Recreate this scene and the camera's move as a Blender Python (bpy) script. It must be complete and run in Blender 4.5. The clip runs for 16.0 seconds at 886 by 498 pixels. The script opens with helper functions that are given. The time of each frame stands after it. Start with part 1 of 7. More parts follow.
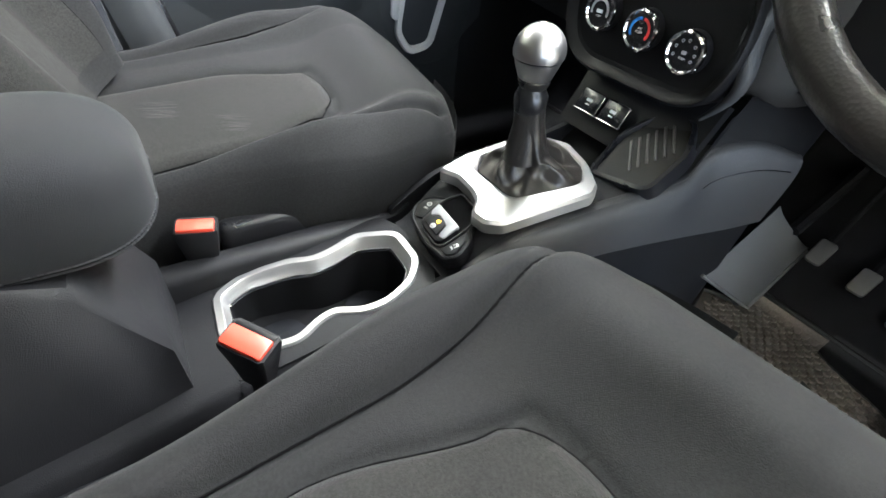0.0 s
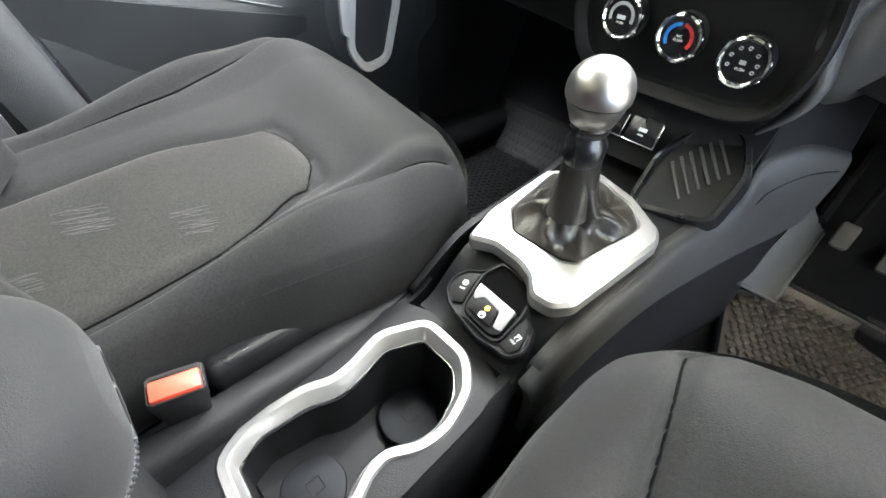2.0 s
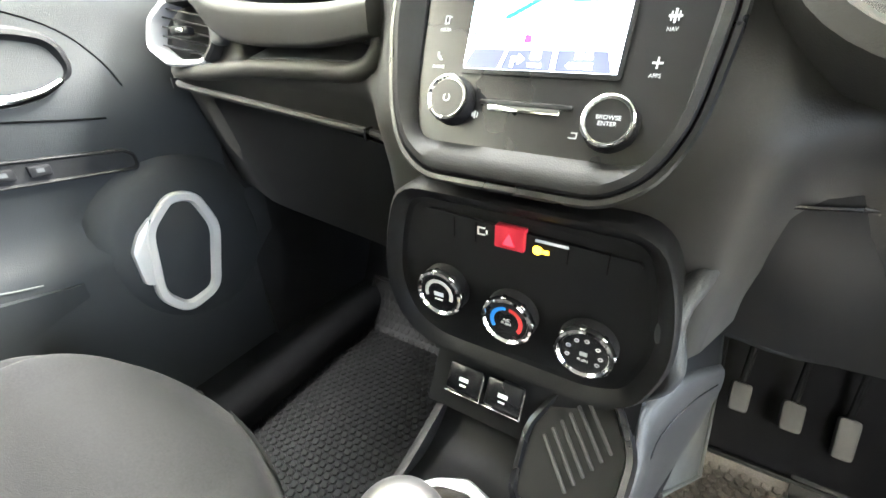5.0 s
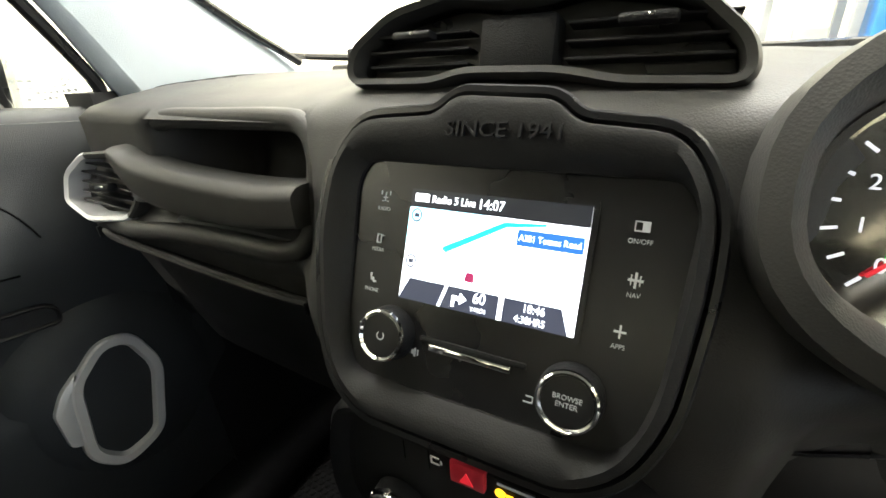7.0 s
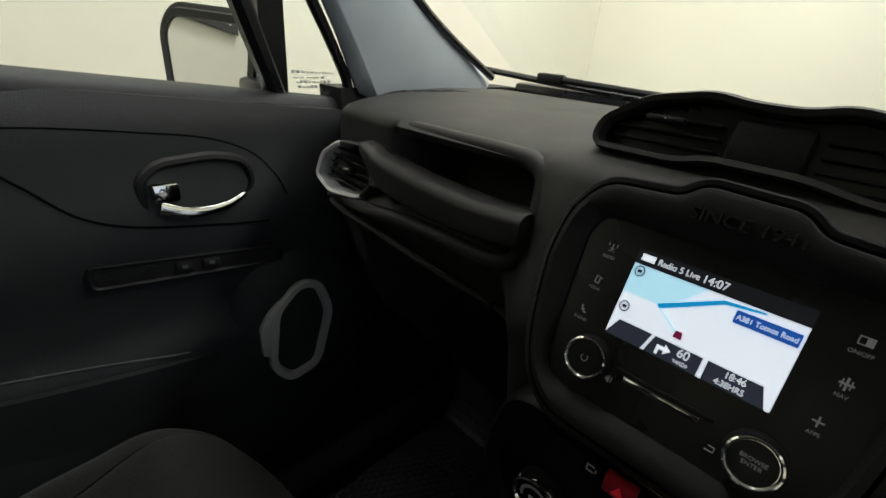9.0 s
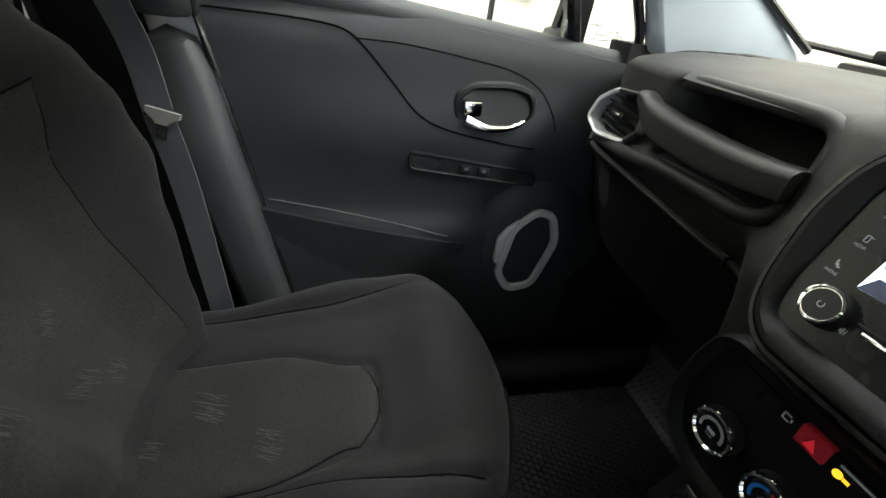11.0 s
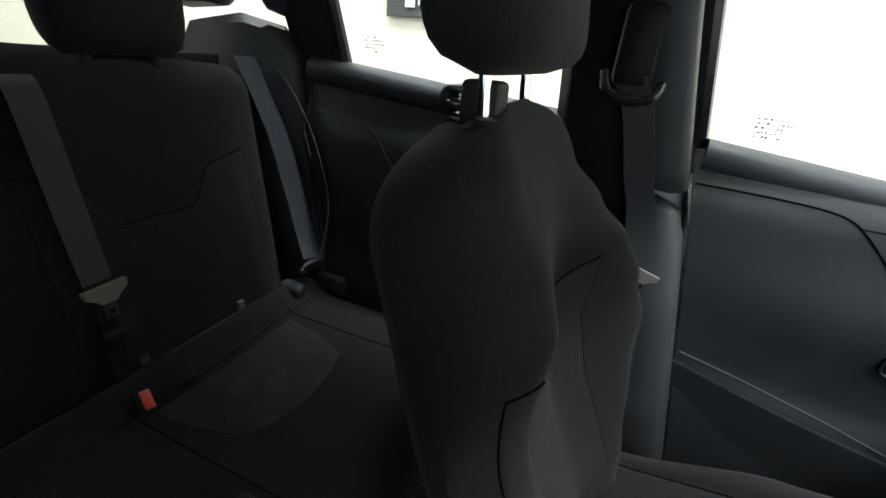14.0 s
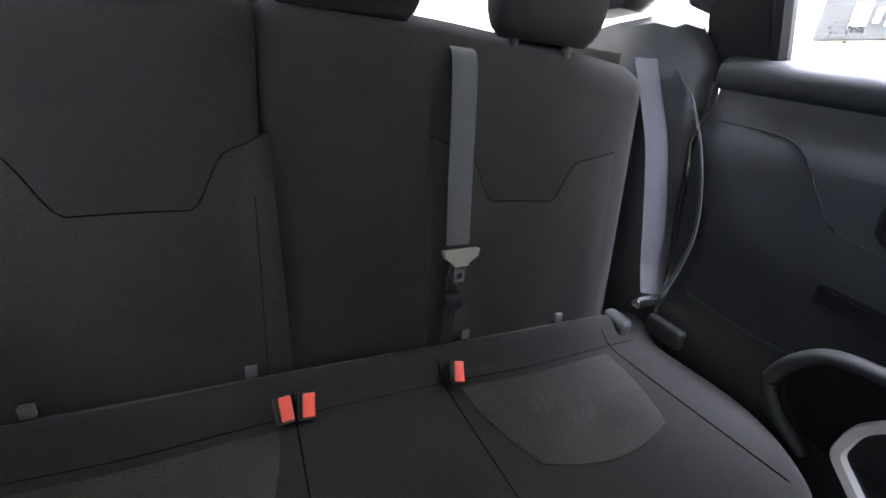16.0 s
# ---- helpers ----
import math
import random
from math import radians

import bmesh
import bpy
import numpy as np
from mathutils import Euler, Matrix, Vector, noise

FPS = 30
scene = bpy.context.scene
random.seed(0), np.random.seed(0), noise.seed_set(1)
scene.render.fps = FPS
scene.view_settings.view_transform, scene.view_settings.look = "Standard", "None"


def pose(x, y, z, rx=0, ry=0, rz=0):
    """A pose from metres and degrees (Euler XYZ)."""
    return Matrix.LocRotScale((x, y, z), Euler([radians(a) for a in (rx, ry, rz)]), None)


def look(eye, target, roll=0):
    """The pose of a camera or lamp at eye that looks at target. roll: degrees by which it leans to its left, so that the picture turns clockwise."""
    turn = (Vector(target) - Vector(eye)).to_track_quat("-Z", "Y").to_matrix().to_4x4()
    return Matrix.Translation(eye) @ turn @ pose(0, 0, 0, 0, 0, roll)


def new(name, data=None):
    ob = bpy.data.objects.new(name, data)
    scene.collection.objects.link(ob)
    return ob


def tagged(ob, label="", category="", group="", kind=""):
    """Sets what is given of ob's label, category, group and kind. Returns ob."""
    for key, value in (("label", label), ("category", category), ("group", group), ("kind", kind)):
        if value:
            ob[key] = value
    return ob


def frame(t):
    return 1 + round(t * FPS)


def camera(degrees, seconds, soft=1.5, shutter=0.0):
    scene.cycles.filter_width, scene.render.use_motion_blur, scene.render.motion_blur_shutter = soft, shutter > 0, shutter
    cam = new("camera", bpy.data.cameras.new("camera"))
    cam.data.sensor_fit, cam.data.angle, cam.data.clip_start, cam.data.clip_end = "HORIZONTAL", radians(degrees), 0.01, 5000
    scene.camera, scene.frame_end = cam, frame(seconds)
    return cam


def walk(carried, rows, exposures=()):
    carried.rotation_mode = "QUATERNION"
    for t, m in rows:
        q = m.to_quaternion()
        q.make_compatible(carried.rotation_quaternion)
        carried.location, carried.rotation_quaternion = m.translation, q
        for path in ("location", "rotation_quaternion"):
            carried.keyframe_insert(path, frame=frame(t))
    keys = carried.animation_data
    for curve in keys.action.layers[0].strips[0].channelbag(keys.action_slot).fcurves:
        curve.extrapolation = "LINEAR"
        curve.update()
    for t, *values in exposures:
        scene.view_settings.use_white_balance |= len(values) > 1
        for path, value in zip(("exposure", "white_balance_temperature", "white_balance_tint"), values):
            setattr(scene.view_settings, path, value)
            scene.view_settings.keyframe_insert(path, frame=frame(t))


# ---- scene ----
cam = camera(92.0, 16.0, soft=1.6)
PATH = [
    (0, (0.406, -0.310, 0.690), (-0.502, 0.366, -0.295), 7.2),
    (0.5, (0.317, -0.322, 0.694), (-0.530, 0.382, -0.325), 6.2),
    (1, (0.259, -0.339, 0.708), (-0.560, 0.389, -0.316), 5.0),
    (1.5, (0.223, -0.341, 0.702), (-0.586, 0.411, -0.313), 3.4),
    (2, (0.204, -0.295, 0.695), (-0.577, 0.494, -0.313), 3.4),
    (2.5, (0.191, -0.226, 0.715), (-0.562, 0.603, -0.283), 3.0),
    (3, (0.170, -0.156, 0.708), (-0.572, 0.767, -0.213), 2.5),
    (3.5, (0.157, -0.103, 0.719), (-0.570, 0.875, -0.156), 2.3),
    (4, (0.149, -0.084, 0.746), (-0.578, 0.943, -0.070), 1.0),
    (4.5, (0.135, -0.062, 0.786), (-0.573, 1.019, 0.024), -0.1),
    (5, (0.126, -0.027, 0.821), (-0.569, 1.084, 0.090), -1.6),
    (5.2, (0.111, -0.004, 0.841), (-0.555, 1.124, 0.111), -1.3),
    (7.3, (0.092, 0.104, 0.948), (-0.575, 1.304, 0.344), -3.3),
    (7.5, (0.083, 0.108, 0.957), (-0.587, 1.313, 0.365), -3.1),
    (8, (0.065, 0.091, 0.980), (-0.660, 1.270, 0.402), -1.2),
    (8.5, (0.054, 0.047, 0.985), (-0.779, 1.144, 0.390), 1.7),
    (9, (0.048, -0.020, 0.994), (-0.885, 0.967, 0.358), 4.7),
    (9.5, (0.066, -0.078, 0.991), (-0.976, 0.756, 0.305), 6.4),
    (9.7, (0.079, -0.101, 0.992), (-0.996, 0.676, 0.290), 7.7),
    (11.8, (0.173, -0.137, 0.947), (-1.129, -0.064, 0.205), 5.0),
    (12, (0.169, -0.124, 0.967), (-1.146, -0.125, 0.245), 4.6),
    (12.5, (0.188, -0.123, 1.042), (-1.126, -0.316, 0.343), 2.9),
    (13, (0.189, -0.201, 1.089), (-1.080, -0.552, 0.372), 2.7),
    (13.5, (0.176, -0.343, 1.099), (-1.079, -0.773, 0.398), 3.7),
    (14, (0.167, -0.471, 1.070), (-1.095, -0.973, 0.433), 5.9),
    (14.5, (0.155, -0.547, 1.035), (-1.069, -1.185, 0.448), 7.5),
    (15, (0.142, -0.591, 1.046), (-0.960, -1.345, 0.363), 8.1),
    (15.5, (0.099, -0.597, 0.979), (-0.766, -1.644, 0.343), 5.3),
    (16, (0.157, -0.610, 0.940), (-0.467, -1.848, 0.366), 6.2),
]
walk(cam, [(t, look(eye, target, roll)) for t, eye, target, roll in PATH],
     exposures=[(0, 1.75, 5550, 10), (0.5, 1.93, 5580, 10), (1.5, 2.13, 5650, 10), (2.5, 2.22, 5730, 10), (3.5, 2.46, 5800, 10), (4.5, 2.86, 5860, 9), (5.2, 2.96, 5900, 8), (7.3, -0.1, 6300, 8), (8.0, -1.25, 6400, 8), (9.0, -1.8, 6000, 8), (9.7, -1.8, 6000, 8),
                (11.8, 0.5, 5650, 8), (12.5, 0.08, 5620, 8), (13.0, -0.25, 5600, 8), (13.5, -0.48, 5600, 8), (14.5, -0.06, 5300, 10), (15.2, 1.15, 5400, 14), (16, 1.9, 5300, 22)])

# ---- light: a white-walled workshop bay with ceiling lamps ----
world = bpy.data.worlds.new("world")
scene.world = world
world.use_nodes = True
world.node_tree.nodes["Background"].inputs[0].default_value = (0.9, 0.95, 1.0, 1)
world.node_tree.nodes["Background"].inputs[1].default_value = 0.15


def ceiling_lamp(x, y, sx, sy, power):
    la = bpy.data.lights.new("ceiling_lamp", "AREA")
    la.shape, la.size, la.size_y, la.energy, la.color = "RECTANGLE", sx, sy, power, (1.0, 0.94, 0.84)
    ob = new("ceiling_lamp", la)
    ob.matrix_basis = pose(x, y, 3.35)
    return tagged(ob, "white fluorescent lamp panel under the workshop ceiling", "ceiling lamp")


for lx, ly, lw, ll, le in ((-1.15, -0.6, 0.5, 5.0, 360), (2.4, -0.6, 0.8, 5.0, 30), (0.9, 2.1, 4.0, 0.6, 400), (0.9, -3.8, 4.0, 0.8, 120)):
    ceiling_lamp(lx, ly, lw, ll, le)
# daylight through the workshop's open side door
day = bpy.data.lights.new("daylight", "AREA")
day.shape, day.size, day.size_y, day.energy, day.color = "RECTANGLE", 3.0, 2.2, 60, (0.86, 0.93, 1.0)
tagged(new("doorway_daylight", day), "daylight in the open side door of the workshop", "daylight").matrix_basis = pose(4.18, -0.4, 1.1, 90, 0, 90)


# ---- materials ----
def material(name, color, rough=0.6, metal=0.0, bump=0.0, scale=200.0, vary=0.15, coarse=9.0, spec=0.5, kind="noise", sheen=0.0, coat=0.0, fleck=0.0):
    m = bpy.data.materials.new(name)
    m.use_nodes = True
    nt = m.node_tree
    n, l = nt.nodes, nt.links
    b = n["Principled BSDF"]
    b.inputs["Roughness"].default_value = rough
    b.inputs["Metallic"].default_value = metal
    b.inputs["Specular IOR Level"].default_value = spec
    b.inputs["Sheen Weight"].default_value = sheen
    b.inputs["Sheen Roughness"].default_value = 0.4
    b.inputs["Coat Weight"].default_value = coat
    co = n.new("ShaderNodeTexCoord")
    big = n.new("ShaderNodeTexNoise")
    big.inputs["Scale"].default_value, big.inputs["Detail"].default_value = coarse, 5
    l.new(co.outputs["Object"], big.inputs["Vector"])
    ramp = n.new("ShaderNodeMapRange")
    ramp.inputs["From Min"].default_value, ramp.inputs["From Max"].default_value = 0.3, 0.7
    ramp.inputs["To Min"].default_value, ramp.inputs["To Max"].default_value = 1 - vary, 1 + vary
    l.new(big.outputs["Fac"], ramp.inputs["Value"])
    mul = n.new("ShaderNodeVectorMath")
    mul.operation = "SCALE"
    mul.inputs[0].default_value = color[:3]
    if fleck:
        fine = n.new("ShaderNodeTexNoise")
        fine.inputs["Scale"].default_value, fine.inputs["Detail"].default_value = 420, 3
        l.new(co.outputs["Object"], fine.inputs["Vector"])
        fr = n.new("ShaderNodeMapRange")
        fr.inputs["From Min"].default_value, fr.inputs["From Max"].default_value = 0.3, 0.7
        fr.inputs["To Min"].default_value, fr.inputs["To Max"].default_value = 1 - fleck, 1 + fleck
        l.new(fine.outputs["Fac"], fr.inputs["Value"])
        both = n.new("ShaderNodeMath")
        both.operation = "MULTIPLY"
        l.new(ramp.outputs["Result"], both.inputs[0])
        l.new(fr.outputs["Result"], both.inputs[1])
        l.new(both.outputs[0], mul.inputs["Scale"])
    else:
        l.new(ramp.outputs["Result"], mul.inputs["Scale"])
    l.new(mul.outputs["Vector"], b.inputs["Base Color"])
    rr = n.new("ShaderNodeMapRange")
    rr.inputs["From Min"].default_value, rr.inputs["From Max"].default_value = 0.3, 0.7
    rr.inputs["To Min"].default_value, rr.inputs["To Max"].default_value = max(0.02, rough * 0.88), min(1, rough * 1.12)
    l.new(big.outputs["Fac"], rr.inputs["Value"])
    l.new(rr.outputs["Result"], b.inputs["Roughness"])
    if bump:
        if kind == "cells":
            tex = n.new("ShaderNodeTexVoronoi")
            tex.inputs["Scale"].default_value = scale
            out = tex.outputs["Distance"]
        elif kind == "weave":
            wa = n.new("ShaderNodeTexWave")
            wa.bands_direction = "DIAGONAL"
            wa.inputs["Scale"].default_value, wa.inputs["Distortion"].default_value, wa.inputs["Detail"].default_value = scale, 2.0, 2
            l.new(co.outputs["Object"], wa.inputs["Vector"])
            fine = n.new("ShaderNodeTexNoise")
            fine.inputs["Scale"].default_value = scale * 3
            l.new(co.outputs["Object"], fine.inputs["Vector"])
            ad = n.new("ShaderNodeMath")
            ad.operation = "ADD"
            l.new(wa.outputs["Fac"], ad.inputs[0])
            l.new(fine.outputs["Fac"], ad.inputs[1])
            tex, out = None, ad.outputs[0]
        else:
            tex = n.new("ShaderNodeTexNoise")
            tex.inputs["Scale"].default_value, tex.inputs["Detail"].default_value = scale, 4
            out = tex.outputs["Fac"]
        if tex:
            l.new(co.outputs["Object"], tex.inputs["Vector"])
        bm_ = n.new("ShaderNodeBump")
        bm_.inputs["Strength"].default_value, bm_.inputs["Distance"].default_value = bump, 0.001
        l.new(out, bm_.inputs["Height"])
        l.new(bm_.outputs["Normal"], b.inputs["Normal"])
    return m


def glowing(name, color, strength):
    m = material(name, color, 0.4)
    b = m.node_tree.nodes["Principled BSDF"]
    b.inputs["Emission Color"].default_value = (*color, 1)
    b.inputs["Emission Strength"].default_value = strength
    return m


def glass(name, tint=(1, 1, 1), gloss=0.035):
    m = bpy.data.materials.new(name)
    m.use_nodes = True
    n, l = m.node_tree.nodes, m.node_tree.links
    n.remove(n["Principled BSDF"])
    mix, tr, gl = (n.new(k) for k in ("ShaderNodeMixShader", "ShaderNodeBsdfTransparent", "ShaderNodeBsdfGlossy"))
    tr.inputs[0].default_value = (*tint, 1)
    gl.inputs["Roughness"].default_value = 0.02
    mix.inputs[0].default_value = gloss
    l.new(tr.outputs[0], mix.inputs[1])
    l.new(gl.outputs[0], mix.inputs[2])
    l.new(mix.outputs[0], n["Material Output"].inputs["Surface"])
    return m


FABRIC = material("dark_fabric", (0.0125, 0.0124, 0.0125), 0.95, bump=0.5, scale=900, vary=0.22, coarse=7, spec=0.15, sheen=0.05, fleck=0.3)
FABRIC_WORN = material("worn_insert_fabric", (0.0170, 0.0165, 0.0156), 0.95, bump=0.6, scale=800, vary=0.18, coarse=12, spec=0.15, sheen=0.06, fleck=0.35)
FABRIC_PALE = material("pale_worn_fabric", (0.025, 0.0245, 0.023), 0.95, bump=0.6, scale=800, vary=0.22, coarse=14, spec=0.15, sheen=0.06, fleck=0.35)
FABRIC_MARK = material("pale_fabric_mark", (0.045, 0.045, 0.044), 0.95, bump=0.6, scale=500, vary=0.3, spec=0.2)
PLASTIC = material("black_grained_plastic", (0.011, 0.011, 0.012), 0.5, bump=0.35, scale=900, kind="cells", vary=0.12, spec=0.22)
# the dashboard's soft plastic, darkened to tone down light on the radio surround
SURROUND = material("shaded_radio_surround", (0.013, 0.013, 0.0135), 0.58, bump=0.14, scale=750, kind="cells", vary=0.12, spec=0.2)
SOFT = material("soft_black_plastic", (0.029, 0.0285, 0.0275), 0.56, bump=0.16, scale=700, kind="cells", vary=0.12, spec=0.30)
DOORSKIN = material("dark_door_skin", (0.022, 0.024, 0.026), 0.5, bump=0.35, scale=800, kind="cells", vary=0.1, spec=0.32)
PANEL = material("matt_black_panel", (0.0075, 0.0075, 0.0080), 0.46, bump=0.12, scale=900, kind="cells", vary=0.1, spec=0.13)
GLOSS = material("gloss_black_plastic", (0.008, 0.008, 0.009), 0.28, vary=0.1, bump=0.05, scale=60)
# light grey trim; cool daylight's blue cast is put into its colour
GREYPL = material("daylit_grey_trim", (0.48, 0.54, 0.60), 0.55, bump=0.25, scale=700, kind="cells", vary=0.06)
MIDGREY = material("mid_grey_plastic", (0.075, 0.078, 0.08), 0.5, bump=0.3, scale=700, kind="cells", vary=0.08)
SILVER = material("silver_painted_plastic", (0.41, 0.41, 0.41), 0.36, metal=0.8, bump=0.08, scale=1500, vary=0.05)
RINGPAINT = material("satin_silver_paint", (0.55, 0.55, 0.56), 0.4, metal=0.25, bump=0.08, scale=1500, vary=0.05)
TIPGREY = material("satin_grey_tip", (0.24, 0.24, 0.25), 0.4, metal=0.2, bump=0.08, scale=1500, vary=0.06)
TONGUE = material("grey_tongue_plastic", (0.16, 0.155, 0.145), 0.45, bump=0.15, scale=600, vary=0.1)
ALU = material("satin_aluminium", (0.36, 0.357, 0.355), 0.36, metal=1.0, bump=0.08, scale=1800, vary=0.05)
CHROME = material("chrome", (0.82, 0.82, 0.82), 0.08, metal=1.0, vary=0.03)
LEATHER = material("black_leatherette", (0.020, 0.018, 0.016), 0.3, bump=0.25, scale=350, kind="cells", vary=0.15)
RUBBER = material("black_rubber", (0.026, 0.023, 0.020), 0.5, bump=0.3, scale=500, vary=0.25, coarse=20)
MATRUB = material("dusty_mat_rubber", (0.0065, 0.0065, 0.0066), 0.5, bump=0.3, scale=500, vary=0.35, coarse=8, spec=0.22, fleck=0.25)
# tan dust, raised paler to put the doorway's light into the mat
MATDUST = material("tan_dusted_lit_mat_rubber", (0.085, 0.074, 0.062), 0.5, bump=0.3, scale=500, vary=0.45, coarse=7, spec=0.4, fleck=0.3)
WELLMAT = material("blue_grey_rubber", (0.006, 0.0065, 0.008), 0.6, bump=0.15, scale=400, vary=0.2, spec=0.15)
STITCH = material("dark_grey_thread", (0.045, 0.046, 0.05), 0.8, vary=0.2)
# seam lines, near-black so crease and slot shade sits in the colour
SEAM = material("seam_line_and_shade", (0.004, 0.004, 0.004), 1.0, spec=0.0)
CARPET = material("dark_carpet", (0.009, 0.009, 0.010), 1.0, bump=1.0, scale=900, vary=0.3, spec=0.1)
ORANGE = material("orange_buckle_plastic", (0.48, 0.045, 0.022), 0.42, vary=0.08, bump=0.05, scale=300)
BELT = material("grey_belt_webbing", (0.024, 0.026, 0.034), 0.75, bump=0.6, scale=600, kind="weave", vary=0.12, sheen=0.2)
WALLPAINT = material("white_wall_paint", (0.80, 0.77, 0.66), 0.8, bump=0.2, scale=40, vary=0.04, coarse=1.5)
CONCRETE = material("grey_workshop_floor", (0.30, 0.29, 0.28), 0.6, bump=0.2, scale=30, vary=0.15, coarse=2)
BODY = material("white_car_paint", (0.75, 0.75, 0.74), 0.3, vary=0.03, coat=0.5)
HEADLINE = material("grey_headliner", (0.26, 0.26, 0.25), 0.95, bump=0.5, scale=500, vary=0.05)
GLASS = glass("window_glass", (0.93, 0.97, 0.95))
MIRROR = material("mirror_silver", (0.9, 0.9, 0.9), 0.02, metal=1.0, vary=0.01)
MARK = material("grey_print", (0.34, 0.35, 0.37), 0.5, vary=0.05)
WHITE = material("white_print", (0.75, 0.75, 0.75), 0.5, vary=0.05)
REDP = material("red_hazard_plastic", (0.45, 0.02, 0.04), 0.35, vary=0.05)
BLUEM = material("blue_print", (0.02, 0.18, 0.60), 0.5, vary=0.05)
REDM = material("red_print", (0.6, 0.03, 0.03), 0.5, vary=0.05)


# ---- mesh helpers ----
def mesh_of(bm, name, mat, smooth=True, angle=40):
    bmesh.ops.recalc_face_normals(bm, faces=bm.faces)
    me = bpy.data.meshes.new(name)
    bm.to_mesh(me)
    bm.free()
    if mat:
        me.materials.append(mat)
    if smooth:
        for p in me.polygons:
            p.use_smooth = True
        me.set_sharp_from_angle(angle=radians(angle))
    return me


def thing(name, label, category, at=(0, 0, 0), group="", kind=""):
    ob = new(name)
    ob.location = at
    return tagged(ob, label, category, group, kind)


def part(name, bm, mat, parent=None, label="", smooth=True, angle=40, sub=0):
    me = bm if isinstance(bm, bpy.types.Mesh) else mesh_of(bm, name, mat, smooth, angle)
    ob = new(name, me)
    if parent:
        ob.parent = parent
        up = parent.location.copy()
        if parent.parent:
            up = up + parent.parent.location
        ob.location = -up if parent.type == "EMPTY" else (0, 0, 0)
    if label:
        ob["label"] = label
    if sub:
        md = ob.modifiers.new("smooth", "SUBSURF")
        md.levels = md.render_levels = sub
    return ob


def solo(name, bm, mat, label, category, kind="", group="", **kw):
    return tagged(part(name, bm, mat, None, **kw), label, category, group, kind)


def box(lo, hi, bevel=0.004, seg=2, bm=None):
    own = bm is None
    b = bmesh.new()
    bmesh.ops.create_cube(b, size=1)
    for v in b.verts:
        v.co = Vector([lo[i] + (v.co[i] + 0.5) * (hi[i] - lo[i]) for i in range(3)])
    if bevel:
        bmesh.ops.bevel(b, geom=list(b.edges), offset=bevel, segments=seg, affect="EDGES", profile=0.5)
    if own:
        return b
    me = bpy.data.meshes.new("t")
    b.to_mesh(me)
    b.free()
    bm.from_mesh(me)
    bpy.data.meshes.remove(me)
    return bm


def moved(bm, m):
    bmesh.ops.transform(bm, matrix=m, verts=bm.verts)
    return bm


def loft(rings, caps=True, closed=True):
    """A skin over rings of equally many points."""
    bm = bmesh.new()
    vs = [[bm.verts.new(p) for p in r] for r in rings]
    n = len(rings[0])
    for a, b in zip(vs, vs[1:]):
        for i in range(n if closed else n - 1):
            j = (i + 1) % n
            bm.faces.new((a[i], a[j], b[j], b[i]))
    if caps and closed:
        bm.faces.new(vs[0][::-1])
        bm.faces.new(vs[-1])
    return bm


def sheet(fn, nu, nv, thick=0.0, away=None):
    """A grid fn(u, v); with thick, a slab whose back lies along away."""
    bm = bmesh.new()
    top = [[bm.verts.new(fn(i / nu, j / nv)) for i in range(nu + 1)] for j in range(nv + 1)]
    for j in range(nv):
        for i in range(nu):
            bm.faces.new((top[j][i], top[j][i + 1], top[j + 1][i + 1], top[j + 1][i]))
    if thick:
        d = Vector(away).normalized() * thick
        back = [[bm.verts.new(v.co + d) for v in r] for r in top]
        for j in range(nv):
            for i in range(nu):
                bm.faces.new((back[j + 1][i], back[j + 1][i + 1], back[j][i + 1], back[j][i]))
        rim = [(0, i) for i in range(nu)] + [(j, nu) for j in range(nv)] + [(nv, i) for i in range(nu, 0, -1)] + [(j, 0) for j in range(nv, 0, -1)]
        for (a, b), (c, d2) in zip(rim, rim[1:] + rim[:1]):
            bm.faces.new((top[a][b], back[a][b], back[c][d2], top[c][d2]))
    return bm


def rounded(pts, r, seg=4):
    """A polygon with its corners cut round."""
    out, n = [], len(pts)
    for i in range(n):
        p, a, b = Vector(pts[i]), Vector(pts[i - 1]), Vector(pts[(i + 1) % n])
        ra = min(r, 0.45 * (a - p).length, 0.45 * (b - p).length)
        s, e = p + (a - p).normalized() * ra, p + (b - p).normalized() * ra
        for k in range(seg + 1):
            t = k / seg
            out.append(s * (1 - t) ** 2 + p * 2 * t * (1 - t) + e * t * t)
    return out


def plate(pts, depth, m, bevel=0.0, seg=2, bm=None):
    """A flat polygon in x and y, pushed back along -z by depth, laid by m."""
    b = bmesh.new()
    f = b.faces.new([b.verts.new((p[0], p[1], 0)) for p in pts])
    if f.normal.z < 0:
        f.normal_flip()
    r = bmesh.ops.extrude_face_region(b, geom=[f])
    for v in r["geom"]:
        if isinstance(v, bmesh.types.BMVert):
            v.co.z -= depth
    if bevel:
        up = [e for e in b.edges if all(abs(v.co.z) < 1e-6 for v in e.verts)]
        bmesh.ops.bevel(b, geom=up, offset=bevel, segments=seg, affect="EDGES", profile=0.5)
    return moved(b, m)


def grown(pts, d):
    """The closed outline moved outwards by d."""
    n, out = len(pts), []
    area = sum(pts[i - 1][0] * pts[i][1] - pts[i][0] * pts[i - 1][1] for i in range(n))
    s = 1 if area > 0 else -1
    for i in range(n):
        a, p, b = Vector(pts[i - 1][:2]), Vector(pts[i][:2]), Vector(pts[(i + 1) % n][:2])
        t = (b - a).normalized()
        out.append(p + Vector((t.y, -t.x)) * d * s)
    return out


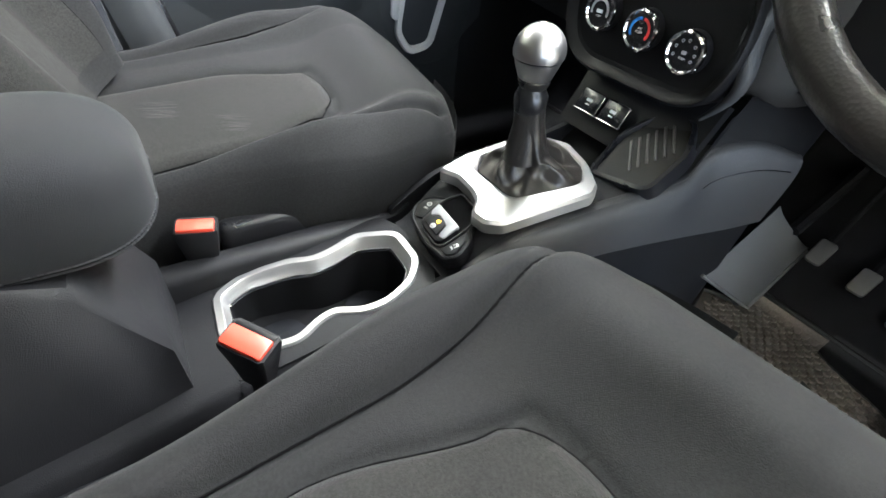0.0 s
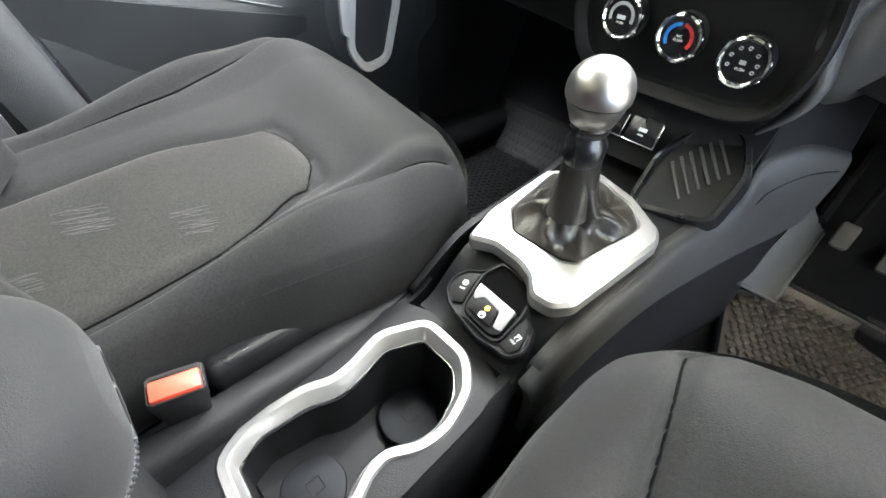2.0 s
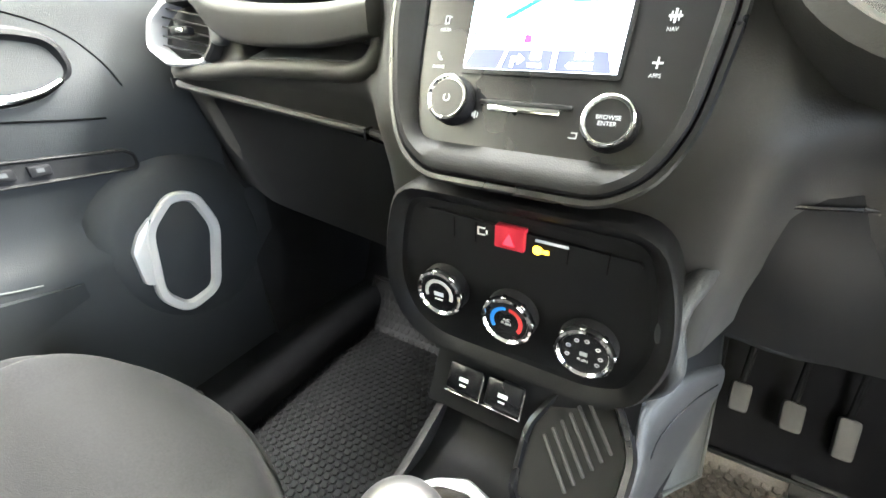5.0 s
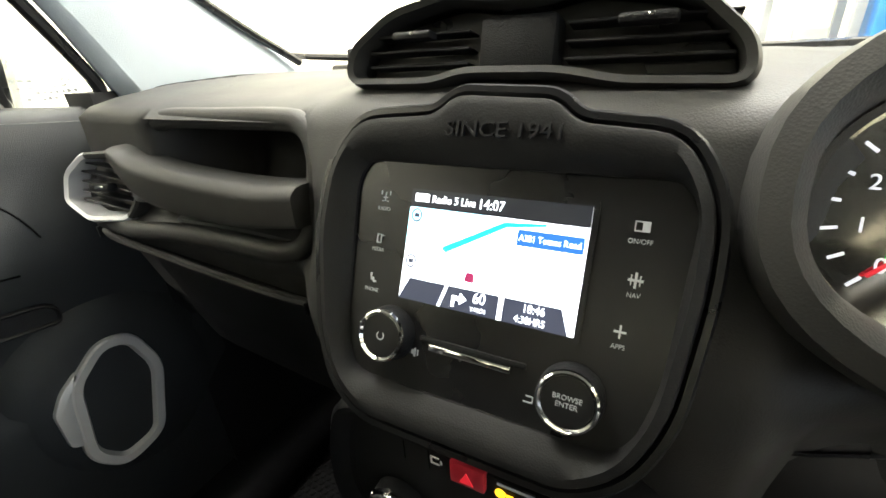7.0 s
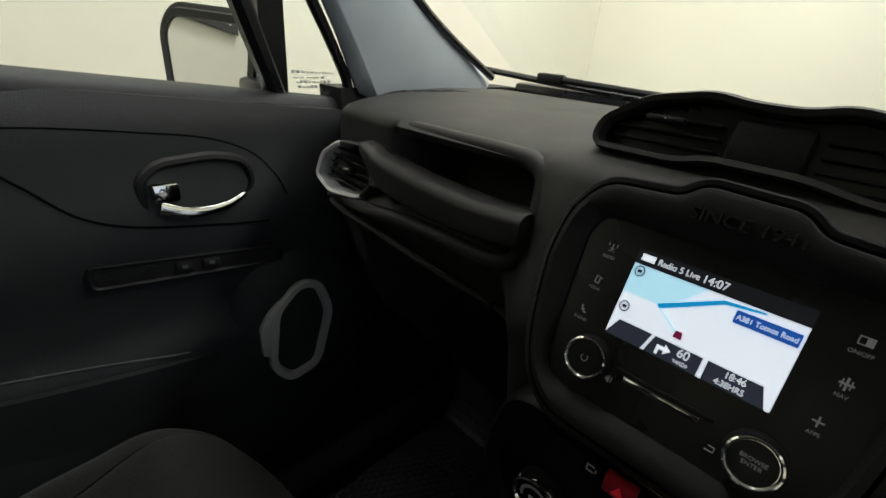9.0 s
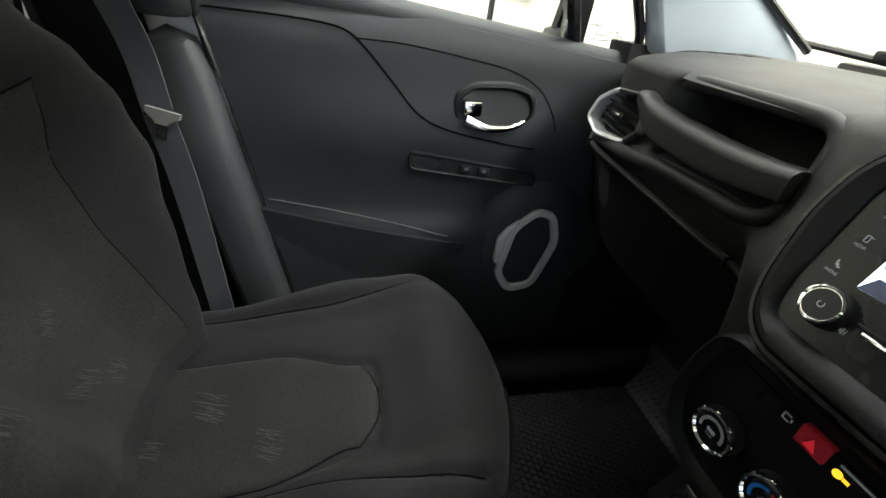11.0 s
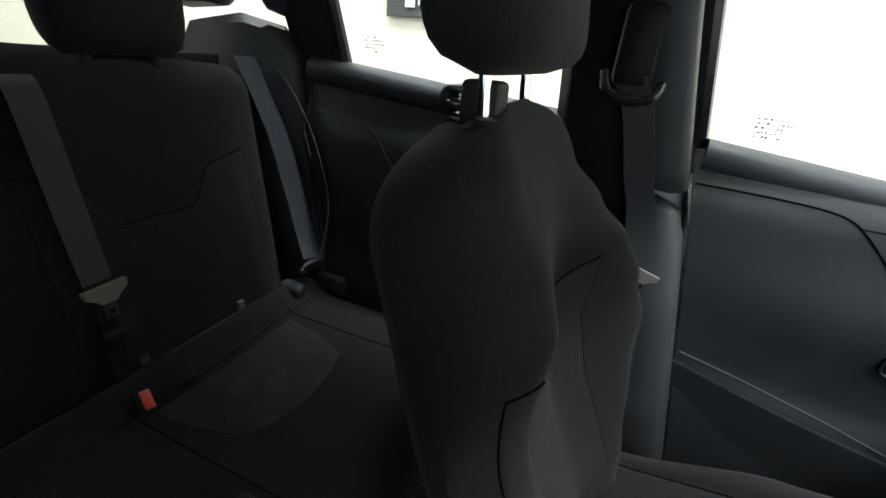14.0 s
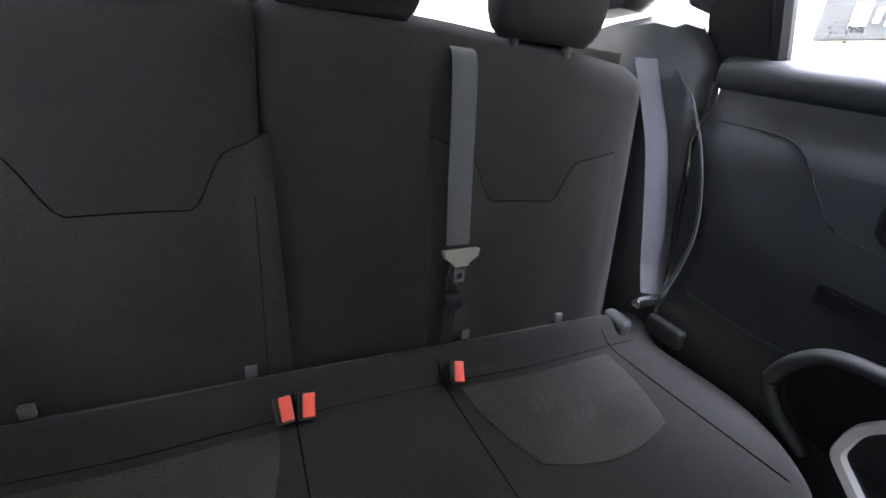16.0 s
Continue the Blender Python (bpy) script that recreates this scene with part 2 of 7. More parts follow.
def ring(levels, m):
    """A closed band through outlines at heights: [(outline, z), ...]."""
    rings = [[Vector((p[0], p[1], z)) for p in o] for o, z in levels]
    return moved(loft(rings, caps=False), m)


def lathe(profile, n=32, m=Matrix()):
    """(radius, z) pairs turned round z."""
    rings = [[Vector((r * math.cos(2 * math.pi * i / n), r * math.sin(2 * math.pi * i / n), z)) for i in range(n)] for r, z in profile]
    return moved(loft(rings), m)


def spline(pts, k=8):
    pts = [Vector(p) for p in pts]
    out = []
    for i in range(len(pts) - 1):
        p0, p1, p2, p3 = pts[max(i - 1, 0)], pts[i], pts[i + 1], pts[min(i + 2, len(pts) - 1)]
        for j in range(k):
            t = j / k
            out.append(0.5 * ((2 * p1) + (p2 - p0) * t + (2 * p0 - 5 * p1 + 4 * p2 - p3) * t * t + (3 * p1 - p0 - 3 * p2 + p3) * t ** 3))
    return out + [pts[-1]]


def tube(pts, r, n=8, flat=1.0, up=(0, 0, 1)):
    rings = []
    for i, p in enumerate(pts):
        d = (pts[min(i + 1, len(pts) - 1)] - pts[max(i - 1, 0)]).normalized()
        s = d.cross(Vector(up))
        s = s.normalized() if s.length > 1e-4 else Vector((1, 0, 0))
        u = s.cross(d)
        rad = r[i] if isinstance(r, (list, tuple)) else r
        rings.append([p + (s * math.cos(2 * math.pi * k / n) + u * flat * math.sin(2 * math.pi * k / n)) * rad for k in range(n)])
    return loft(rings)


def ribbon(pts, width, side, thick=0.0015):
    """A strap along pts; side: the way of its width."""
    s = Vector(side).normalized() * width / 2
    rings = []
    for i, p in enumerate(pts):
        d = (pts[min(i + 1, len(pts) - 1)] - pts[max(i - 1, 0)]).normalized()
        u = d.cross(s).normalized() * thick / 2
        rings.append([p - s - u, p + s - u, p + s + u, p - s + u])
    return loft(rings)


def words(text, size, m, mat, parent, name="writing", depth=0.0004):
    cu = bpy.data.curves.new("t", "FONT")
    cu.body, cu.size, cu.align_x, cu.align_y, cu.extrude = text, size, "CENTER", "CENTER", depth
    tmp = new("t", cu)
    me = bpy.data.meshes.new_from_object(tmp.evaluated_get(bpy.context.evaluated_depsgraph_get()))
    bpy.data.objects.remove(tmp)
    me.transform(m)
    me.materials.append(mat)
    return part(name, me, mat, parent)


def facing(x, y, z, lean=0.0, turn=0.0):
    """The pose of a panel whose front (its +z) looks to the car's rear, leaning back."""
    return Matrix.Translation((x, y, z)) @ pose(0, 0, 0, 90 - lean, 0, turn)


# ---- the workshop round the car ----
def slab(name, lo, hi, mat, label, category, bevel=0.0):
    return solo(name, box(lo, hi, bevel), mat, label, category, "structure", smooth=False)


slab("ground", (-60, -60, -0.60), (60, 60, -0.50), CONCRETE, "grey painted concrete workshop floor under the car", "ground")
slab("wall_west", (-2.02, -6.0, -0.5), (-1.82, 3.5, 3.6), WALLPAINT, "cream-white painted workshop wall beside the car", "wall")
EAST = thing("wall_east", "cream-white painted workshop wall with an open side door", "wall", (4.3, -1.0, -0.5), kind="structure")
for nm, lo_, hi_ in (("wall_pier", (4.2, -6.0, -0.5), (4.4, -2.0, 3.6)), ("wall_pier", (4.2, 1.2, -0.5), (4.4, 3.7, 3.6)), ("lintel", (4.2, -2.0, 2.3), (4.4, 1.2, 3.6))):
    part(nm, box(lo_, hi_, 0), WALLPAINT, EAST, smooth=False)
slab("wall_north", (-2.02, 3.503, -0.5), (4.2, 3.7, 3.6), WALLPAINT, "cream-white painted workshop wall ahead of the car", "wall")
slab("wall_south", (-1.817, -6.2, -0.5), (4.2, -6.0, 3.6), WALLPAINT, "cream-white painted workshop wall behind the car", "wall")
slab("ceiling", (-2.02, -6.2, 3.603), (4.4, 3.7, 3.8), WALLPAINT, "white workshop ceiling", "ceiling")


def banner():
    t = thing("wall_banner", "dark grey banner with pale lettering bars on the workshop wall", "banner", (-1.80, -1.25, 1.35))
    part("board", box((-1.815, -1.66, 1.18), (-1.80, -0.30, 1.75), 0.003), material("banner_grey", (0.06, 0.06, 0.06), 0.7, vary=0.1), t, smooth=False)
    b = bmesh.new()
    x = -1.56
    for i, w in enumerate((0.08, 0.03, 0.08, 0.07, 0.07, 0.04, 0.08, 0.03, 0.07, 0.06, 0.03, 0.06, 0.07, 0.02, 0.05, 0.06)):
        box((-1.797, x, 1.22 + 0.01 * (i % 2)), (-1.795, x + w * 0.62, 1.275 + 0.02 * (i % 3 == 0)), 0, bm=b)
        x += w * 0.62 + 0.016
    part("small_line", b, WHITE, t, smooth=False)
    b = bmesh.new()
    for i in range(9):
        box((-1.797, -1.52 + i * 0.112, 1.36), (-1.795, -1.52 + i * 0.112 + 0.085, 1.48), 0, bm=b)
    part("large_line", b, WHITE, t, smooth=False)
    part("emblem", ring([(rounded([(-0.16, -0.09), (0.16, -0.09), (0.16, 0.09), (-0.16, 0.09)], 0.02), 0), (rounded([(-0.14, -0.07), (0.14, -0.07), (0.14, 0.07), (-0.14, 0.07)], 0.02), 0)], Matrix.Translation((-1.796, -1.02, 1.62)) @ pose(0, 0, 0, 90, 0, 90)), WHITE, t, smooth=False)


banner()


def rack():
    blue = material("blue_post_paint", (0.02, 0.13, 0.38), 0.45, vary=0.15)
    steel = material("grey_rack_steel", (0.30, 0.31, 0.33), 0.45, metal=0.6, vary=0.12)
    t = thing("metal_rack", "grey steel shelf rack standing against the workshop wall", "rack", (0.60, 3.1, -0.5))
    for x in (0.44, 0.75):
        for y in (2.95, 3.3):
            part("post", box((x - 0.02, y - 0.02, -0.5), (x + 0.02, y + 0.02, 2.3), 0.003), steel, t, smooth=False)
    for z in (0.2, 0.75, 1.3, 1.85, 2.25):
        part("shelf", box((0.43, 2.94, z), (0.76, 3.32, z + 0.03), 0.003), steel, t, smooth=False)
    solo("cabinet_door", box((0.51, 2.84, -0.45), (0.64, 2.9, 0.95), 0.006), material("olive_grey_panel", (0.16, 0.18, 0.17), 0.5, vary=0.15), "tall grey metal panel leaning at the rack", "panel")
    p = thing("lift_post", "blue painted steel lift column with a pale strip", "lift post", (0.84, 3.0, -0.5))
    part("column", box((0.79, 2.85, -0.5), (0.90, 3.1, 3.3), 0.008), blue, p)
    part("strip", box((0.92, 2.88, -0.5), (0.97, 3.06, 3.3), 0.006), material("pale_strip", (0.55, 0.5, 0.36), 0.6, vary=0.1), p)
    part("base_plate", box((0.72, 2.75, -0.5), (1.05, 3.2, -0.47), 0.004), blue, p)


rack()

# ---- the car's shell ----
slab("car_floor", (-0.72, -1.9, -0.04), (0.72, 0.71, 0.02), CARPET, "dark carpeted floor of the car", "floor")
solo("firewall", sheet(lambda u, v: Vector((-0.72 + 1.44 * u, 0.68 + 0.36 * v, 0.021 + 0.75 * v ** 1.25)), 8, 10, 0.03, (0, 1, 0)), CARPET,
     "dark carpeted sloping toe board under the dashboard", "bulkhead", "structure")
slab("bonnet_front", (-0.78, 1.02, -0.3), (0.78, 1.9, 0.90), BODY, "white bonnet ahead of the windscreen", "bonnet", 0.05)
# roof lining and panel, above the view, added to block the lamps' light
solo("headliner", sheet(lambda u, v: Vector((-0.62 + 1.24 * u, -1.75 + 1.95 * v, 1.43 + 0.05 * math.sin(math.pi * u) - 0.05 * v ** 3)), 10, 10, 0.04, (0, 0, 1)), HEADLINE,
     "pale grey fabric roof lining of the car", "ceiling", "structure")
solo("roof_panel", sheet(lambda u, v: Vector((-0.66 + 1.32 * u, -1.85 + 2.1 * v, 1.50 + 0.05 * math.sin(math.pi * u) - 0.05 * v ** 3)), 10, 10, 0.02, (0, 0, 1)), BODY,
     "white painted car roof", "roof", "structure")


def pillar(name, sections, mat, label, category="pillar"):
    rings = [[Vector(p) for p in s] for s in sections]
    return solo(name, loft(rings), mat, label, category, "structure", sub=1, angle=60)


def a_pillar(s):
    def sec(y0, y1, z, x, d):
        return [(s * (x - d), y0, z), (s * (x - d * 0.1), y0 - 0.012, z), (s * (x + 0.05), y0 + 0.05, z + 0.02), (s * (x + 0.03), y1 + 0.03, z + 0.03),
                (s * (x - d * 0.6), y1 + 0.012, z + 0.01), (s * (x - d), (y0 + y1) / 2, z)]
    return pillar("a_pillar", [sec(0.50, 0.98, 0.86, 0.72, 0.03), sec(0.49, 0.88, 0.93, 0.715, 0.03), sec(0.405, 0.595, 1.07, 0.69, 0.03), sec(0.262, 0.37, 1.27, 0.66, 0.03), sec(0.08, 0.22, 1.46, 0.62, 0.03)],
                  GREYPL, "pale grey moulded windscreen pillar trim with daylight's blue tint", "pillar")


def pillar_seals(s):
    """Black rubber along both edges of a windscreen pillar."""
    solo("windscreen_seal", tube(spline([(s * 0.697, 0.896, 0.935), (s * 0.675, 0.610, 1.08), (s * 0.645, 0.385, 1.28), (s * 0.603, 0.235, 1.47)], 8), 0.009, 8), GLOSS, "black rubber seal between pillar and windscreen", "seal", "structure")
    solo("door_frame_seal", tube(spline([(s * 0.722, 0.484, 0.90), (s * 0.717, 0.470, 0.94), (s * 0.694, 0.386, 1.07), (s * 0.664, 0.243, 1.27), (s * 0.622, 0.062, 1.46)], 8), 0.010, 8), GLOSS, "black rubber seal round the door opening", "seal", "structure")


for s in (-1, 1):
    a_pillar(s)
    pillar_seals(s)


PILLARTRIM = material("dark_pillar_trim", (0.036, 0.038, 0.040), 0.5, bump=0.3, scale=700, kind="cells", vary=0.1, spec=0.35)


def side_things(s):
    """B pillar, rear corner, sill and outer skin of one side."""
    def bp(levels):
        out = []
        for z, x in levels:
            k = 0.21 * (0.87 - z) if z < 0.87 else 0.24 * (0.87 - z)
            out.append([(s * (x - 0.030), -0.452 + k * 0.9, z), (s * (x - 0.080), -0.440 + k * 0.9, z), (s * (x - 0.084), -0.368 + k, z), (s * (x - 0.066), -0.349 + k, z), (s * (x + 0.03), -0.350 + k, z), (s * (x + 0.03), -0.470 + k * 0.9, z)])
        return out
    pillar("b_pillar", bp(((0.05, 0.71), (0.30, 0.712), (0.56, 0.714), (0.68, 0.720), (0.735, 0.738), (0.868, 0.748))), PILLARTRIM, "dark grey lower pillar trim between the doors")
    pillar("b_pillar", bp(((0.872, 0.742), (0.878, 0.748), (1.15, 0.712), (1.45, 0.62))), PILLARTRIM, "dark grey upper pillar trim between the doors")
    pillar("belt_recess", [[(s * (x - 0.01), -0.62 + k * 0.5, z), (s * (x - 0.012), -0.44 + k, z), (s * (x + 0.04), -0.44 + k, z), (s * (x + 0.04), -0.62 + k * 0.5, z)]
                           for z, x, k in ((0.05, 0.71, 0.15), (0.55, 0.72, 0.06), (0.87, 0.735, 0.0), (1.15, 0.705, -0.03), (1.45, 0.62, -0.06))], PANEL, "black recess behind the pillar trim")
    solo("door_sill", box((min(s * 0.56, s * 0.75), -1.2, 0.02), (max(s * 0.56, s * 0.75), 0.90, 0.13), 0.05, 5), CARPET, "dark carpeted ledge along the door sill", "sill", "structure")
    pillar("c_pillar", [[(s * (x - 0.02), -1.245 - k, z), (s * (x - 0.05), -1.275 - k, z), (s * (x - 0.11), -1.37 - k, z), (s * (x - 0.10), -1.62, z), (s * (x + 0.06), -1.62, z), (s * (x + 0.06), -1.20 - k, z)]
                        for z, x, k in ((0.05, 0.74, -0.14), (0.5, 0.74, -0.07), (0.95, 0.745, 0.0), (1.112, 0.736, 0.032))],
           DOORSKIN, "dark moulded trim at the rear corner")
    # two posts with a small fixed window between them
    up = ((1.095, 0.738, 0.030), (1.18, 0.727, 0.04), (1.28, 0.70, 0.06), (1.45, 0.64, 0.08))
    pillar("c_pillar_post", [[(s * (x - 0.02), -1.245 - k, z), (s * (x - 0.055), -1.275 - k, z), (s * (x - 0.060), -1.298 - k, z), (s * (x + 0.06), -1.312 - k, z), (s * (x + 0.06), -1.20 - k, z)] for z, x, k in up], DOORSKIN, "dark post before the small rear side window")
    pillar("c_pillar_post", [[(s * (x - 0.10), -1.338 - k, z), (s * (x - 0.10), -1.79, z), (s * (x + 0.06), -1.79, z), (s * (x + 0.06), -1.365 - k, z)] for z, x, k in up], DOORSKIN, "dark post behind the small rear side window")
    solo("quarter_window", sheet(lambda u, v: Vector((s * (0.790 - 0.10 * v), -1.335 - 0.05 * v - 0.09 * u, 1.10 + 0.34 * v)), 3, 3), GLASS, "clear small fixed window at the rear corner", "window", "structure", smooth=False)


for s in (-1, 1):
    side_things(s)


def closing(s):
    """Kick panel before the door, and the side of the luggage space."""
    solo("kick_panel", sheet(lambda u, v: Vector((s * (0.66 + 0.05 * v - 0.05 * u * (1 - v)), 0.46 + 0.56 * u, 0.02 + 0.89 * v)), 8, 10, 0.08, (s, 0, 0)), PLASTIC, "black moulded kick panel beside the footwell", "panel", "structure")
    slab("rear_side", (min(s * 0.66, s * 0.80), -1.90, 0.0), (max(s * 0.66, s * 0.80), -1.60, 1.02), DOORSKIN, "dark lined side of the luggage space", "panel")
    slab("rear_corner", (min(s * 0.60, s * 0.78), -1.92, 1.021), (max(s * 0.60, s * 0.78), -1.78, 1.46), DOORSKIN, "dark lined pillar beside the rear window", "pillar")
    slab("lower_body", (min(s * 0.755, s * 0.86), -0.53, -0.1), (max(s * 0.755, s * 0.86), -0.33, 0.93), BODY, "white painted body between the doors", "body")
    slab("wheel_arch", (min(s * 0.70, s * 0.86), 0.525, -0.1), (max(s * 0.70, s * 0.86), 1.0, 0.88), BODY, "white painted wing beside the bonnet", "body")


for s in (-1, 1):
    closing(s)


# ---- doors ----
def smooth01(t):
    t = max(0.0, min(1.0, t))
    return t * t * (3 - 2 * t)


def door_x(y, z, rear=False):
    """The door skin's distance from the car's middle."""
    x = 0.698
    if z > 0.84:
        t = min(1, (z - 0.84) / 0.10)
        x += 0.047 * t * t
    bulge = math.exp(-((z - 0.70) / 0.09) ** 2) * (0.022 if not rear else 0.018)
    x -= bulge * (0.5 + 0.5 * math.tanh((y + (0.25 if not rear else 1.0)) * 8))
    if z < 0.53:
        x -= 0.02 * min(1, (0.53 - z) / 0.05)
    return x


def sill_z(y):
    return 0.966 - 0.095 * (y + 0.34) if y > -0.4 else 0.975 + 0.045 * (-0.55 - y) / 0.6


def door(s, y0, y1, name, label, rear):
    t = thing(name, label, "car door", (s * 0.70, (y0 + y1) / 2, 0.1))

    def skin(u, v):
        y = y0 + (y1 - y0) * u
        z = 0.10 + (sill_z(y) - 0.12) * v
        lean = (0.15 * (0.95 - z) if rear else 0.21 * (0.87 - z)) * (1 - smooth01(u / 0.35))
        return Vector((s * door_x(y, z, rear), y + lean, z))
    part("inner_skin", sheet(skin, 40, 40, 0.02, (s, 0, 0)), DOORSKIN, t, "dark grained door skin")
    part("edge_seal", tube([skin(0, i / 12) + Vector((0.0, -0.006, 0)) for i in range(13)], 0.007, 8), GLOSS, t, "black rubber edge seal")
    pts = [Vector((s * 0.752, y0 + (y1 - y0) * i / 16, sill_z(y0 + (y1 - y0) * i / 16) - 0.032)) for i in range(17)]
    part("window_sill", tube(pts, 0.034, 12, 0.95), DOORSKIN, t, "padded dark window sill")
    part("outer_skin", box((min(s * 0.80, s * 0.86), y0, 0.0), (max(s * 0.80, s * 0.86), y1, sill_z((y0 + y1) / 2) - 0.05), 0.015), BODY, t, "white painted outer door panel")
    # window frame and pane
    wy0, wy1 = (y0 + 0.085, y1 + 0.01) if rear else (y0 - 0.012, 0.36)
    top0, top1 = 1.40, (1.38 if rear else 1.22)
    zs0, zs1 = sill_z(wy0) - 0.02, sill_z(wy1) - 0.02
    xo = 0.765
    part("window_pane", sheet(lambda u, v: Vector((s * (xo - 0.11 * v), (wy0 - (0.04 if rear else 0.10) * v) + (wy1 - wy0 - (0.02 * v if not rear else 0)) * u, zs0 + (zs1 - zs0) * u + v * (top0 - zs0 + (top1 - top0) * u))), 6, 6), GLASS, t, "clear side window glass", smooth=False)
    fr = [Vector((s * xo, wy0, zs0)), Vector((s * (xo - 0.11), wy0 - (0.04 if rear else 0.10), top0)), Vector((s * (xo - 0.11), wy1 - (0.16 if not rear else 0.04), top1)), Vector((s * xo, wy1, zs1))]
    if rear:
        part("frame_corner", sheet(lambda u, v: Vector((s * (xo - 0.004 - 0.11 * v), wy0 - 0.04 * v - 0.14 * u, zs0 - 0.01 + (top0 - zs0) * v)), 3, 6, 0.02, (s, 0, 0)), PANEL, t, "black corner of the window frame")
    for a, b in ((0, 1), (1, 2), (2, 3)):
        part("window_frame", tube([fr[a], fr[a].lerp(fr[b], 0.5), fr[b]], 0.018, 8), GLOSS, t, "black window frame")
    return t


FD = door(-1, -0.345, 0.52, "front_door", "dark grained plastic front door panel with silver speaker ring", False)
RD = door(-1, -1.225, -0.60, "rear_door", "dark grained plastic rear door panel with window", True)
door(1, -1.225, -0.60, "rear_door", "dark grained plastic rear door panel", True)


def yz(x):
    """Panel on the left side, seen from the cabin: local x is the car's forward, local y up."""
    return Matrix(((0, 0, 1, x), (1, 0, 0, 0), (0, 1, 0, 0), (0, 0, 0, 1)))


def on_left(pts, depth, x, bevel=0.0):
    return plate(pts, depth, yz(x), bevel)


def handle_set(t, y, z, x):
    """Inner door handle: recessed oval bezel, chrome lever and lock tab."""
    o = rounded([(y - 0.075, z - 0.025), (y - 0.055, z - 0.043), (y + 0.03, z - 0.045), (y + 0.085, z - 0.005), (y + 0.075, z + 0.035), (y + 0.03, z + 0.047), (y - 0.05, z + 0.042), (y - 0.078, z + 0.02)], 0.02, 5)
    hb = part("handle_bezel", ring([(grown(o, 0.010), -0.006), (grown(o, 0.006), 0.001), (o, 0.003), (grown(o, -0.006), -0.004), (grown(o, -0.012), -0.022)], yz(x)), PLASTIC, t, "black oval handle bezel")
    part("handle_cup", on_left(grown(o, -0.011), 0.004, x - 0.02), GLOSS, hb, "dark handle recess")
    lever = spline([(x + 0.008, y - 0.06, z - 0.020), (x + 0.016, y - 0.02, z - 0.033), (x + 0.018, y + 0.03, z - 0.030), (x + 0.012, y + 0.065, z - 0.016)], 6)
    part("handle_lever", tube(lever, [0.012 - 0.008 * i / (len(lever) - 1) for i in range(len(lever))], 10, 0.7, (1, 0, 0)), CHROME, hb, "chrome handle lever")
    part("lock_tab", box((x - 0.005, y - 0.068, z - 0.012), (x + 0.014, y - 0.03, z + 0.018), 0.005), CHROME, hb, "chrome lock tab")


def switch_set(t, y0, y1, z0, z1, x):
    """Pull recess and window switches, a sloping strip."""
    def at(u, d):
        return (y0 + (y1 - y0) * u, z0 + (z1 - z0) * u + d)
    o = rounded([at(0, -0.016), at(1, -0.02), at(1, 0.004), at(0.95, 0.012), at(0, 0.02)], 0.012, 4)
    ss = part("switch_strip", ring([(grown(o, 0.003), -0.01), (grown(o, 0.002), 0.001), (o, 0.002), (grown(o, -0.003), -0.001), (grown(o, -0.004), -0.006)], yz(x)), PLASTIC, t, "black switch strip rim")
    part("strip_floor", on_left(o, 0.004, x - 0.002), PLASTIC, ss)
    part("pull_cup", on_left(rounded([at(0.02, -0.011), at(0.30, -0.012), at(0.30, 0.010), at(0.02, 0.014)], 0.01), 0.003, x - 0.0005), GLOSS, ss, "dark pull recess")
    for u in (0.38, 0.52):
        part("window_switch", on_left(rounded([at(u, -0.008), at(u + 0.09, -0.008), at(u + 0.09, 0.008), at(u, 0.008)], 0.003), 0.008, x + 0.004, 0.002), PLASTIC, ss, "black window switch")
        part("switch_mark", on_left(rounded([at(u + 0.03, -0.002), at(u + 0.06, -0.002), at(u + 0.06, 0.004), at(u + 0.03, 0.004)], 0.001), 0.0005, x + 0.0047), MIDGREY, ss)


handle_set(FD, 0.178, 0.763, -0.683)
switch_set(FD, 0.012, 0.300, 0.652, 0.622, -0.676)
handle_set(RD, -0.80, 0.808, -0.690)
switch_set(RD, -0.91, -0.64, 0.666, 0.646, -0.680)


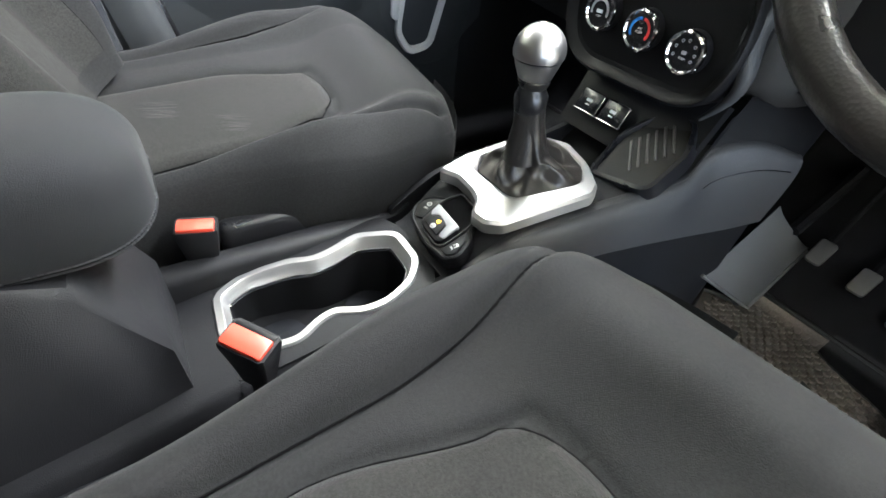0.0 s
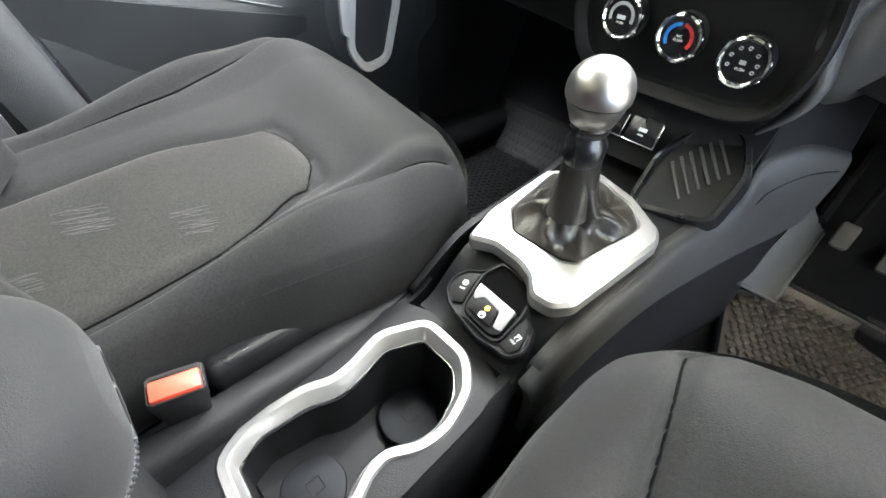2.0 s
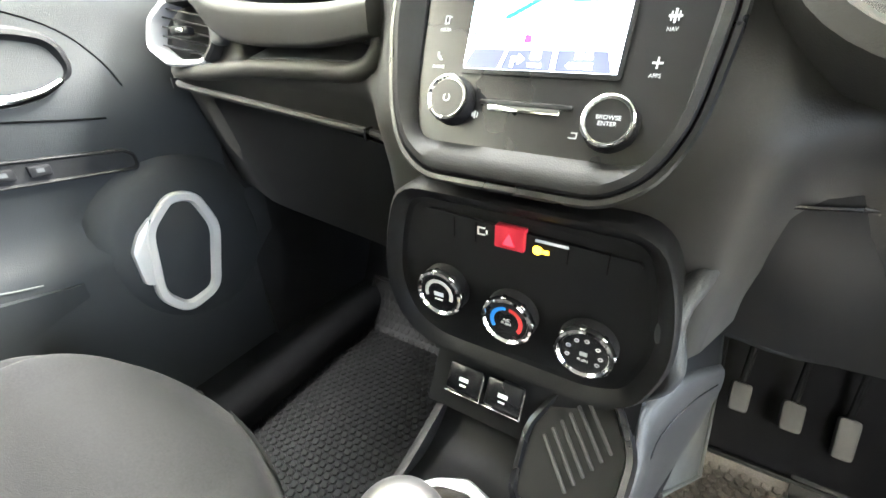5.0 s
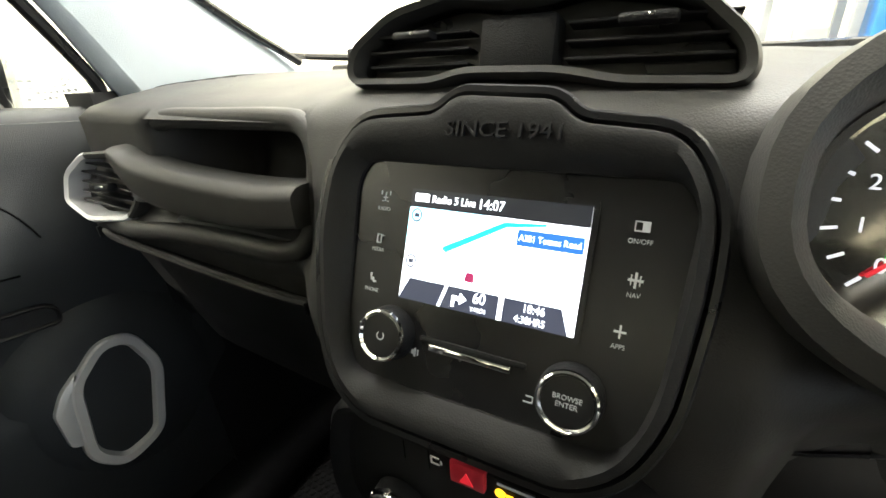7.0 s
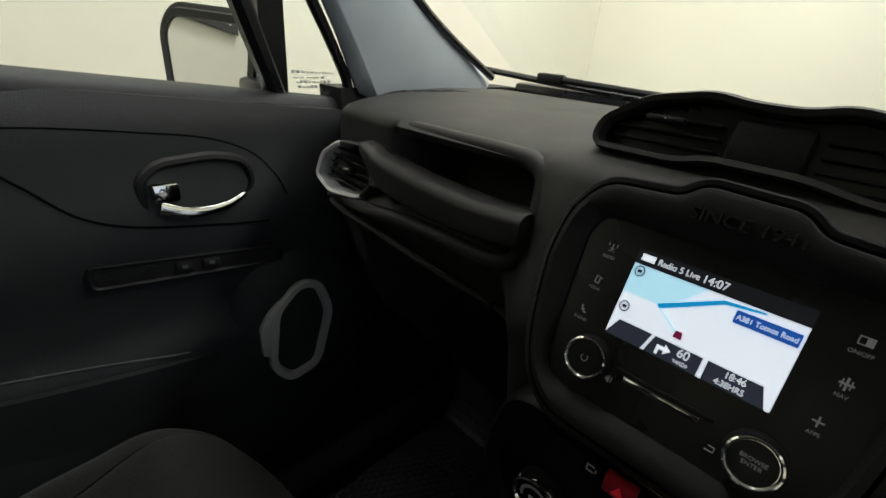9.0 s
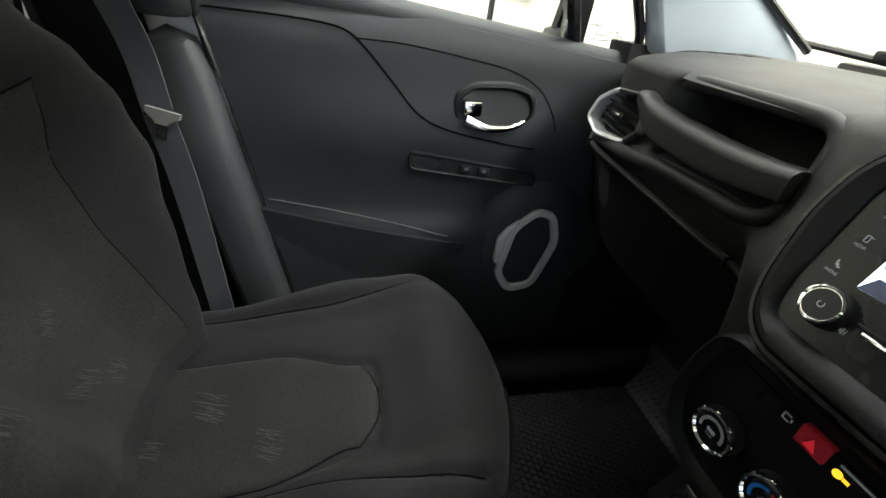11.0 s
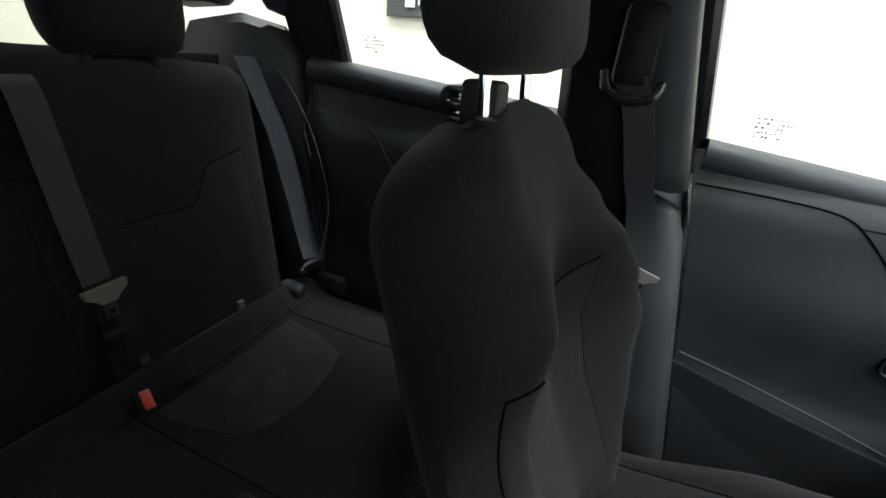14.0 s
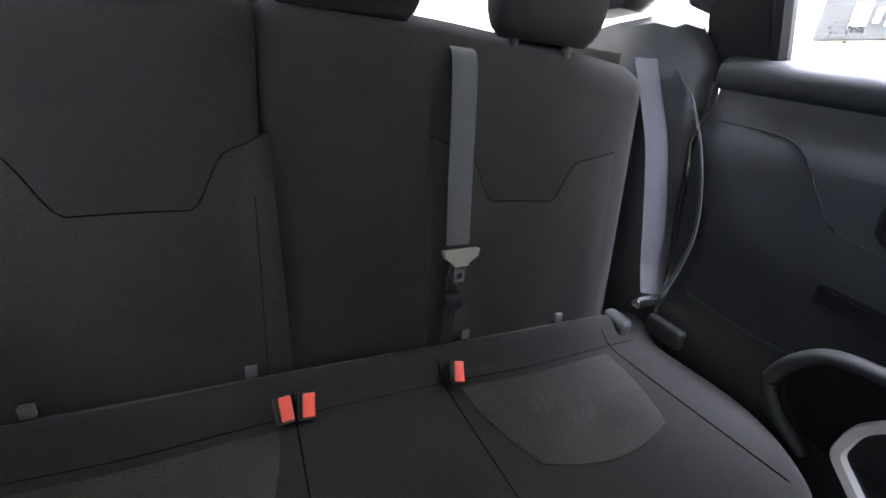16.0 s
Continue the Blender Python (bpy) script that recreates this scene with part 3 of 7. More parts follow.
def door_trim():
    seam = [(-0.345, 0.892), (-0.21, 0.890), (-0.125, 0.882), (-0.084, 0.857), (-0.026, 0.797), (0.025, 0.745), (0.092, 0.718), (0.205, 0.698), (0.28, 0.688)]
    hood = [(-0.100, 0.868), (-0.003, 0.866), (0.117, 0.852), (0.204, 0.838), (0.269, 0.810), (0.305, 0.768), (0.32, 0.73)]
    part("trim_seam", tube([Vector((-door_x(p.x, p.y) + 0.0002, p.x, p.y)) for p in spline([(a, b, 0) for a, b in hood], 6)], 0.0012, 6), SEAM, FD, "dark trim seam")
    part("trim_seam", tube([Vector((-door_x(y, z) + 0.001, y, z)) for y, z, _ in [(*p.xy, 0) for p in spline([(a, b, 0) for a, b in seam], 6)]], 0.0016, 6), SEAM, FD, "dark trim seam")
    low = [(-0.27, 0.553), (-0.15, 0.530), (0.0, 0.500), (0.115, 0.472)]
    part("pocket_edge", tube([Vector((-door_x(y, z) + 0.002, y, z)) for y, z, _ in [(*p.xy, 0) for p in spline([(a, b, 0) for a, b in low], 6)]], 0.0016, 6), MIDGREY, FD, "grey edge of the door pocket")
    # map pocket and speaker bulge
    part("door_pocket", sheet(lambda u, v: Vector((-0.66 - 0.02 * math.sin(v * 3.1) - 0.012 * (1 - math.sin(math.pi * u)), -0.30 + 0.46 * u, 0.13 + (0.415 - 0.095 * u) * v)), 14, 10, 0.012, (-1, 0, 0)), DOORSKIN, FD, "dark grained door pocket")
    part("speaker_pod", lathe([(0.0, 0.022), (0.09, 0.022), (0.135, 0.018), (0.165, 0.008), (0.19, -0.012), (0.2, -0.03)], 40, yz(-0.692) @ Matrix.Translation((0.345, 0.43, 0)) @ pose(0, 0, 0, 0, 0, 20) @ Matrix.Diagonal((0.92, 1.05, 1, 1))), DOORSKIN, FD, "dark bulge round the speaker")
    o = rounded([(0.322, 0.548), (0.370, 0.536), (0.396, 0.460), (0.358, 0.328), (0.288, 0.312), (0.248, 0.366), (0.267, 0.50)], 0.026, 5)
    m = yz(-0.668)
    sr = part("speaker_ring", ring([(grown(o, 0.004), -0.02), (grown(o, 0.003), 0.004), (o, 0.007), (grown(o, -0.012), 0.006), (grown(o, -0.017), -0.004), (grown(o, -0.02), -0.012)], m), RINGPAINT, FD, "silver painted speaker ring")
    tab = rounded([(0.236, 0.405), (0.254, 0.395), (0.269, 0.49), (0.284, 0.522), (0.255, 0.50), (0.236, 0.47)], 0.008, 4)
    part("ring_tab", plate(tab, 0.014, yz(-0.663), 0.003), RINGPAINT, sr, "silver tab on the speaker ring")
    part("speaker_grille", plate(grown(o, -0.015), 0.004, yz(-0.677)), GLOSS, sr, "black speaker grille")
    # rear door: cup holder pocket and seam
    part("lower_crease", tube([Vector((-door_x(p.x, p.y, True) + 0.001, p.x, p.y)) for p in spline([(-1.12, 0.553, 0), (-1.0, 0.540, 0), (-0.91, 0.541, 0)], 6)], 0.003, 6), PILLARTRIM, RD, "moulded crease of the rear door")
    part("trim_seam", tube([Vector((-door_x(p.x, p.y, True) + 0.001, p.x, p.y)) for p in spline([(-1.20, 0.905, 0), (-1.06, 0.893, 0), (-1.005, 0.862, 0), (-0.97, 0.815, 0), (-0.92, 0.765, 0), (-0.80, 0.745, 0)], 6)], 0.0016, 6), GLOSS, RD, "dark trim seam")
    # flat black plate before the skin paints the pocket's shaded hollow
    hollow = rounded([(-0.840, 0.430), (-0.895, 0.500), (-0.845, 0.580), (-0.760, 0.592), (-0.660, 0.575), (-0.655, 0.430)], 0.03, 5)
    part("pocket_shade", on_left(hollow, 0.006, -0.674), PANEL, RD, "flat black plate for the shade in the rear door pocket")
    part("pocket_rim", tube(spline([(-0.676, -0.825, 0.400), (-0.664, -0.885, 0.450), (-0.660, -0.905, 0.510), (-0.656, -0.855, 0.585), (-0.652, -0.765, 0.602), (-0.656, -0.655, 0.585)], 8), 0.013, 10), PILLARTRIM, RD, "grey moulded rim of the rear door pocket")
    rear_o = rounded([(-0.795, 0.445), (-0.786, 0.505), (-0.748, 0.548), (-0.690, 0.545), (-0.645, 0.490), (-0.662, 0.405), (-0.722, 0.372)], 0.020, 5)
    rs = part("speaker_ring", ring([(grown(rear_o, 0.003), -0.012), (grown(rear_o, 0.002), 0.004), (rear_o, 0.007), (grown(rear_o, -0.012), 0.005), (grown(rear_o, -0.015), -0.008)], yz(-0.660)), RINGPAINT, RD, "silver painted speaker ring")
    part("speaker_grille", plate(grown(rear_o, -0.012), 0.004, yz(-0.668)), GLOSS, rs, "black speaker grille")
    # quarter light post
    part("quarter_post", loft([[Vector((-x, y0, z)), Vector((-x - 0.03, y0, z)), Vector((-x - 0.03, y0 + 0.045, z)), Vector((-x, y0 + 0.045, z))] for x, y0, z in ((0.765, 0.335, 0.87), (0.74, 0.325, 1.08), (0.68, 0.30, 1.36))]), GLOSS, FD, "black post before the quarter light")
    part("quarter_pane", sheet(lambda u, v: Vector((-0.785 + 0.09 * v, 0.375 + (0.15 - 0.19 * v) * u, 0.875 + 0.35 * v)), 3, 3), GLASS, FD, "clear quarter light glass", smooth=False)
    b = bmesh.new()
    rnd = random.Random(5)
    for row in range(4):
        y = 0.392 + 0.004 * row
        while y < 0.392 + (0.085, 0.07, 0.08, 0.05)[row]:
            w = rnd.uniform(0.003, 0.009)
            box((-0.772, y, 0.930 - 0.009 * row), (-0.7713, y + w, 0.930 - 0.009 * row + rnd.choice((0.0025, 0.004, 0.0055))), 0, bm=b)
            y += w + rnd.uniform(0.002, 0.005)
    tagged(part("glass_print", b, WHITE, FD, "small pale print on the glass", smooth=False), kind="stuff")


door_trim()


def glass_print(t, y0, z0, x, seed, flip=1):
    """Small maker's marks printed in the corner of a side window."""
    b = bmesh.new()
    rnd = random.Random(seed)
    for row in range(5):
        y = y0 + 0.006 * rnd.random()
        end = y0 + rnd.uniform(0.025, 0.055)
        while y < end:
            w = rnd.uniform(0.002, 0.006)
            box((x, y, z0 - 0.0075 * row), (x + 0.0006, y + w, z0 - 0.0075 * row + rnd.choice((0.0016, 0.0026, 0.0036))), 0, bm=b)
            y += w + rnd.uniform(0.0015, 0.005)
    tagged(part("glass_print", b, MIDGREY, t, "small grey print in the corner of the glass", smooth=False), kind="stuff")


glass_print(FD, -0.285, 1.010, -0.745, 21)
glass_print(RD, -1.075, 1.075, -0.742, 22)


def mirror():
    t = thing("door_mirror", "black door mirror outside the front door window", "mirror", (-0.97, 0.26, 0.93))
    o = rounded([(-0.088, -0.062), (0.076, -0.066), (0.088, 0.038), (0.076, 0.066), (-0.072, 0.074), (-0.094, 0.046)], 0.024, 5)
    m = facing(-0.955, 0.315, 0.932, 4, 22) @ Matrix.Diagonal((1.20, 1.06, 1.08, 1))
    part("housing", moved(loft([[Vector((p.x, p.y, 0.004)) for p in grown(o, 0.014)], [Vector((p.x, p.y, 0.0)) for p in grown(o, 0.028)], [Vector((p.x, p.y, -0.05)) for p in grown(o, 0.030)], [Vector((p.x * 0.8, p.y * 0.75, -0.11)) for p in o], [Vector((p.x * 0.4, p.y * 0.35, -0.135)) for p in o]]), m), GLOSS, t, "black housing")
    part("mirror_glass", plate(grown(o, 0.001), 0.003, m @ Matrix.Translation((0, 0, 0.007))), MIRROR, t, "mirror glass", smooth=False)
    part("rim", ring([(grown(o, 0.020), 0.001), (grown(o, 0.016), 0.010), (grown(o, 0.003), 0.010), (o, 0.005)], m), GLOSS, t, "black rim")
    part("foot", box((-0.88, 0.33, 0.87), (-0.775, 0.39, 0.915), 0.012), GLOSS, t, "black mirror foot")


mirror()


# ---- front seats ----
def cushion_half(v):
    w = 0.243 - 0.050 * (1 - smooth01((v - 0.25) / 0.45))
    t = max(0.0, (v - 0.70) / 0.30)
    return max(0.03, w * (1 - min(0.996, t) ** 3.1) ** 0.5)


def seam_half(v, inset=0.0):
    return -inset * (1 - smooth01((v - 0.62) / 0.25)) + min(0.86 * cushion_half(v), 0.163 + 0.030 * smooth01((v - 0.50) / 0.35))


def insert_half(v):
    return 0.112 - 0.040 * smooth01((v - 0.60) / 0.38)


def cushion_top(x, v, tilt=0.0):
    """Height of a front cushion: x from its middle, v from its rear (0) to its front (1)."""
    a = abs(x) / 0.25
    z = 0.372 + 0.054 * v
    z += 0.051 * smooth01((a - 0.50) / 0.30) * (1 - 0.70 * smooth01((v - 0.55) / 0.35))
    # a fuller roll before the insert
    z += 0.022 * math.exp(-((v - 0.80) / 0.09) ** 2)
    # a valley along the bolster seam and round the insert
    z -= 0.016 * math.exp(-abs((abs(x) - seam_half(v, 0.018 if tilt > 0 else 0.0)) / 0.008) ** 1.4) * (1 - smooth01((v - 0.84) / 0.1))
    e = abs(x) / cushion_half(v)
    z -= 0.050 * max(0.0, (e - 0.64) / 0.36) ** 2.2
    z -= 0.055 * max(0.0, (v - 0.84) / 0.16) ** 2.8
    # and one round the insert
    if v < 0.75:
        vi = max(0.0, (v - 0.02) / 0.635)
        xi = abs(x - (0.040 if tilt < 0 else 0.0))
        d = max(xi - insert_half(min(1, vi)), (v - 0.655 + 0.05 * min(1.0, xi / 0.11) ** 2.5) * 0.67)
        z -= 0.009 * math.exp(-abs(d / 0.008) ** 1.4)
    return z + tilt * x


def back_line(s):
    """Middle of a front backrest: height share s -> y, z."""
    return -0.388 - 0.240 * s, 0.40 + 0.610 * s


def back_half(s):
    w = 0.226 - 0.018 * smooth01((s - 0.58) / 0.36) + 0.014 * math.sin(math.pi * min(1, s / 0.7)) - 0.050 * (1 - smooth01(s / 0.50))
    d = max(0.0, (s - 0.80) / 0.20)
    return w * max(0.30, (1 - d ** 3.6) ** 0.5)


def table(s, pts):
    """A smooth line through (s, value) pairs."""
    for (a, p), (b, q) in zip(pts, pts[1:]):
        if s <= b:
            return p + (q - p) * smooth01((s - a) / (b - a)) * 0.5 + (q - p) * max(0.0, s - a) / (b - a) * 0.5
    return pts[-1][1]


def back_front(x, s):
    """How far the backrest's front stands before its middle line."""
    a = min(1.0, abs(x) / back_half(s))
    f = -0.020 + 0.015 * (1 - smooth01(s / 0.42)) + 0.076 * smooth01((s - 0.46) / 0.36)
    B = table(s, ((0.0, 0.055), (0.12, 0.080), (0.32, 0.120), (0.45, 0.152), (0.555, 0.142), (0.64, 0.105), (0.74, 0.045), (0.84, 0.006), (1.0, 0.0)))
    if x > 0:
        B *= 0.42 - 0.12 * smooth01(s / 0.4) + 0.35 * smooth01((s - 0.55) / 0.2)
    lo = 0.28 - 0.26 * smooth01((s - 0.5) / 0.3)
    f += B * smooth01((a - lo) / (0.78 - lo))
    f -= (0.6 * B + 0.036) * max(0.0, (a - 0.64) / 0.36) ** 2.3
    f -= 0.022 * max(0.0, (s - 0.90) / 0.10) ** 2
    return f


def hatch(fn, u0, v0, w, h, seed):
    """Fine slanting threads in an uneven patch of fn(u, v)."""
    rnd = random.Random(seed)
    verts, faces = [], []
    for i in range(22):
        a, b = sorted((rnd.uniform(0.0, 0.45), rnd.uniform(0.55, 1.0)))
        if rnd.random() < 0.25:
            continue
        u = u0 + w * (i / 22 - 0.5)
        p, q = fn(u + 0.06 * w, v0 + h * (a - 0.5)), fn(u + 0.35 * w, v0 + h * (b - 0.5))
        r = fn(u + 0.06 * w + 0.018 * w, v0 + h * (a - 0.5)) - p
        n = len(verts)
        verts += [p, p + r, q + r, q]
        faces.append((n, n + 1, n + 2, n + 3))
    me = bpy.data.meshes.new("hatch")
    me.from_pydata(verts, [], faces)
    me.materials.append(FABRIC_MARK)
    return me


def front_seat(xc, label, dy=0.0):
    t = thing("car_seat", label, "car seat", (xc, -0.25, 0.02), group="front seats")
    Y0, Y1 = -0.50 + dy, (0.150 if xc < 0 else 0.172) + dy

    wide, off = (0.96, -0.012) if xc < 0 else (0.94, 0.0)

    def cu(x, v, d=0.0):
        return Vector((xc + off + x * wide, Y0 + (Y1 - Y0) * v, cushion_top(x, v, 0.11 if xc > 0 else -0.13) + d))

    n = 120
    rings = []
    for j in range(91):
        v = 1 - (1 - j / 90) ** 1.35
        w = cushion_half(v)
        top = [cu(-w + 2 * w * i / n, v) for i in range(n + 1)]
        zb = 0.225 + 0.05 * max(0, (v - 0.8) / 0.2)
        rings.append(top + [Vector((xc + off + w * wide * k, Y0 + (Y1 - Y0) * v - 0.02 * max(0, v - 0.8), z)) for k, z in ((1.035, zb + 0.115), (1.05, zb + 0.07), (1.02, zb + 0.02), (0.92, zb - 0.01), (0.4, zb - 0.02), (-0.4, zb - 0.02), (-0.92, zb - 0.01), (-1.02, zb + 0.02), (-1.05, zb + 0.07), (-1.035, zb + 0.115))])
    CU = part("cushion", loft(rings), FABRIC, t, "dark woven fabric cushion", angle=70)
    def patch(u, v, d):
        return cu((0.040 if xc < 0 else 0.0) + (2 * u - 1) * insert_half(v), 0.02 + 0.635 * v - 0.05 * v ** 4 * abs(2 * u - 1) ** 2.5, d)
    part("cushion_insert", sheet(lambda u, v: patch(u, v, 0.0015 + 0.004 * (1 - abs(2 * u - 1) ** 6) * (1 - v ** 8)), 24, 24, 0.006, (0, 0, -1)), FABRIC_WORN, CU, "worn paler woven insert", angle=70)
    for sd in (-1, 1):
        part("piping", tube([cu(sd * seam_half(v, 0.018 if xc > 0 else 0.0), v, 0.0026) for v in [0.02 + i / 60 * 0.84 for i in range(61)]], 0.0011, 6), SEAM, CU, "stitched seam")
        part("side_seam", tube([cu(sd * cushion_half(v) * 1.005, v, -0.012) for v in [0.02 + i / 30 * 0.93 for i in range(31)]], 0.0026, 6), FABRIC, CU, "piped edge seam")
    edge = [(0, i / 16) for i in range(16)] + [(i / 12, 1) for i in range(12)] + [(1, 1 - i / 16) for i in range(17)]
    part("insert_seam", tube([patch(u, v, 0.0008) for u, v in edge], 0.0013, 6), SEAM, CU, "dark seam round the insert")
    for u0, v0, w, h, k in ((0.70, 0.62, 0.20, 0.10, 1), (0.36, 0.40, 0.24, 0.13, 2), (0.62, 0.22, 0.15, 0.12, 3)):
        tagged(part("woven_mark", hatch(lambda u, v: patch(u, v, 0.0062), u0, v0, w, h, k), FABRIC_MARK, t, "pale woven hatch mark", smooth=False), kind="stuff")
    # backrest
    bx = xc + 0.010 if xc < 0 else xc + 0.02
    dy = 0.0 if xc < 0 else -0.06

    def lean(s):
        y, z = back_line(s)
        return (y, z) if xc < 0 else (y - 0.11 + 0.185 * s, z)

    def bk(x, s, d=0.0):
        y, z = lean(s)
        f = back_front(x, s) + d
        return Vector((bx - 0.018 * s + x, y + f * 0.90, z + f * 0.42))

    rings = []
    for j in range(49):
        s = 1 - (1 - j / 48) ** 1.3
        w = back_half(s)
        y, z = lean(s)
        fr = [bk(-w + 2 * w * i / 64, s) for i in range(65)]
        th = 0.084 - 0.035 * max(0.0, (s - 0.85) / 0.15) ** 2
        rings.append(fr + [Vector((bx - 0.018 * s + w * k, y - th * q, z - th * q * 0.45)) for k, q in ((1.0, 0.35), (0.97, 0.6), (0.88, 0.88), (0.7, 0.98), (0.4, 1.0), (-0.4, 1.0), (-0.7, 0.98), (-0.88, 0.88), (-0.97, 0.6), (-1.0, 0.35))])
    BK = part("backrest", loft(rings), FABRIC, t, "dark woven fabric backrest", angle=70)

    def vtop(u):
        a = abs(2 * u - 1)
        return 0.455 + 0.165 * smooth01((a - 0.02) / 0.80) + 0.015 * max(0.0, (a - 0.62) / 0.38)

    def bp(u, v, d):
        s = 0.05 + (vtop(u) - 0.05) * v
        return bk((0.045 if xc < 0 else 0.0) + (2 * u - 1) * (0.150 + 0.020 * s), s, d)
    part("back_insert", sheet(lambda u, v: bp(u, v, 0.003), 48, 44, 0.006, (0, -1, 0)), FABRIC_WORN, BK, "worn paler woven back insert", angle=70)
    part("yoke_seam", tube([bp(i / 88, 1, 0.0022) for i in range(89)], 0.0012, 6), SEAM, BK, "dark yoke seam")
    for sd in (0, 1):
        part("back_piping", tube([bp(sd, i / 48, 0.0018) for i in range(49)], 0.0010, 6), SEAM, BK, "stitched seam")
    for u0, v0, w, h, k in ((0.72, 0.72, 0.10, 0.12, 4), (0.82, 0.42, 0.14, 0.11, 5), (0.35, 0.55, 0.10, 0.10, 6), (0.45, 0.30, 0.16, 0.14, 7), (0.30, 0.18, 0.12, 0.12, 8)):
        tagged(part("woven_mark", hatch(lambda u, v: bp(u, v, 0.0056), u0, v0, w, h, k), FABRIC_MARK, t, "pale woven hatch mark", smooth=False), kind="stuff")
    # headrest on two chromed posts
    y, z = lean(0.968)
    for sd in (-0.078, 0.078):
        part("post_collar", lathe([(0.024, -0.004), (0.027, 0.006), (0.02, 0.014), (0.009, 0.015)], 20, Matrix.Translation((xc + sd, y + 0.018, z + 0.008)) @ Matrix.Diagonal((1.15, 0.8, 1, 1))), PLASTIC, t, "black post collar")
        part("headrest_post", tube([Vector((xc + sd, y + 0.018, z - 0.02)), Vector((xc + sd, y + 0.012, z + 0.04)), Vector((xc + sd, y + 0.006, z + 0.12))], 0.0065, 12, 1, (0, 1, 0)), CHROME, t, "chromed headrest post")
    rings = []
    for j in range(17):
        q = j / 16
        e = max(0.04, 1 - abs(2 * q - 1) ** 6.0) ** 0.5
        zz = z + 0.062 + 0.185 * q
        rings.append([Vector((xc + 0.165 * (0.72 + 0.28 * e) * math.copysign(abs(math.cos(a)) ** 0.6, math.cos(a)), y + 0.022 - 0.03 * q + 0.062 * e * math.copysign(abs(math.sin(a)) ** 0.7, math.sin(a)), zz)) for a in [2 * math.pi * i / 28 for i in range(28)]])
    part("headrest", loft(rings), FABRIC, t, "dark padded headrest", angle=70)
    # base, side cover, rails
    for sd in (-1, 1):
        part("side_cover", box((xc + sd * 0.225 - 0.02, -0.44 + dy, 0.14), (xc + sd * 0.225 + 0.02, -0.02 + dy, 0.275), 0.016, 3), PLASTIC, t, "black plastic side cover")
        part("seat_rail", box((xc + sd * 0.19 - 0.025, -0.50, 0.02), (xc + sd * 0.19 + 0.025, 0.12, 0.06), 0.005), PLASTIC, t, "dark seat rail")
        part("riser", box((xc + sd * 0.19 - 0.02, -0.40, 0.055), (xc + sd * 0.19 + 0.02, 0.05, 0.23), 0.006), PLASTIC, t, "dark seat riser")
    if xc < 0:
        part("recliner_cover", box((-0.148, -0.30, 0.235), (-0.116, -0.15, 0.305), 0.015, 4), GLOSS, t, "shiny black recliner cover")
        part("lever_pivot", lathe([(0.0, 0.010), (0.010, 0.009), (0.012, 0.006), (0.012, -0.004)], 20, Matrix.Translation((-0.103, 0.040, 0.288)) @ pose(0, 0, 0, 0, 60, 0)), MIDGREY, t, "round grey lever pivot")
        part("lever_grip", box((-0.112, 0.012, 0.262), (-0.098, 0.030, 0.278), 0.004), PLASTIC, t, "black lever grip")
        part("height_lever", tube([Vector((-0.103, 0.034, 0.282)), Vector((-0.102, 0.005, 0.256)), Vector((-0.100, -0.022, 0.232))], [0.0085, 0.0065, 0.0035], 10, 0.6, (1, 0, 0)), MIDGREY, t, "grey height lever")
        # silver paint on the tip holds the lever's lit edge
        part("lever_tip", tube([Vector((-0.100, -0.0215, 0.2325)), Vector((-0.100, -0.0245, 0.2295))], 0.0038, 8), RINGPAINT, t, "pale lever tip for its lit edge")
    return t


front_seat(-0.322, "dark fabric front passenger seat with worn paler insert")
# a clamp on the passenger headrest post
CL = thing("headrest_clamp", "black plastic clamp with a round knob on a headrest post", "clamp", (-0.26, -0.62, 1.01))
part("block", box((-0.285, -0.635, 0.998), (-0.245, -0.595, 1.045), 0.006), PLASTIC, CL, "black clamp block")
for i in range(3):
    part("fin", box((-0.288, -0.648, 1.003 + 0.014 * i), (-0.242, -0.630, 1.010 + 0.014 * i), 0.002), GLOSS, CL, "black clamp fin")
part("clamp_knob", lathe([(0.0, 0.012), (0.012, 0.011), (0.014, 0.0)], 20, Matrix.Translation((-0.265, -0.648, 1.022)) @ pose(0, 0, 0, 90, 0, 0)), PLASTIC, CL, "round black knob")
front_seat(0.385, "dark fabric driver's seat with worn paler insert", -0.08)


def buckle(name, at, way, turn, label, size=1.0):
    """A belt buckle: black shell with an orange press button on a stalk."""
    t = thing(name, label, "belt buckle", at, group="belt buckles")
    q = Vector(way).to_track_quat("Z", "Y").to_matrix().to_4x4()
    m = Matrix.Translation(at) @ q @ pose(0, 0, 0, 0, 0, turn) @ Matrix.Scale(size, 4)
    sh = part("shell", moved(loft([[Vector((x * w, y * d, z)) for x, y in ((-1, -0.8), (-0.85, -1), (0.85, -1), (1, -0.8), (1, 0.8), (0.85, 1), (-0.85, 1), (-1, 0.8))] for z, w, d in ((-0.10, 0.018, 0.010), (-0.05, 0.024, 0.014), (-0.006, 0.029, 0.019), (0.0, 0.028, 0.018))]), m), PLASTIC, t, "black buckle shell")
    part("press_button", moved(box((-0.0250, -0.0165, -0.004), (0.0250, 0.0085, 0.006), 0.003), m), ORANGE, sh, "orange press button")
    part("slot", moved(box((-0.0245, 0.0092, -0.004), (0.0245, 0.0145, 0.0015), 0.001), m), PANEL, sh, "dark tongue slot")
    part("stalk", moved(box((-0.012, -0.005, -0.22), (0.012, 0.005, -0.09), 0.003), m), PLASTIC, t, "black stalk")
    return t


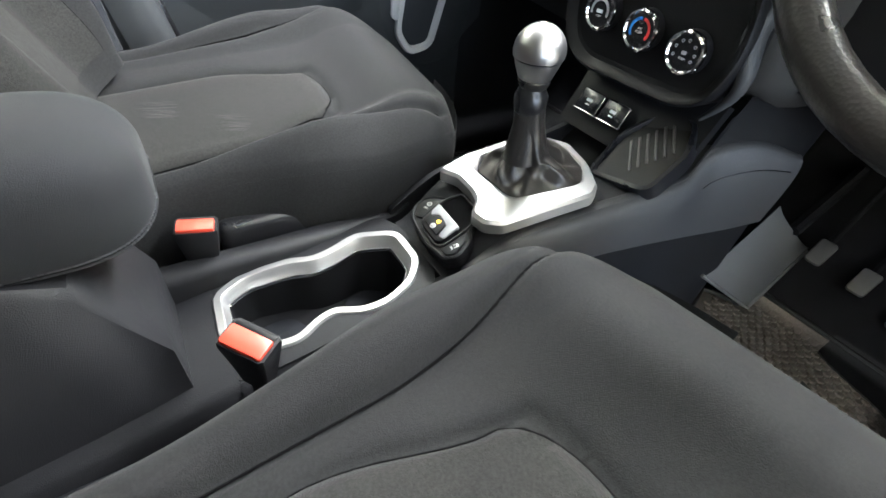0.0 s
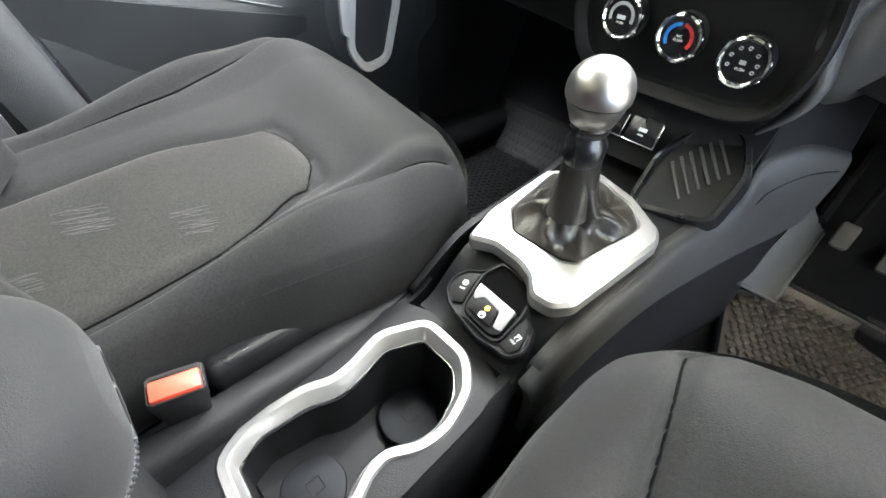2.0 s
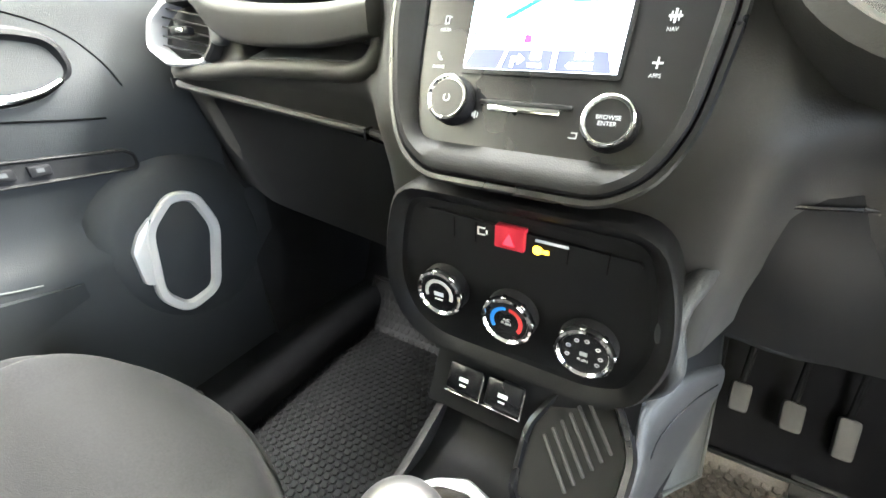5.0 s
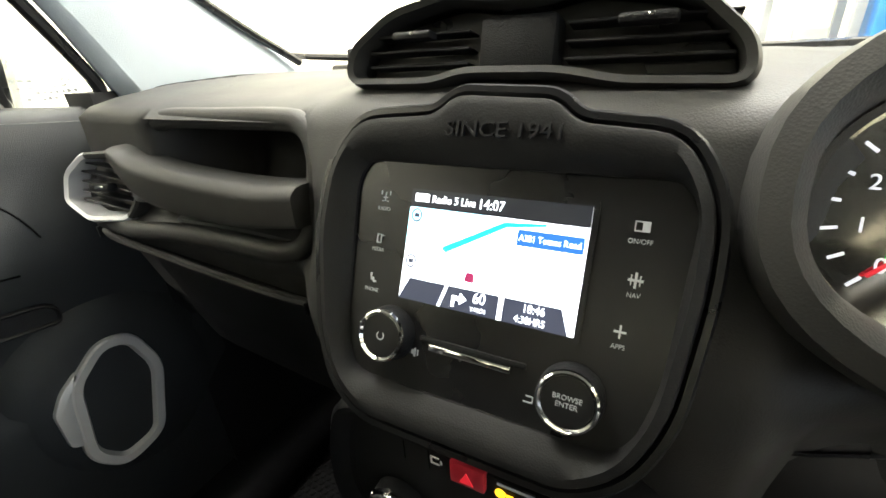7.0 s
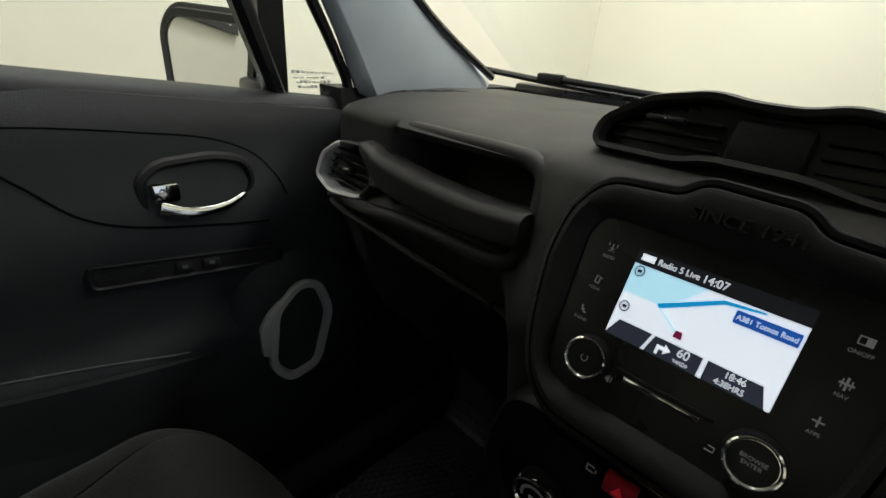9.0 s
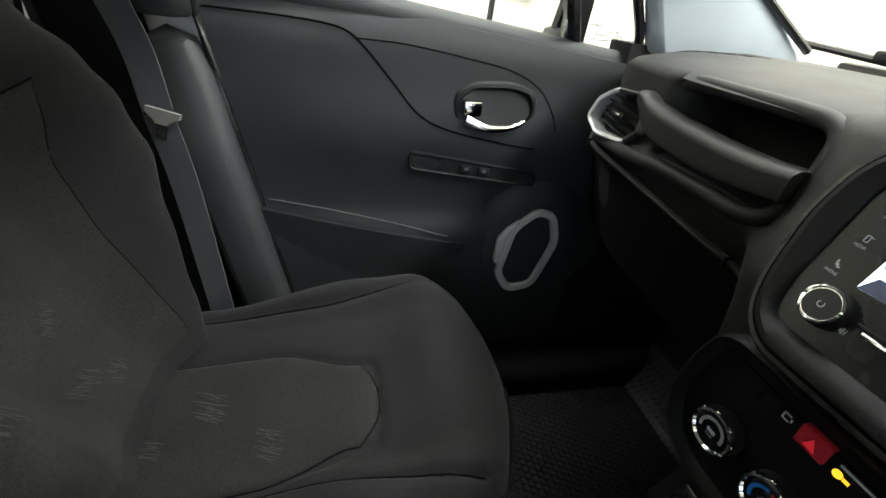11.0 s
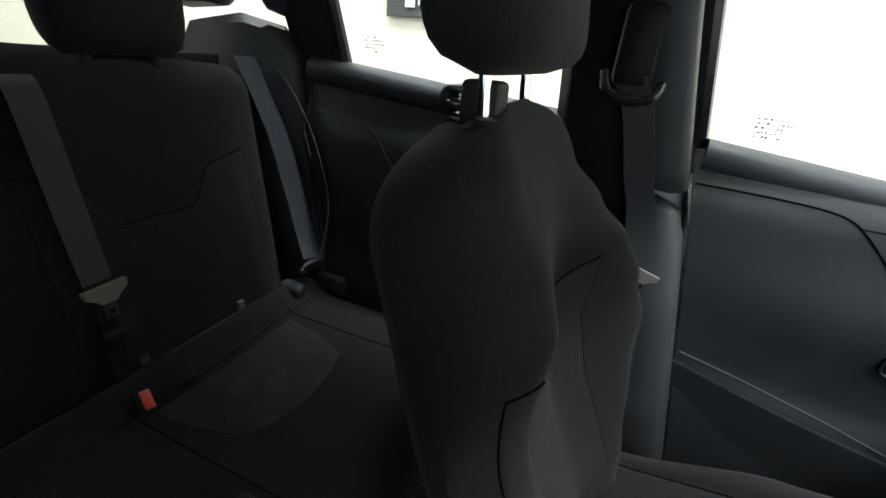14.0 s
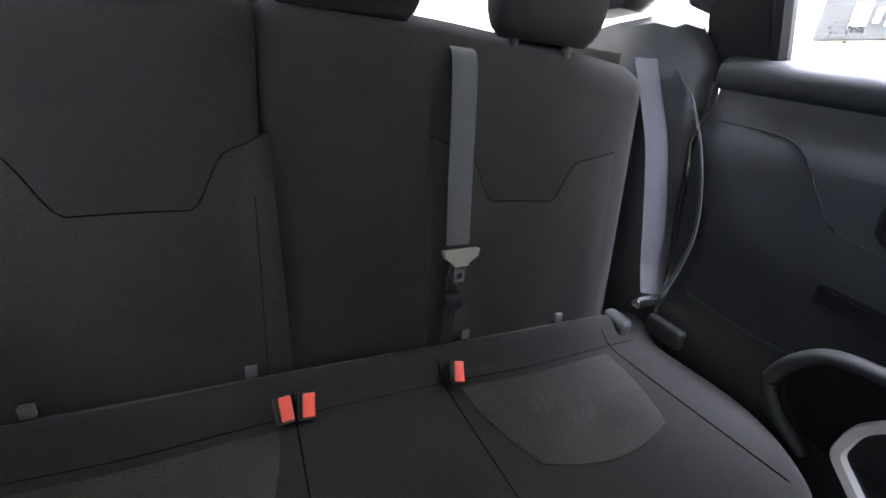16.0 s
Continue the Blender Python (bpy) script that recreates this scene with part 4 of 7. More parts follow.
buckle("belt_buckle", (-0.108, -0.322, 0.325), (0.10, 0.05, 1), -40, "black belt buckle with a bright orange button beside the seat", 0.86)
buckle("belt_buckle", (0.142, -0.308, 0.374), (0.18, 0.02, 1), -58, "black belt buckle with a bright orange button beside the seat", 0.82)


# ---- rear bench ----
def rear_y(z):
    return -1.238 - 0.10 * (z - 0.43) - 0.12 * max(0, z - 0.93) ** 1.5


BENCH = thing("rear_bench", "dark fabric rear bench with a split back and worn inserts", "rear bench", (0, -1.0, 0.02))


def rear_back(x0, x1, label, centers):
    Z0, Z1 = 0.40, 1.02

    def fr(x, v, d=0.0):
        z = Z0 + (Z1 - Z0) * v
        e = min(x - x0, x1 - x) / 0.04
        f = 0.0 if e > 1 else -0.035 * (1 - max(0, e)) ** 2
        for c in centers:
            f += 0.03 * math.exp(-((abs(x - c) - 0.20) / 0.05) ** 2) * (1 - v) - 0.012 * math.exp(-((x - c) / 0.12) ** 2)
        f -= 0.05 * max(0.0, (v - 0.93) / 0.07) ** 2
        zz = z - 0.028 * ((x - 0.0) / 0.55) ** 2 * v
        return Vector((x, rear_y(z) + f + d, zz))

    n = 34
    rings = []
    for j in range(29):
        v = j / 28
        top = [fr(x0 + (x1 - x0) * i / n, v) for i in range(n + 1)]
        a, b = top[-1], top[0]
        rings.append(top + [a + Vector((0.0, -0.10, 0)), b + Vector((0.0, -0.10, 0))])
    t = part("backrest", loft(rings), FABRIC, BENCH, label, angle=70)
    for c in centers:
        def tv(u):
            a = abs(2 * u - 1)
            return 0.525 + 0.135 * smooth01((a - 0.34) / 0.26) + 0.05 * max(0, a - 0.58) / 0.42
        part("back_insert", sheet(lambda u, v: fr(c - 0.205 + 0.41 * u, 0.05 + (tv(u) - 0.05) * v, 0.0015 + 0.003 * (1 - abs(2 * u - 1) ** 6) * (1 - v ** 8)), 30, 16, 0.006, (0, -1, 0)), FABRIC_WORN, t, "worn paler woven back insert")
        part("yoke_seam", tube([fr(c - 0.207 + 0.414 * i / 36, tv(i / 36), 0.0008) for i in range(37)], 0.0013, 6), SEAM, t, "dark yoke seam")
        for sd in (-0.155, 0.155):
            part("side_seam", tube([fr(c + sd, 0.05 + 0.50 * i / 12, 0.0030) for i in range(13)], 0.0008, 6), SEAM, t, "dark upright seam")
    return t, fr


rear_back(-0.628, 0.122, "wide dark fabric rear seat back with belt slot", (-0.338,))
rear_back(0.127, 0.59, "narrow dark fabric rear seat back", (0.295,))


def rear_cushion():
    Y0, Y1 = -1.235, -0.70

    def half(v):
        t = max(0.0, (v - 0.44) / 0.56)
        return 0.668 * (1 - 0.27 * t ** 2.5)

    def cu(x, v, d=0.0):
        y = Y0 + (Y1 - Y0) * v
        z = 0.443 + 0.040 * math.exp(-((v - 0.105) / 0.065) ** 2) + 0.015 * v - 0.09 * max(0, (v - 0.86) / 0.14) ** 2.2 - 0.035 * max(0, (abs(x) / half(v) - 0.86) / 0.14) ** 2.4
        for c in (-0.32, 0.32):
            z -= 0.016 * math.exp(-((x - c) / 0.13) ** 2 - ((v - 0.45) / 0.3) ** 2)
        return Vector((x, y, z + d))
    rings = []
    for j in range(31):
        v = j / 30
        top = [cu(half(v) * (i / 30 - 1), v) for i in range(61)]
        rings.append(top + [Vector((k * half(v), Y0 + (Y1 - Y0) * v, z)) for k, z in ((1.01, 0.36), (0.97, 0.18), (-0.97, 0.18), (-1.01, 0.36))])
    t = part("cushion", loft(rings), FABRIC, BENCH, "dark woven fabric cushion", angle=70)
    for c in (-0.322, 0.30):
        part("cushion_insert", sheet(lambda u, v: cu(c + (-0.165 + 0.33 * u) * (1 - 0.25 * v * v), 0.24 + 0.38 * v - 0.05 * v * abs(2 * u - 1) ** 2, 0.0015 + 0.003 * (1 - abs(2 * u - 1) ** 6)), 16, 12, 0.006, (0, 0, -1)), FABRIC_PALE, t, "worn paler insert")
        for sd in (-0.19, 0.19):
            part("seam", tube([cu(c + sd, 0.15 + 0.7 * i / 16, 0.001) for i in range(17)], 0.0010, 6), SEAM, t, "dark seam")
        def ins(u, v):
            return cu(c + (-0.165 + 0.33 * u) * (1 - 0.25 * v * v), 0.24 + 0.38 * v - 0.05 * v * abs(2 * u - 1) ** 2, 0.0058)
        for u0, v0, w, h, k in ((0.45, 0.55, 0.18, 0.22, 11), (0.62, 0.35, 0.14, 0.2, 12)):
            tagged(part("woven_mark", hatch(ins, u0, v0, w, h, k), FABRIC_MARK, t, "pale woven hatch mark", smooth=False), kind="stuff")
    part("roll_seam", tube([cu(-0.58 + 1.16 * i / 40, 0.205, 0.0) for i in range(41)], 0.0012, 6), SEAM, t, "dark seam before the roll")
    for x in (-0.222, -0.455, 0.165, 0.44):
        part("anchor_tag", box((x - 0.009, -1.232, 0.455), (x + 0.009, -1.222, 0.475), 0.002), MIDGREY, t, "small anchor tag")


rear_cushion()
# added board: stops rear window light showing through the backs' gap
part("light_stop_board", box((-0.585, -1.372, 0.38), (0.585, -1.352, 1.012), 0.004), PANEL, BENCH, "dark board added behind the seat backs to stop light", smooth=False)
for x, y, tilt in ((0.126, -1.115, -0.1), (0.095, -1.113, 0.12), (-0.150, -1.116, 0.05)):
    buckle("belt_buckle", (x, y, 0.476), (tilt, 0.85, 1), 90 if x > 0 else 80, "black belt buckle with a bright orange button in the rear bench", 0.68)


def rear_headrest(x):
    t = thing("rear_headrest", "low dark padded headrest on the rear seat back", "headrest", (x, -1.30, 0.98), group="rear headrests")
    rings = []
    for j in range(15):
        q = j / 14
        e = max(0.05, 1 - abs(2 * q - 1) ** 3) ** 0.5
        rings.append([Vector((x + 0.118 * (0.75 + 0.25 * e) * math.copysign(abs(math.cos(a)) ** 0.6, math.cos(a)), -1.325 + 0.05 * e * math.copysign(abs(math.sin(a)) ** 0.7, math.sin(a)), 1.005 + 0.18 * q)) for a in [2 * math.pi * i / 26 for i in range(26)]])
    part("pad", loft(rings), FABRIC, t, "dark padded headrest", angle=70)
    for sd in (-0.06, 0.06):
        part("post", tube([Vector((x + sd, -1.328, 0.97)), Vector((x + sd, -1.328, 1.0)), Vector((x + sd, -1.328, 1.03))], 0.009, 10, 1, (0, 1, 0)), PLASTIC, t, "black post sleeve")


for x in (-0.36, 0.0, 0.36):
    rear_headrest(x)
solo("parcel_shelf", box((-0.60, -1.80, 0.86), (0.60, -1.40, 0.90), 0.01), PLASTIC, "dark luggage cover behind the rear seats", "shelf")
slab("tailgate", (-0.7, -1.92, 0.1), (0.7, -1.86, 0.98), DOORSKIN, "dark lined tailgate", "tailgate", 0.01)
solo("rear_window", sheet(lambda u, v: Vector((-0.6 + 1.2 * u - 0.0, -1.88 + 0.12 * v, 0.98 + 0.46 * v)), 4, 4), GLASS, "clear rear window glass", "window", "structure", smooth=False)
for ob in scene.objects:
    if ob.data and ob.type == "MESH" and ob.data.materials and ob.data.materials[0] == GLASS:
        ob.visible_shadow = False


# ---- seat belts ----
def tongue(t, at, m):
    g = part("tongue_grip", moved(loft([[Vector((x * w, y * 0.006, z)) for x, y in ((-1, -1), (1, -1), (1, 1), (-1, 1))] for z, w in ((0.0, 0.036), (-0.012, 0.034), (-0.024, 0.016), (-0.03, 0.013))]), m), TONGUE, t, "grey plastic tongue grip")
    o = rounded([(-0.012, -0.028), (-0.011, -0.062), (0.011, -0.062), (0.012, -0.028)], 0.004, 3)
    h = rounded([(-0.006, -0.045), (-0.006, -0.055), (0.006, -0.055), (0.006, -0.045)], 0.002, 3)
    part("tongue_blade", ring([(o, 0.0), (o, 0.002), (h, 0.002), (h, 0.0), (o, 0.0)], m @ pose(0, 0, 0, 90, 0, 0)), CHROME, g, "steel tongue blade")


def rear_centre_belt():
    t = thing("rear_seat_belt", "dark grey centre belt hanging over the rear seat back", "seat belt", (-0.17, -1.23, 0.62), group="rear belts")
    p = spline([(-0.184, -1.335, 0.982), (-0.183, -1.30, 0.978), (-0.181, -1.276, 0.962), (-0.178, -1.256, 0.90), (-0.178, -1.238, 0.78), (-0.182, -1.226, 0.66)], 6)
    part("webbing", ribbon(p, 0.046, (1, 0.05, 0.02)), BELT, t, "dark grey webbing")
    tongue(t, None, Matrix.Translation((-0.184, -1.216, 0.655)) @ pose(0, 0, 0, 5, 0, 4))
    part("lower_webbing", ribbon(spline([(-0.183, -1.222, 0.65), (-0.180, -1.225, 0.60), (-0.174, -1.215, 0.545), (-0.168, -1.20, 0.49), (-0.165, -1.19, 0.46)], 5), 0.030, (1, 0.3, 0)), GLOSS, t, "black lower webbing")
    part("lower_clip", box((-0.192, -1.213, 0.545), (-0.156, -1.198, 0.572), 0.005), PLASTIC, t, "black lower clip")


def rear_side_belt():
    t = thing("rear_seat_belt", "dark grey belt running down the rear corner trim", "seat belt", (-0.6, -1.13, 0.54), group="rear belts")
    part("webbing", ribbon(spline([(-0.648, -1.345, 1.008), (-0.650, -1.30, 0.92), (-0.648, -1.255, 0.83), (-0.642, -1.21, 0.70), (-0.634, -1.175, 0.60), (-0.622, -1.145, 0.545)], 6), 0.046, (0.75, -0.6, 0.0)), BELT, t, "dark grey webbing")
    part("return_webbing", ribbon(spline([(-0.685, -1.29, 0.99), (-0.690, -1.235, 0.93), (-0.688, -1.175, 0.82), (-0.672, -1.13, 0.68), (-0.630, -1.128, 0.55)], 6), 0.040, (0.75, 0.65, 0.1)), BELT, t, "dark grey webbing")
    part("anchor", box((-0.635, -1.145, 0.528), (-0.565, -1.125, 0.545), 0.004), CHROME, t, "steel anchor bar")
    part("anchor_cover", box((-0.585, -1.20, 0.45), (-0.549, -1.135, 0.492), 0.014, 3), PILLARTRIM, t, "grey plastic anchor cover")
    part("anchor_cover", box((-0.672, -1.16, 0.44), (-0.650, -1.07, 0.488), 0.010, 3), PILLARTRIM, t, "grey plastic anchor cover")


def front_belt():
    t = thing("front_seat_belt", "dark grey front belt hanging on the door pillar", "seat belt", (-0.615, -0.400, 0.72))
    part("webbing", ribbon(spline([(-0.603, -0.495, 1.055), (-0.620, -0.470, 1.0), (-0.627, -0.445, 0.907), (-0.620, -0.420, 0.83), (-0.605, -0.405, 0.745)], 6), 0.047, (0.12, 1, 0.2)), BELT, t, "dark grey webbing")
    part("lower_webbing", ribbon(spline([(-0.603, -0.405, 0.74), (-0.610, -0.390, 0.62), (-0.605, -0.375, 0.45), (-0.600, -0.360, 0.25), (-0.595, -0.350, 0.1)], 6), 0.047, (0.12, 1, 0.1)), BELT, t, "dark grey webbing")
    tongue(t, None, Matrix.Translation((-0.590, -0.392, 0.752)) @ pose(0, 0, 0, -10, 8, 72) @ Matrix.Scale(0.75, 4))
    part("guide_loop", tube(spline([(-0.590, -0.535, 1.06), (-0.575, -0.525, 1.035), (-0.570, -0.495, 1.022), (-0.577, -0.460, 1.028), (-0.595, -0.450, 1.05)], 6), 0.007, 8), GLOSS, t, "black belt guide loop")
    part("guide_cover", box((-0.640, -0.525, 1.04), (-0.600, -0.465, 1.16), 0.014), PANEL, t, "black guide cover")
    part("height_slider", box((-0.655, -0.515, 1.02), (-0.625, -0.475, 1.25), 0.008), PANEL, t, "black height slider")


rear_centre_belt()
rear_side_belt()
front_belt()


# ---- dashboard ----
def smooth(a, b, x):
    t = max(0.0, min(1.0, (x - a) / (b - a)))
    return t * t * (3 - 2 * t)


def dash_profile(x):
    """Section of the dashboard across y and z at x."""
    r = smooth(-0.462, -0.420, x) * (1 - smooth(-0.268, -0.196, x))
    side = [(1.0, 0.895), (0.82, 0.918), (0.64, 0.922), (0.52, 0.916), (0.44, 0.905), (0.405, 0.897), (0.388, 0.886), (0.388 + 0.11 * r, 0.878 - 0.004 * r), (0.388 + 0.13 * r, 0.868), (0.386 + 0.13 * r, 0.80),
            (0.384 + 0.10 * r, 0.775 - 0.01 * r), (0.382 + 0.01 * r, 0.768), (0.372, 0.764), (0.366, 0.752), (0.372, 0.735), (0.385, 0.72), (0.395, 0.70), (0.42, 0.62), (0.46, 0.55), (0.60, 0.50), (1.0, 0.50)]
    mid = [(1.0, 0.895), (0.82, 0.918), (0.64, 0.926), (0.54, 0.925), (0.47, 0.92), (0.43, 0.914), (0.405, 0.908), (0.385, 0.90), (0.37, 0.885), (0.352, 0.83),
           (0.335, 0.79), (0.325, 0.765), (0.318, 0.745), (0.315, 0.73), (0.316, 0.71), (0.32, 0.69), (0.325, 0.67), (0.335, 0.60), (0.345, 0.52), (0.50, 0.46), (1.0, 0.46)]
    c = 1 - smooth(0.150, 0.225, abs(x))
    edge = 1 - smooth(0.60, 0.70, abs(x))
    out = []
    for (ya, za), (yb, zb) in zip(side, mid):
        y = ya + (yb - ya) * c
        z = za + (zb - za) * c
        if y < 0.62:
            y += 0.10 * (1 - edge) * (0.62 - y) / 0.25
        out.append(Vector((x, y, z - 0.02 * (1 - edge))))
    return out


xs = [-0.70, -0.68, -0.66, -0.63, -0.60, -0.56, -0.52, -0.48, -0.465, -0.455, -0.448, -0.442, -0.436, -0.430, -0.424, -0.41, -0.38, -0.34, -0.30, -0.268, -0.26, -0.252, -0.244, -0.236, -0.229, -0.222, -0.215, -0.208, -0.20, -0.195, -0.18, -0.165, -0.15, -0.12, -0.06, 0.0,
      0.06, 0.12, 0.155, 0.17, 0.185, 0.20, 0.24, 0.30, 0.36, 0.42, 0.48, 0.54, 0.60, 0.64, 0.67, 0.70]
DASH = thing("dashboard", "dark soft-grained plastic dashboard with a storage shelf", "dashboard", (0, 0.6, 0.5))
part("dash_body", loft([dash_profile(x) for x in xs], closed=False), SOFT, DASH, "soft dark grained dashboard skin", angle=85)
part("glovebox_seam", tube(spline([(-0.665, 0.405, 0.737), (-0.60, 0.370, 0.728), (-0.45, 0.366, 0.716), (-0.30, 0.372, 0.70), (-0.215, 0.384, 0.687), (-0.188, 0.366, 0.678), (-0.165, 0.350, 0.668)], 8), 0.0055, 8), SOFT, DASH, "rounded glovebox lip")
for gx, gy, gz in ((-0.615, 0.372, 0.731), (-0.232, 0.380, 0.690)):
    part("lip_split", box((gx - 0.0015, gy - 0.008, gz - 0.008), (gx + 0.0015, gy + 0.006, gz + 0.007), 0), GLOSS, DASH, "dark split in the lip", smooth=False)
part("shelf_lip", tube(spline([(-0.60, 0.372, 0.748), (-0.50, 0.36, 0.752), (-0.40, 0.362, 0.760), (-0.30, 0.364, 0.762), (-0.235, 0.366, 0.762), (-0.20, 0.37, 0.78), (-0.186, 0.380, 0.835), (-0.192, 0.390, 0.868), (-0.212, 0.397, 0.884), (-0.25, 0.400, 0.887), (-0.34, 0.402, 0.886), (-0.42, 0.404, 0.885), (-0.455, 0.406, 0.880)], 8), 0.0115, 12), SOFT, DASH, "rounded shelf lip")
part("glovebox_door", sheet(lambda u, v: Vector((-0.672 + 0.488 * u, 0.386 + 0.060 * v + 0.030 * (1 - smooth(0.0, 0.3, u)) - 0.012 * smooth(0.8, 1.0, u), 0.722 - 0.20 * v - 0.045 * u)), 12, 8, 0.015, (0, 1, 0)), PANEL, DASH, "black glovebox door")
bar = spline([(-0.505, 0.366, 0.856), (-0.486, 0.361, 0.853), (-0.466, 0.360, 0.845), (-0.43, 0.360, 0.839), (-0.38, 0.358, 0.835), (-0.30, 0.355, 0.832), (-0.24, 0.352, 0.833), (-0.188, 0.350, 0.838)], 8)
sec = [Vector(p) for p in rounded([(-0.006, -0.044), (0.028, -0.047), (0.046, -0.03), (0.046, -0.002), (0.004, 0.0), (-0.006, -0.008)], 0.006, 4)]
part("grab_bar", loft([[p + Vector((0, q.x, q.y * (0.45 + 0.62 * smooth(0.0, 0.45, i / len(bar)) - 0.22 * smooth(0.55, 1.0, i / len(bar))))) for q in sec] for i, p in enumerate(bar)]), SOFT, DASH, "soft dark grab bar", angle=60)
part("shelf_pad", sheet(lambda u, v: Vector((-0.425 + 0.20 * u, 0.374 + 0.085 * v, 0.771 + 0.026 * v + 0.003 * math.sin(3 * u))), 6, 4, 0.004, (0, 0, -1)), MIDGREY, DASH, "grey ribbed shelf mat")
part("stay_knob", lathe([(0.0, 0.03), (0.016, 0.028), (0.019, 0.0)], 20, facing(-0.232, 0.42, 0.80, 10, 10)), SOFT, DASH)


def dash_z(x, y):
    pr = dash_profile(x)
    for a, b in zip(pr, pr[1:7]):
        if b.y <= y <= a.y:
            return b.z + (a.z - b.z) * (y - b.y) / max(1e-6, a.y - b.y)
    return pr[4].z


for i in range(5):
    def slot(u, v):
        x, y = -0.635 + 0.014 * i + 0.045 * u, 0.50 + 0.026 * i + 0.020 * u + 0.004 * v
        return Vector((x, y, dash_z(x, y) + 0.0006))
    part("demister_slot", sheet(slot, 6, 1, 0.002, (0, 0, -1)), SEAM, DASH, "dark demister slot", smooth=False)


def vent_blades(t, m, w, h, n, mat=GLOSS):
    for i in range(n):
        y = -h / 2 + h * (i + 0.5) / n
        part("blade", moved(box((-w / 2, y - 0.0012, -0.018), (w / 2, y + 0.0012, 0.0), 0.0008, 1), m), mat, t, "dark vent blade", smooth=False)


def side_vent():
    t = thing("side_air_vent", "dark air vent in a silver eight-sided ring", "air vent", (-0.545, 0.37, 0.82))
    m = facing(-0.540, 0.366, 0.803, 10, 14)
    o = rounded([(-0.070, -0.020), (-0.036, -0.044), (0.030, -0.042), (0.052, -0.017), (0.052, 0.026), (0.030, 0.044), (-0.026, 0.042), (-0.060, 0.018)], 0.010, 4)
    lv = [(grown(o, 0.003), -0.012), (grown(o, 0.002), 0.006), (grown(o, -0.001), 0.009), (grown(o, -0.006), 0.007), (grown(o, -0.008), -0.02)]
    n = len(o)
    for i0, i1, mat_, lab in ((n * 3 // 4 + 1, n + n * 3 // 8 - 2, RINGPAINT, "silver painted vent ring"), (n * 3 // 8 - 2, n * 3 // 4 + 1, SOFT, "soft dark part of the ring")):
        part("vent_ring", moved(loft([[Vector((*q[k % n], z)) for k in range(i0, i1 + 1)] for q, z in lv], caps=False, closed=False), m), mat_, t, lab)
    part("vent_well", plate(grown(o, -0.006), 0.003, m @ Matrix.Translation((0, 0, -0.03))), GLOSS, t, "black vent well")
    vent_blades(t, m @ pose(0, 0, 0, 0, 0, -10), 0.088, 0.062, 5)
    part("vent_tab", moved(box((-0.016, -0.005, 0.0), (0.016, 0.006, 0.014), 0.003), m), PLASTIC, t, "small black vent tab")
    part("tab_tip", moved(box((-0.004, -0.002, 0.0135), (0.010, 0.003, 0.0155), 0.001), m), CHROME, t)
    part("corner_tab", moved(box((0.046, -0.018, -0.01), (0.070, 0.030, 0.012), 0.008, 3), m), MIDGREY, t, "grey corner of the ring")


side_vent()


def centre_vents():
    t = thing("centre_air_vent", "black twin air vent pod on top of the dashboard", "air vent", (0.015, 0.45, 0.92))
    m = facing(-0.013, 0.418, 0.943, 12) @ Matrix.Diagonal((0.87, 0.79, 1, 1))
    o = rounded([(-0.164, -0.030), (-0.075, -0.031), (-0.045, -0.022), (0.04, -0.024), (0.085, -0.034), (0.163, -0.036), (0.158, -0.012), (0.122, 0.024), (0.05, 0.038), (0.02, 0.030), (-0.025, 0.031), (-0.058, 0.038), (-0.118, 0.026), (-0.160, -0.004)], 0.016, 5)
    top = [Vector((p.x * 0.92, p.y * 0.7 - 0.008, -0.16)) for p in grown(o, 0.006)]
    part("pod", moved(loft([[Vector((p.x, p.y, -0.012)) for p in grown(o, -0.002)], [Vector((p.x, p.y, 0.004)) for p in o], [Vector((p.x, p.y, 0.006)) for p in grown(o, 0.006)], [Vector((p.x, p.y, -0.004)) for p in grown(o, 0.010)], [Vector((p.x, p.y, -0.06)) for p in grown(o, 0.006)], top], caps=False), m), SOFT, t, "soft black pod")
    part("well", plate(grown(o, -0.001), 0.004, m @ Matrix.Translation((0, 0, -0.028))), GLOSS, t, "black vent well")
    for cx, w in ((-0.095, 0.105), (0.098, 0.115)):
        for k, y in enumerate((-0.018, -0.004, 0.011)):
            part("blade", moved(box((cx - w / 2, y - 0.0014, -0.022), (cx + w / 2, y + 0.0014, -0.003), 0.0008, 1), m), PLASTIC, t, "dark vent blade", smooth=False)
        part("vent_tab", moved(box((cx - 0.02, 0.004, -0.006), (cx + 0.02, 0.012, 0.008), 0.003), m), PLASTIC, t, "black vent tab")
        part("tab_tip", moved(box((cx + 0.0, 0.007, 0.007), (cx + 0.004, 0.010, 0.0095), 0.001), m), CHROME, t)
    part("centre_block", moved(box((-0.033, -0.030, -0.03), (0.033, 0.022, -0.001), 0.006), m), PLASTIC, t, "plain black block between the vents")
    part("ridge_clip", moved(box((-0.022, 0.030, -0.03), (-0.010, 0.036, -0.02), 0.001), m), PLASTIC, t)
    part("ridge_clip", moved(box((0.008, 0.030, -0.03), (0.020, 0.036, -0.02), 0.001), m), PLASTIC, t)


centre_vents()


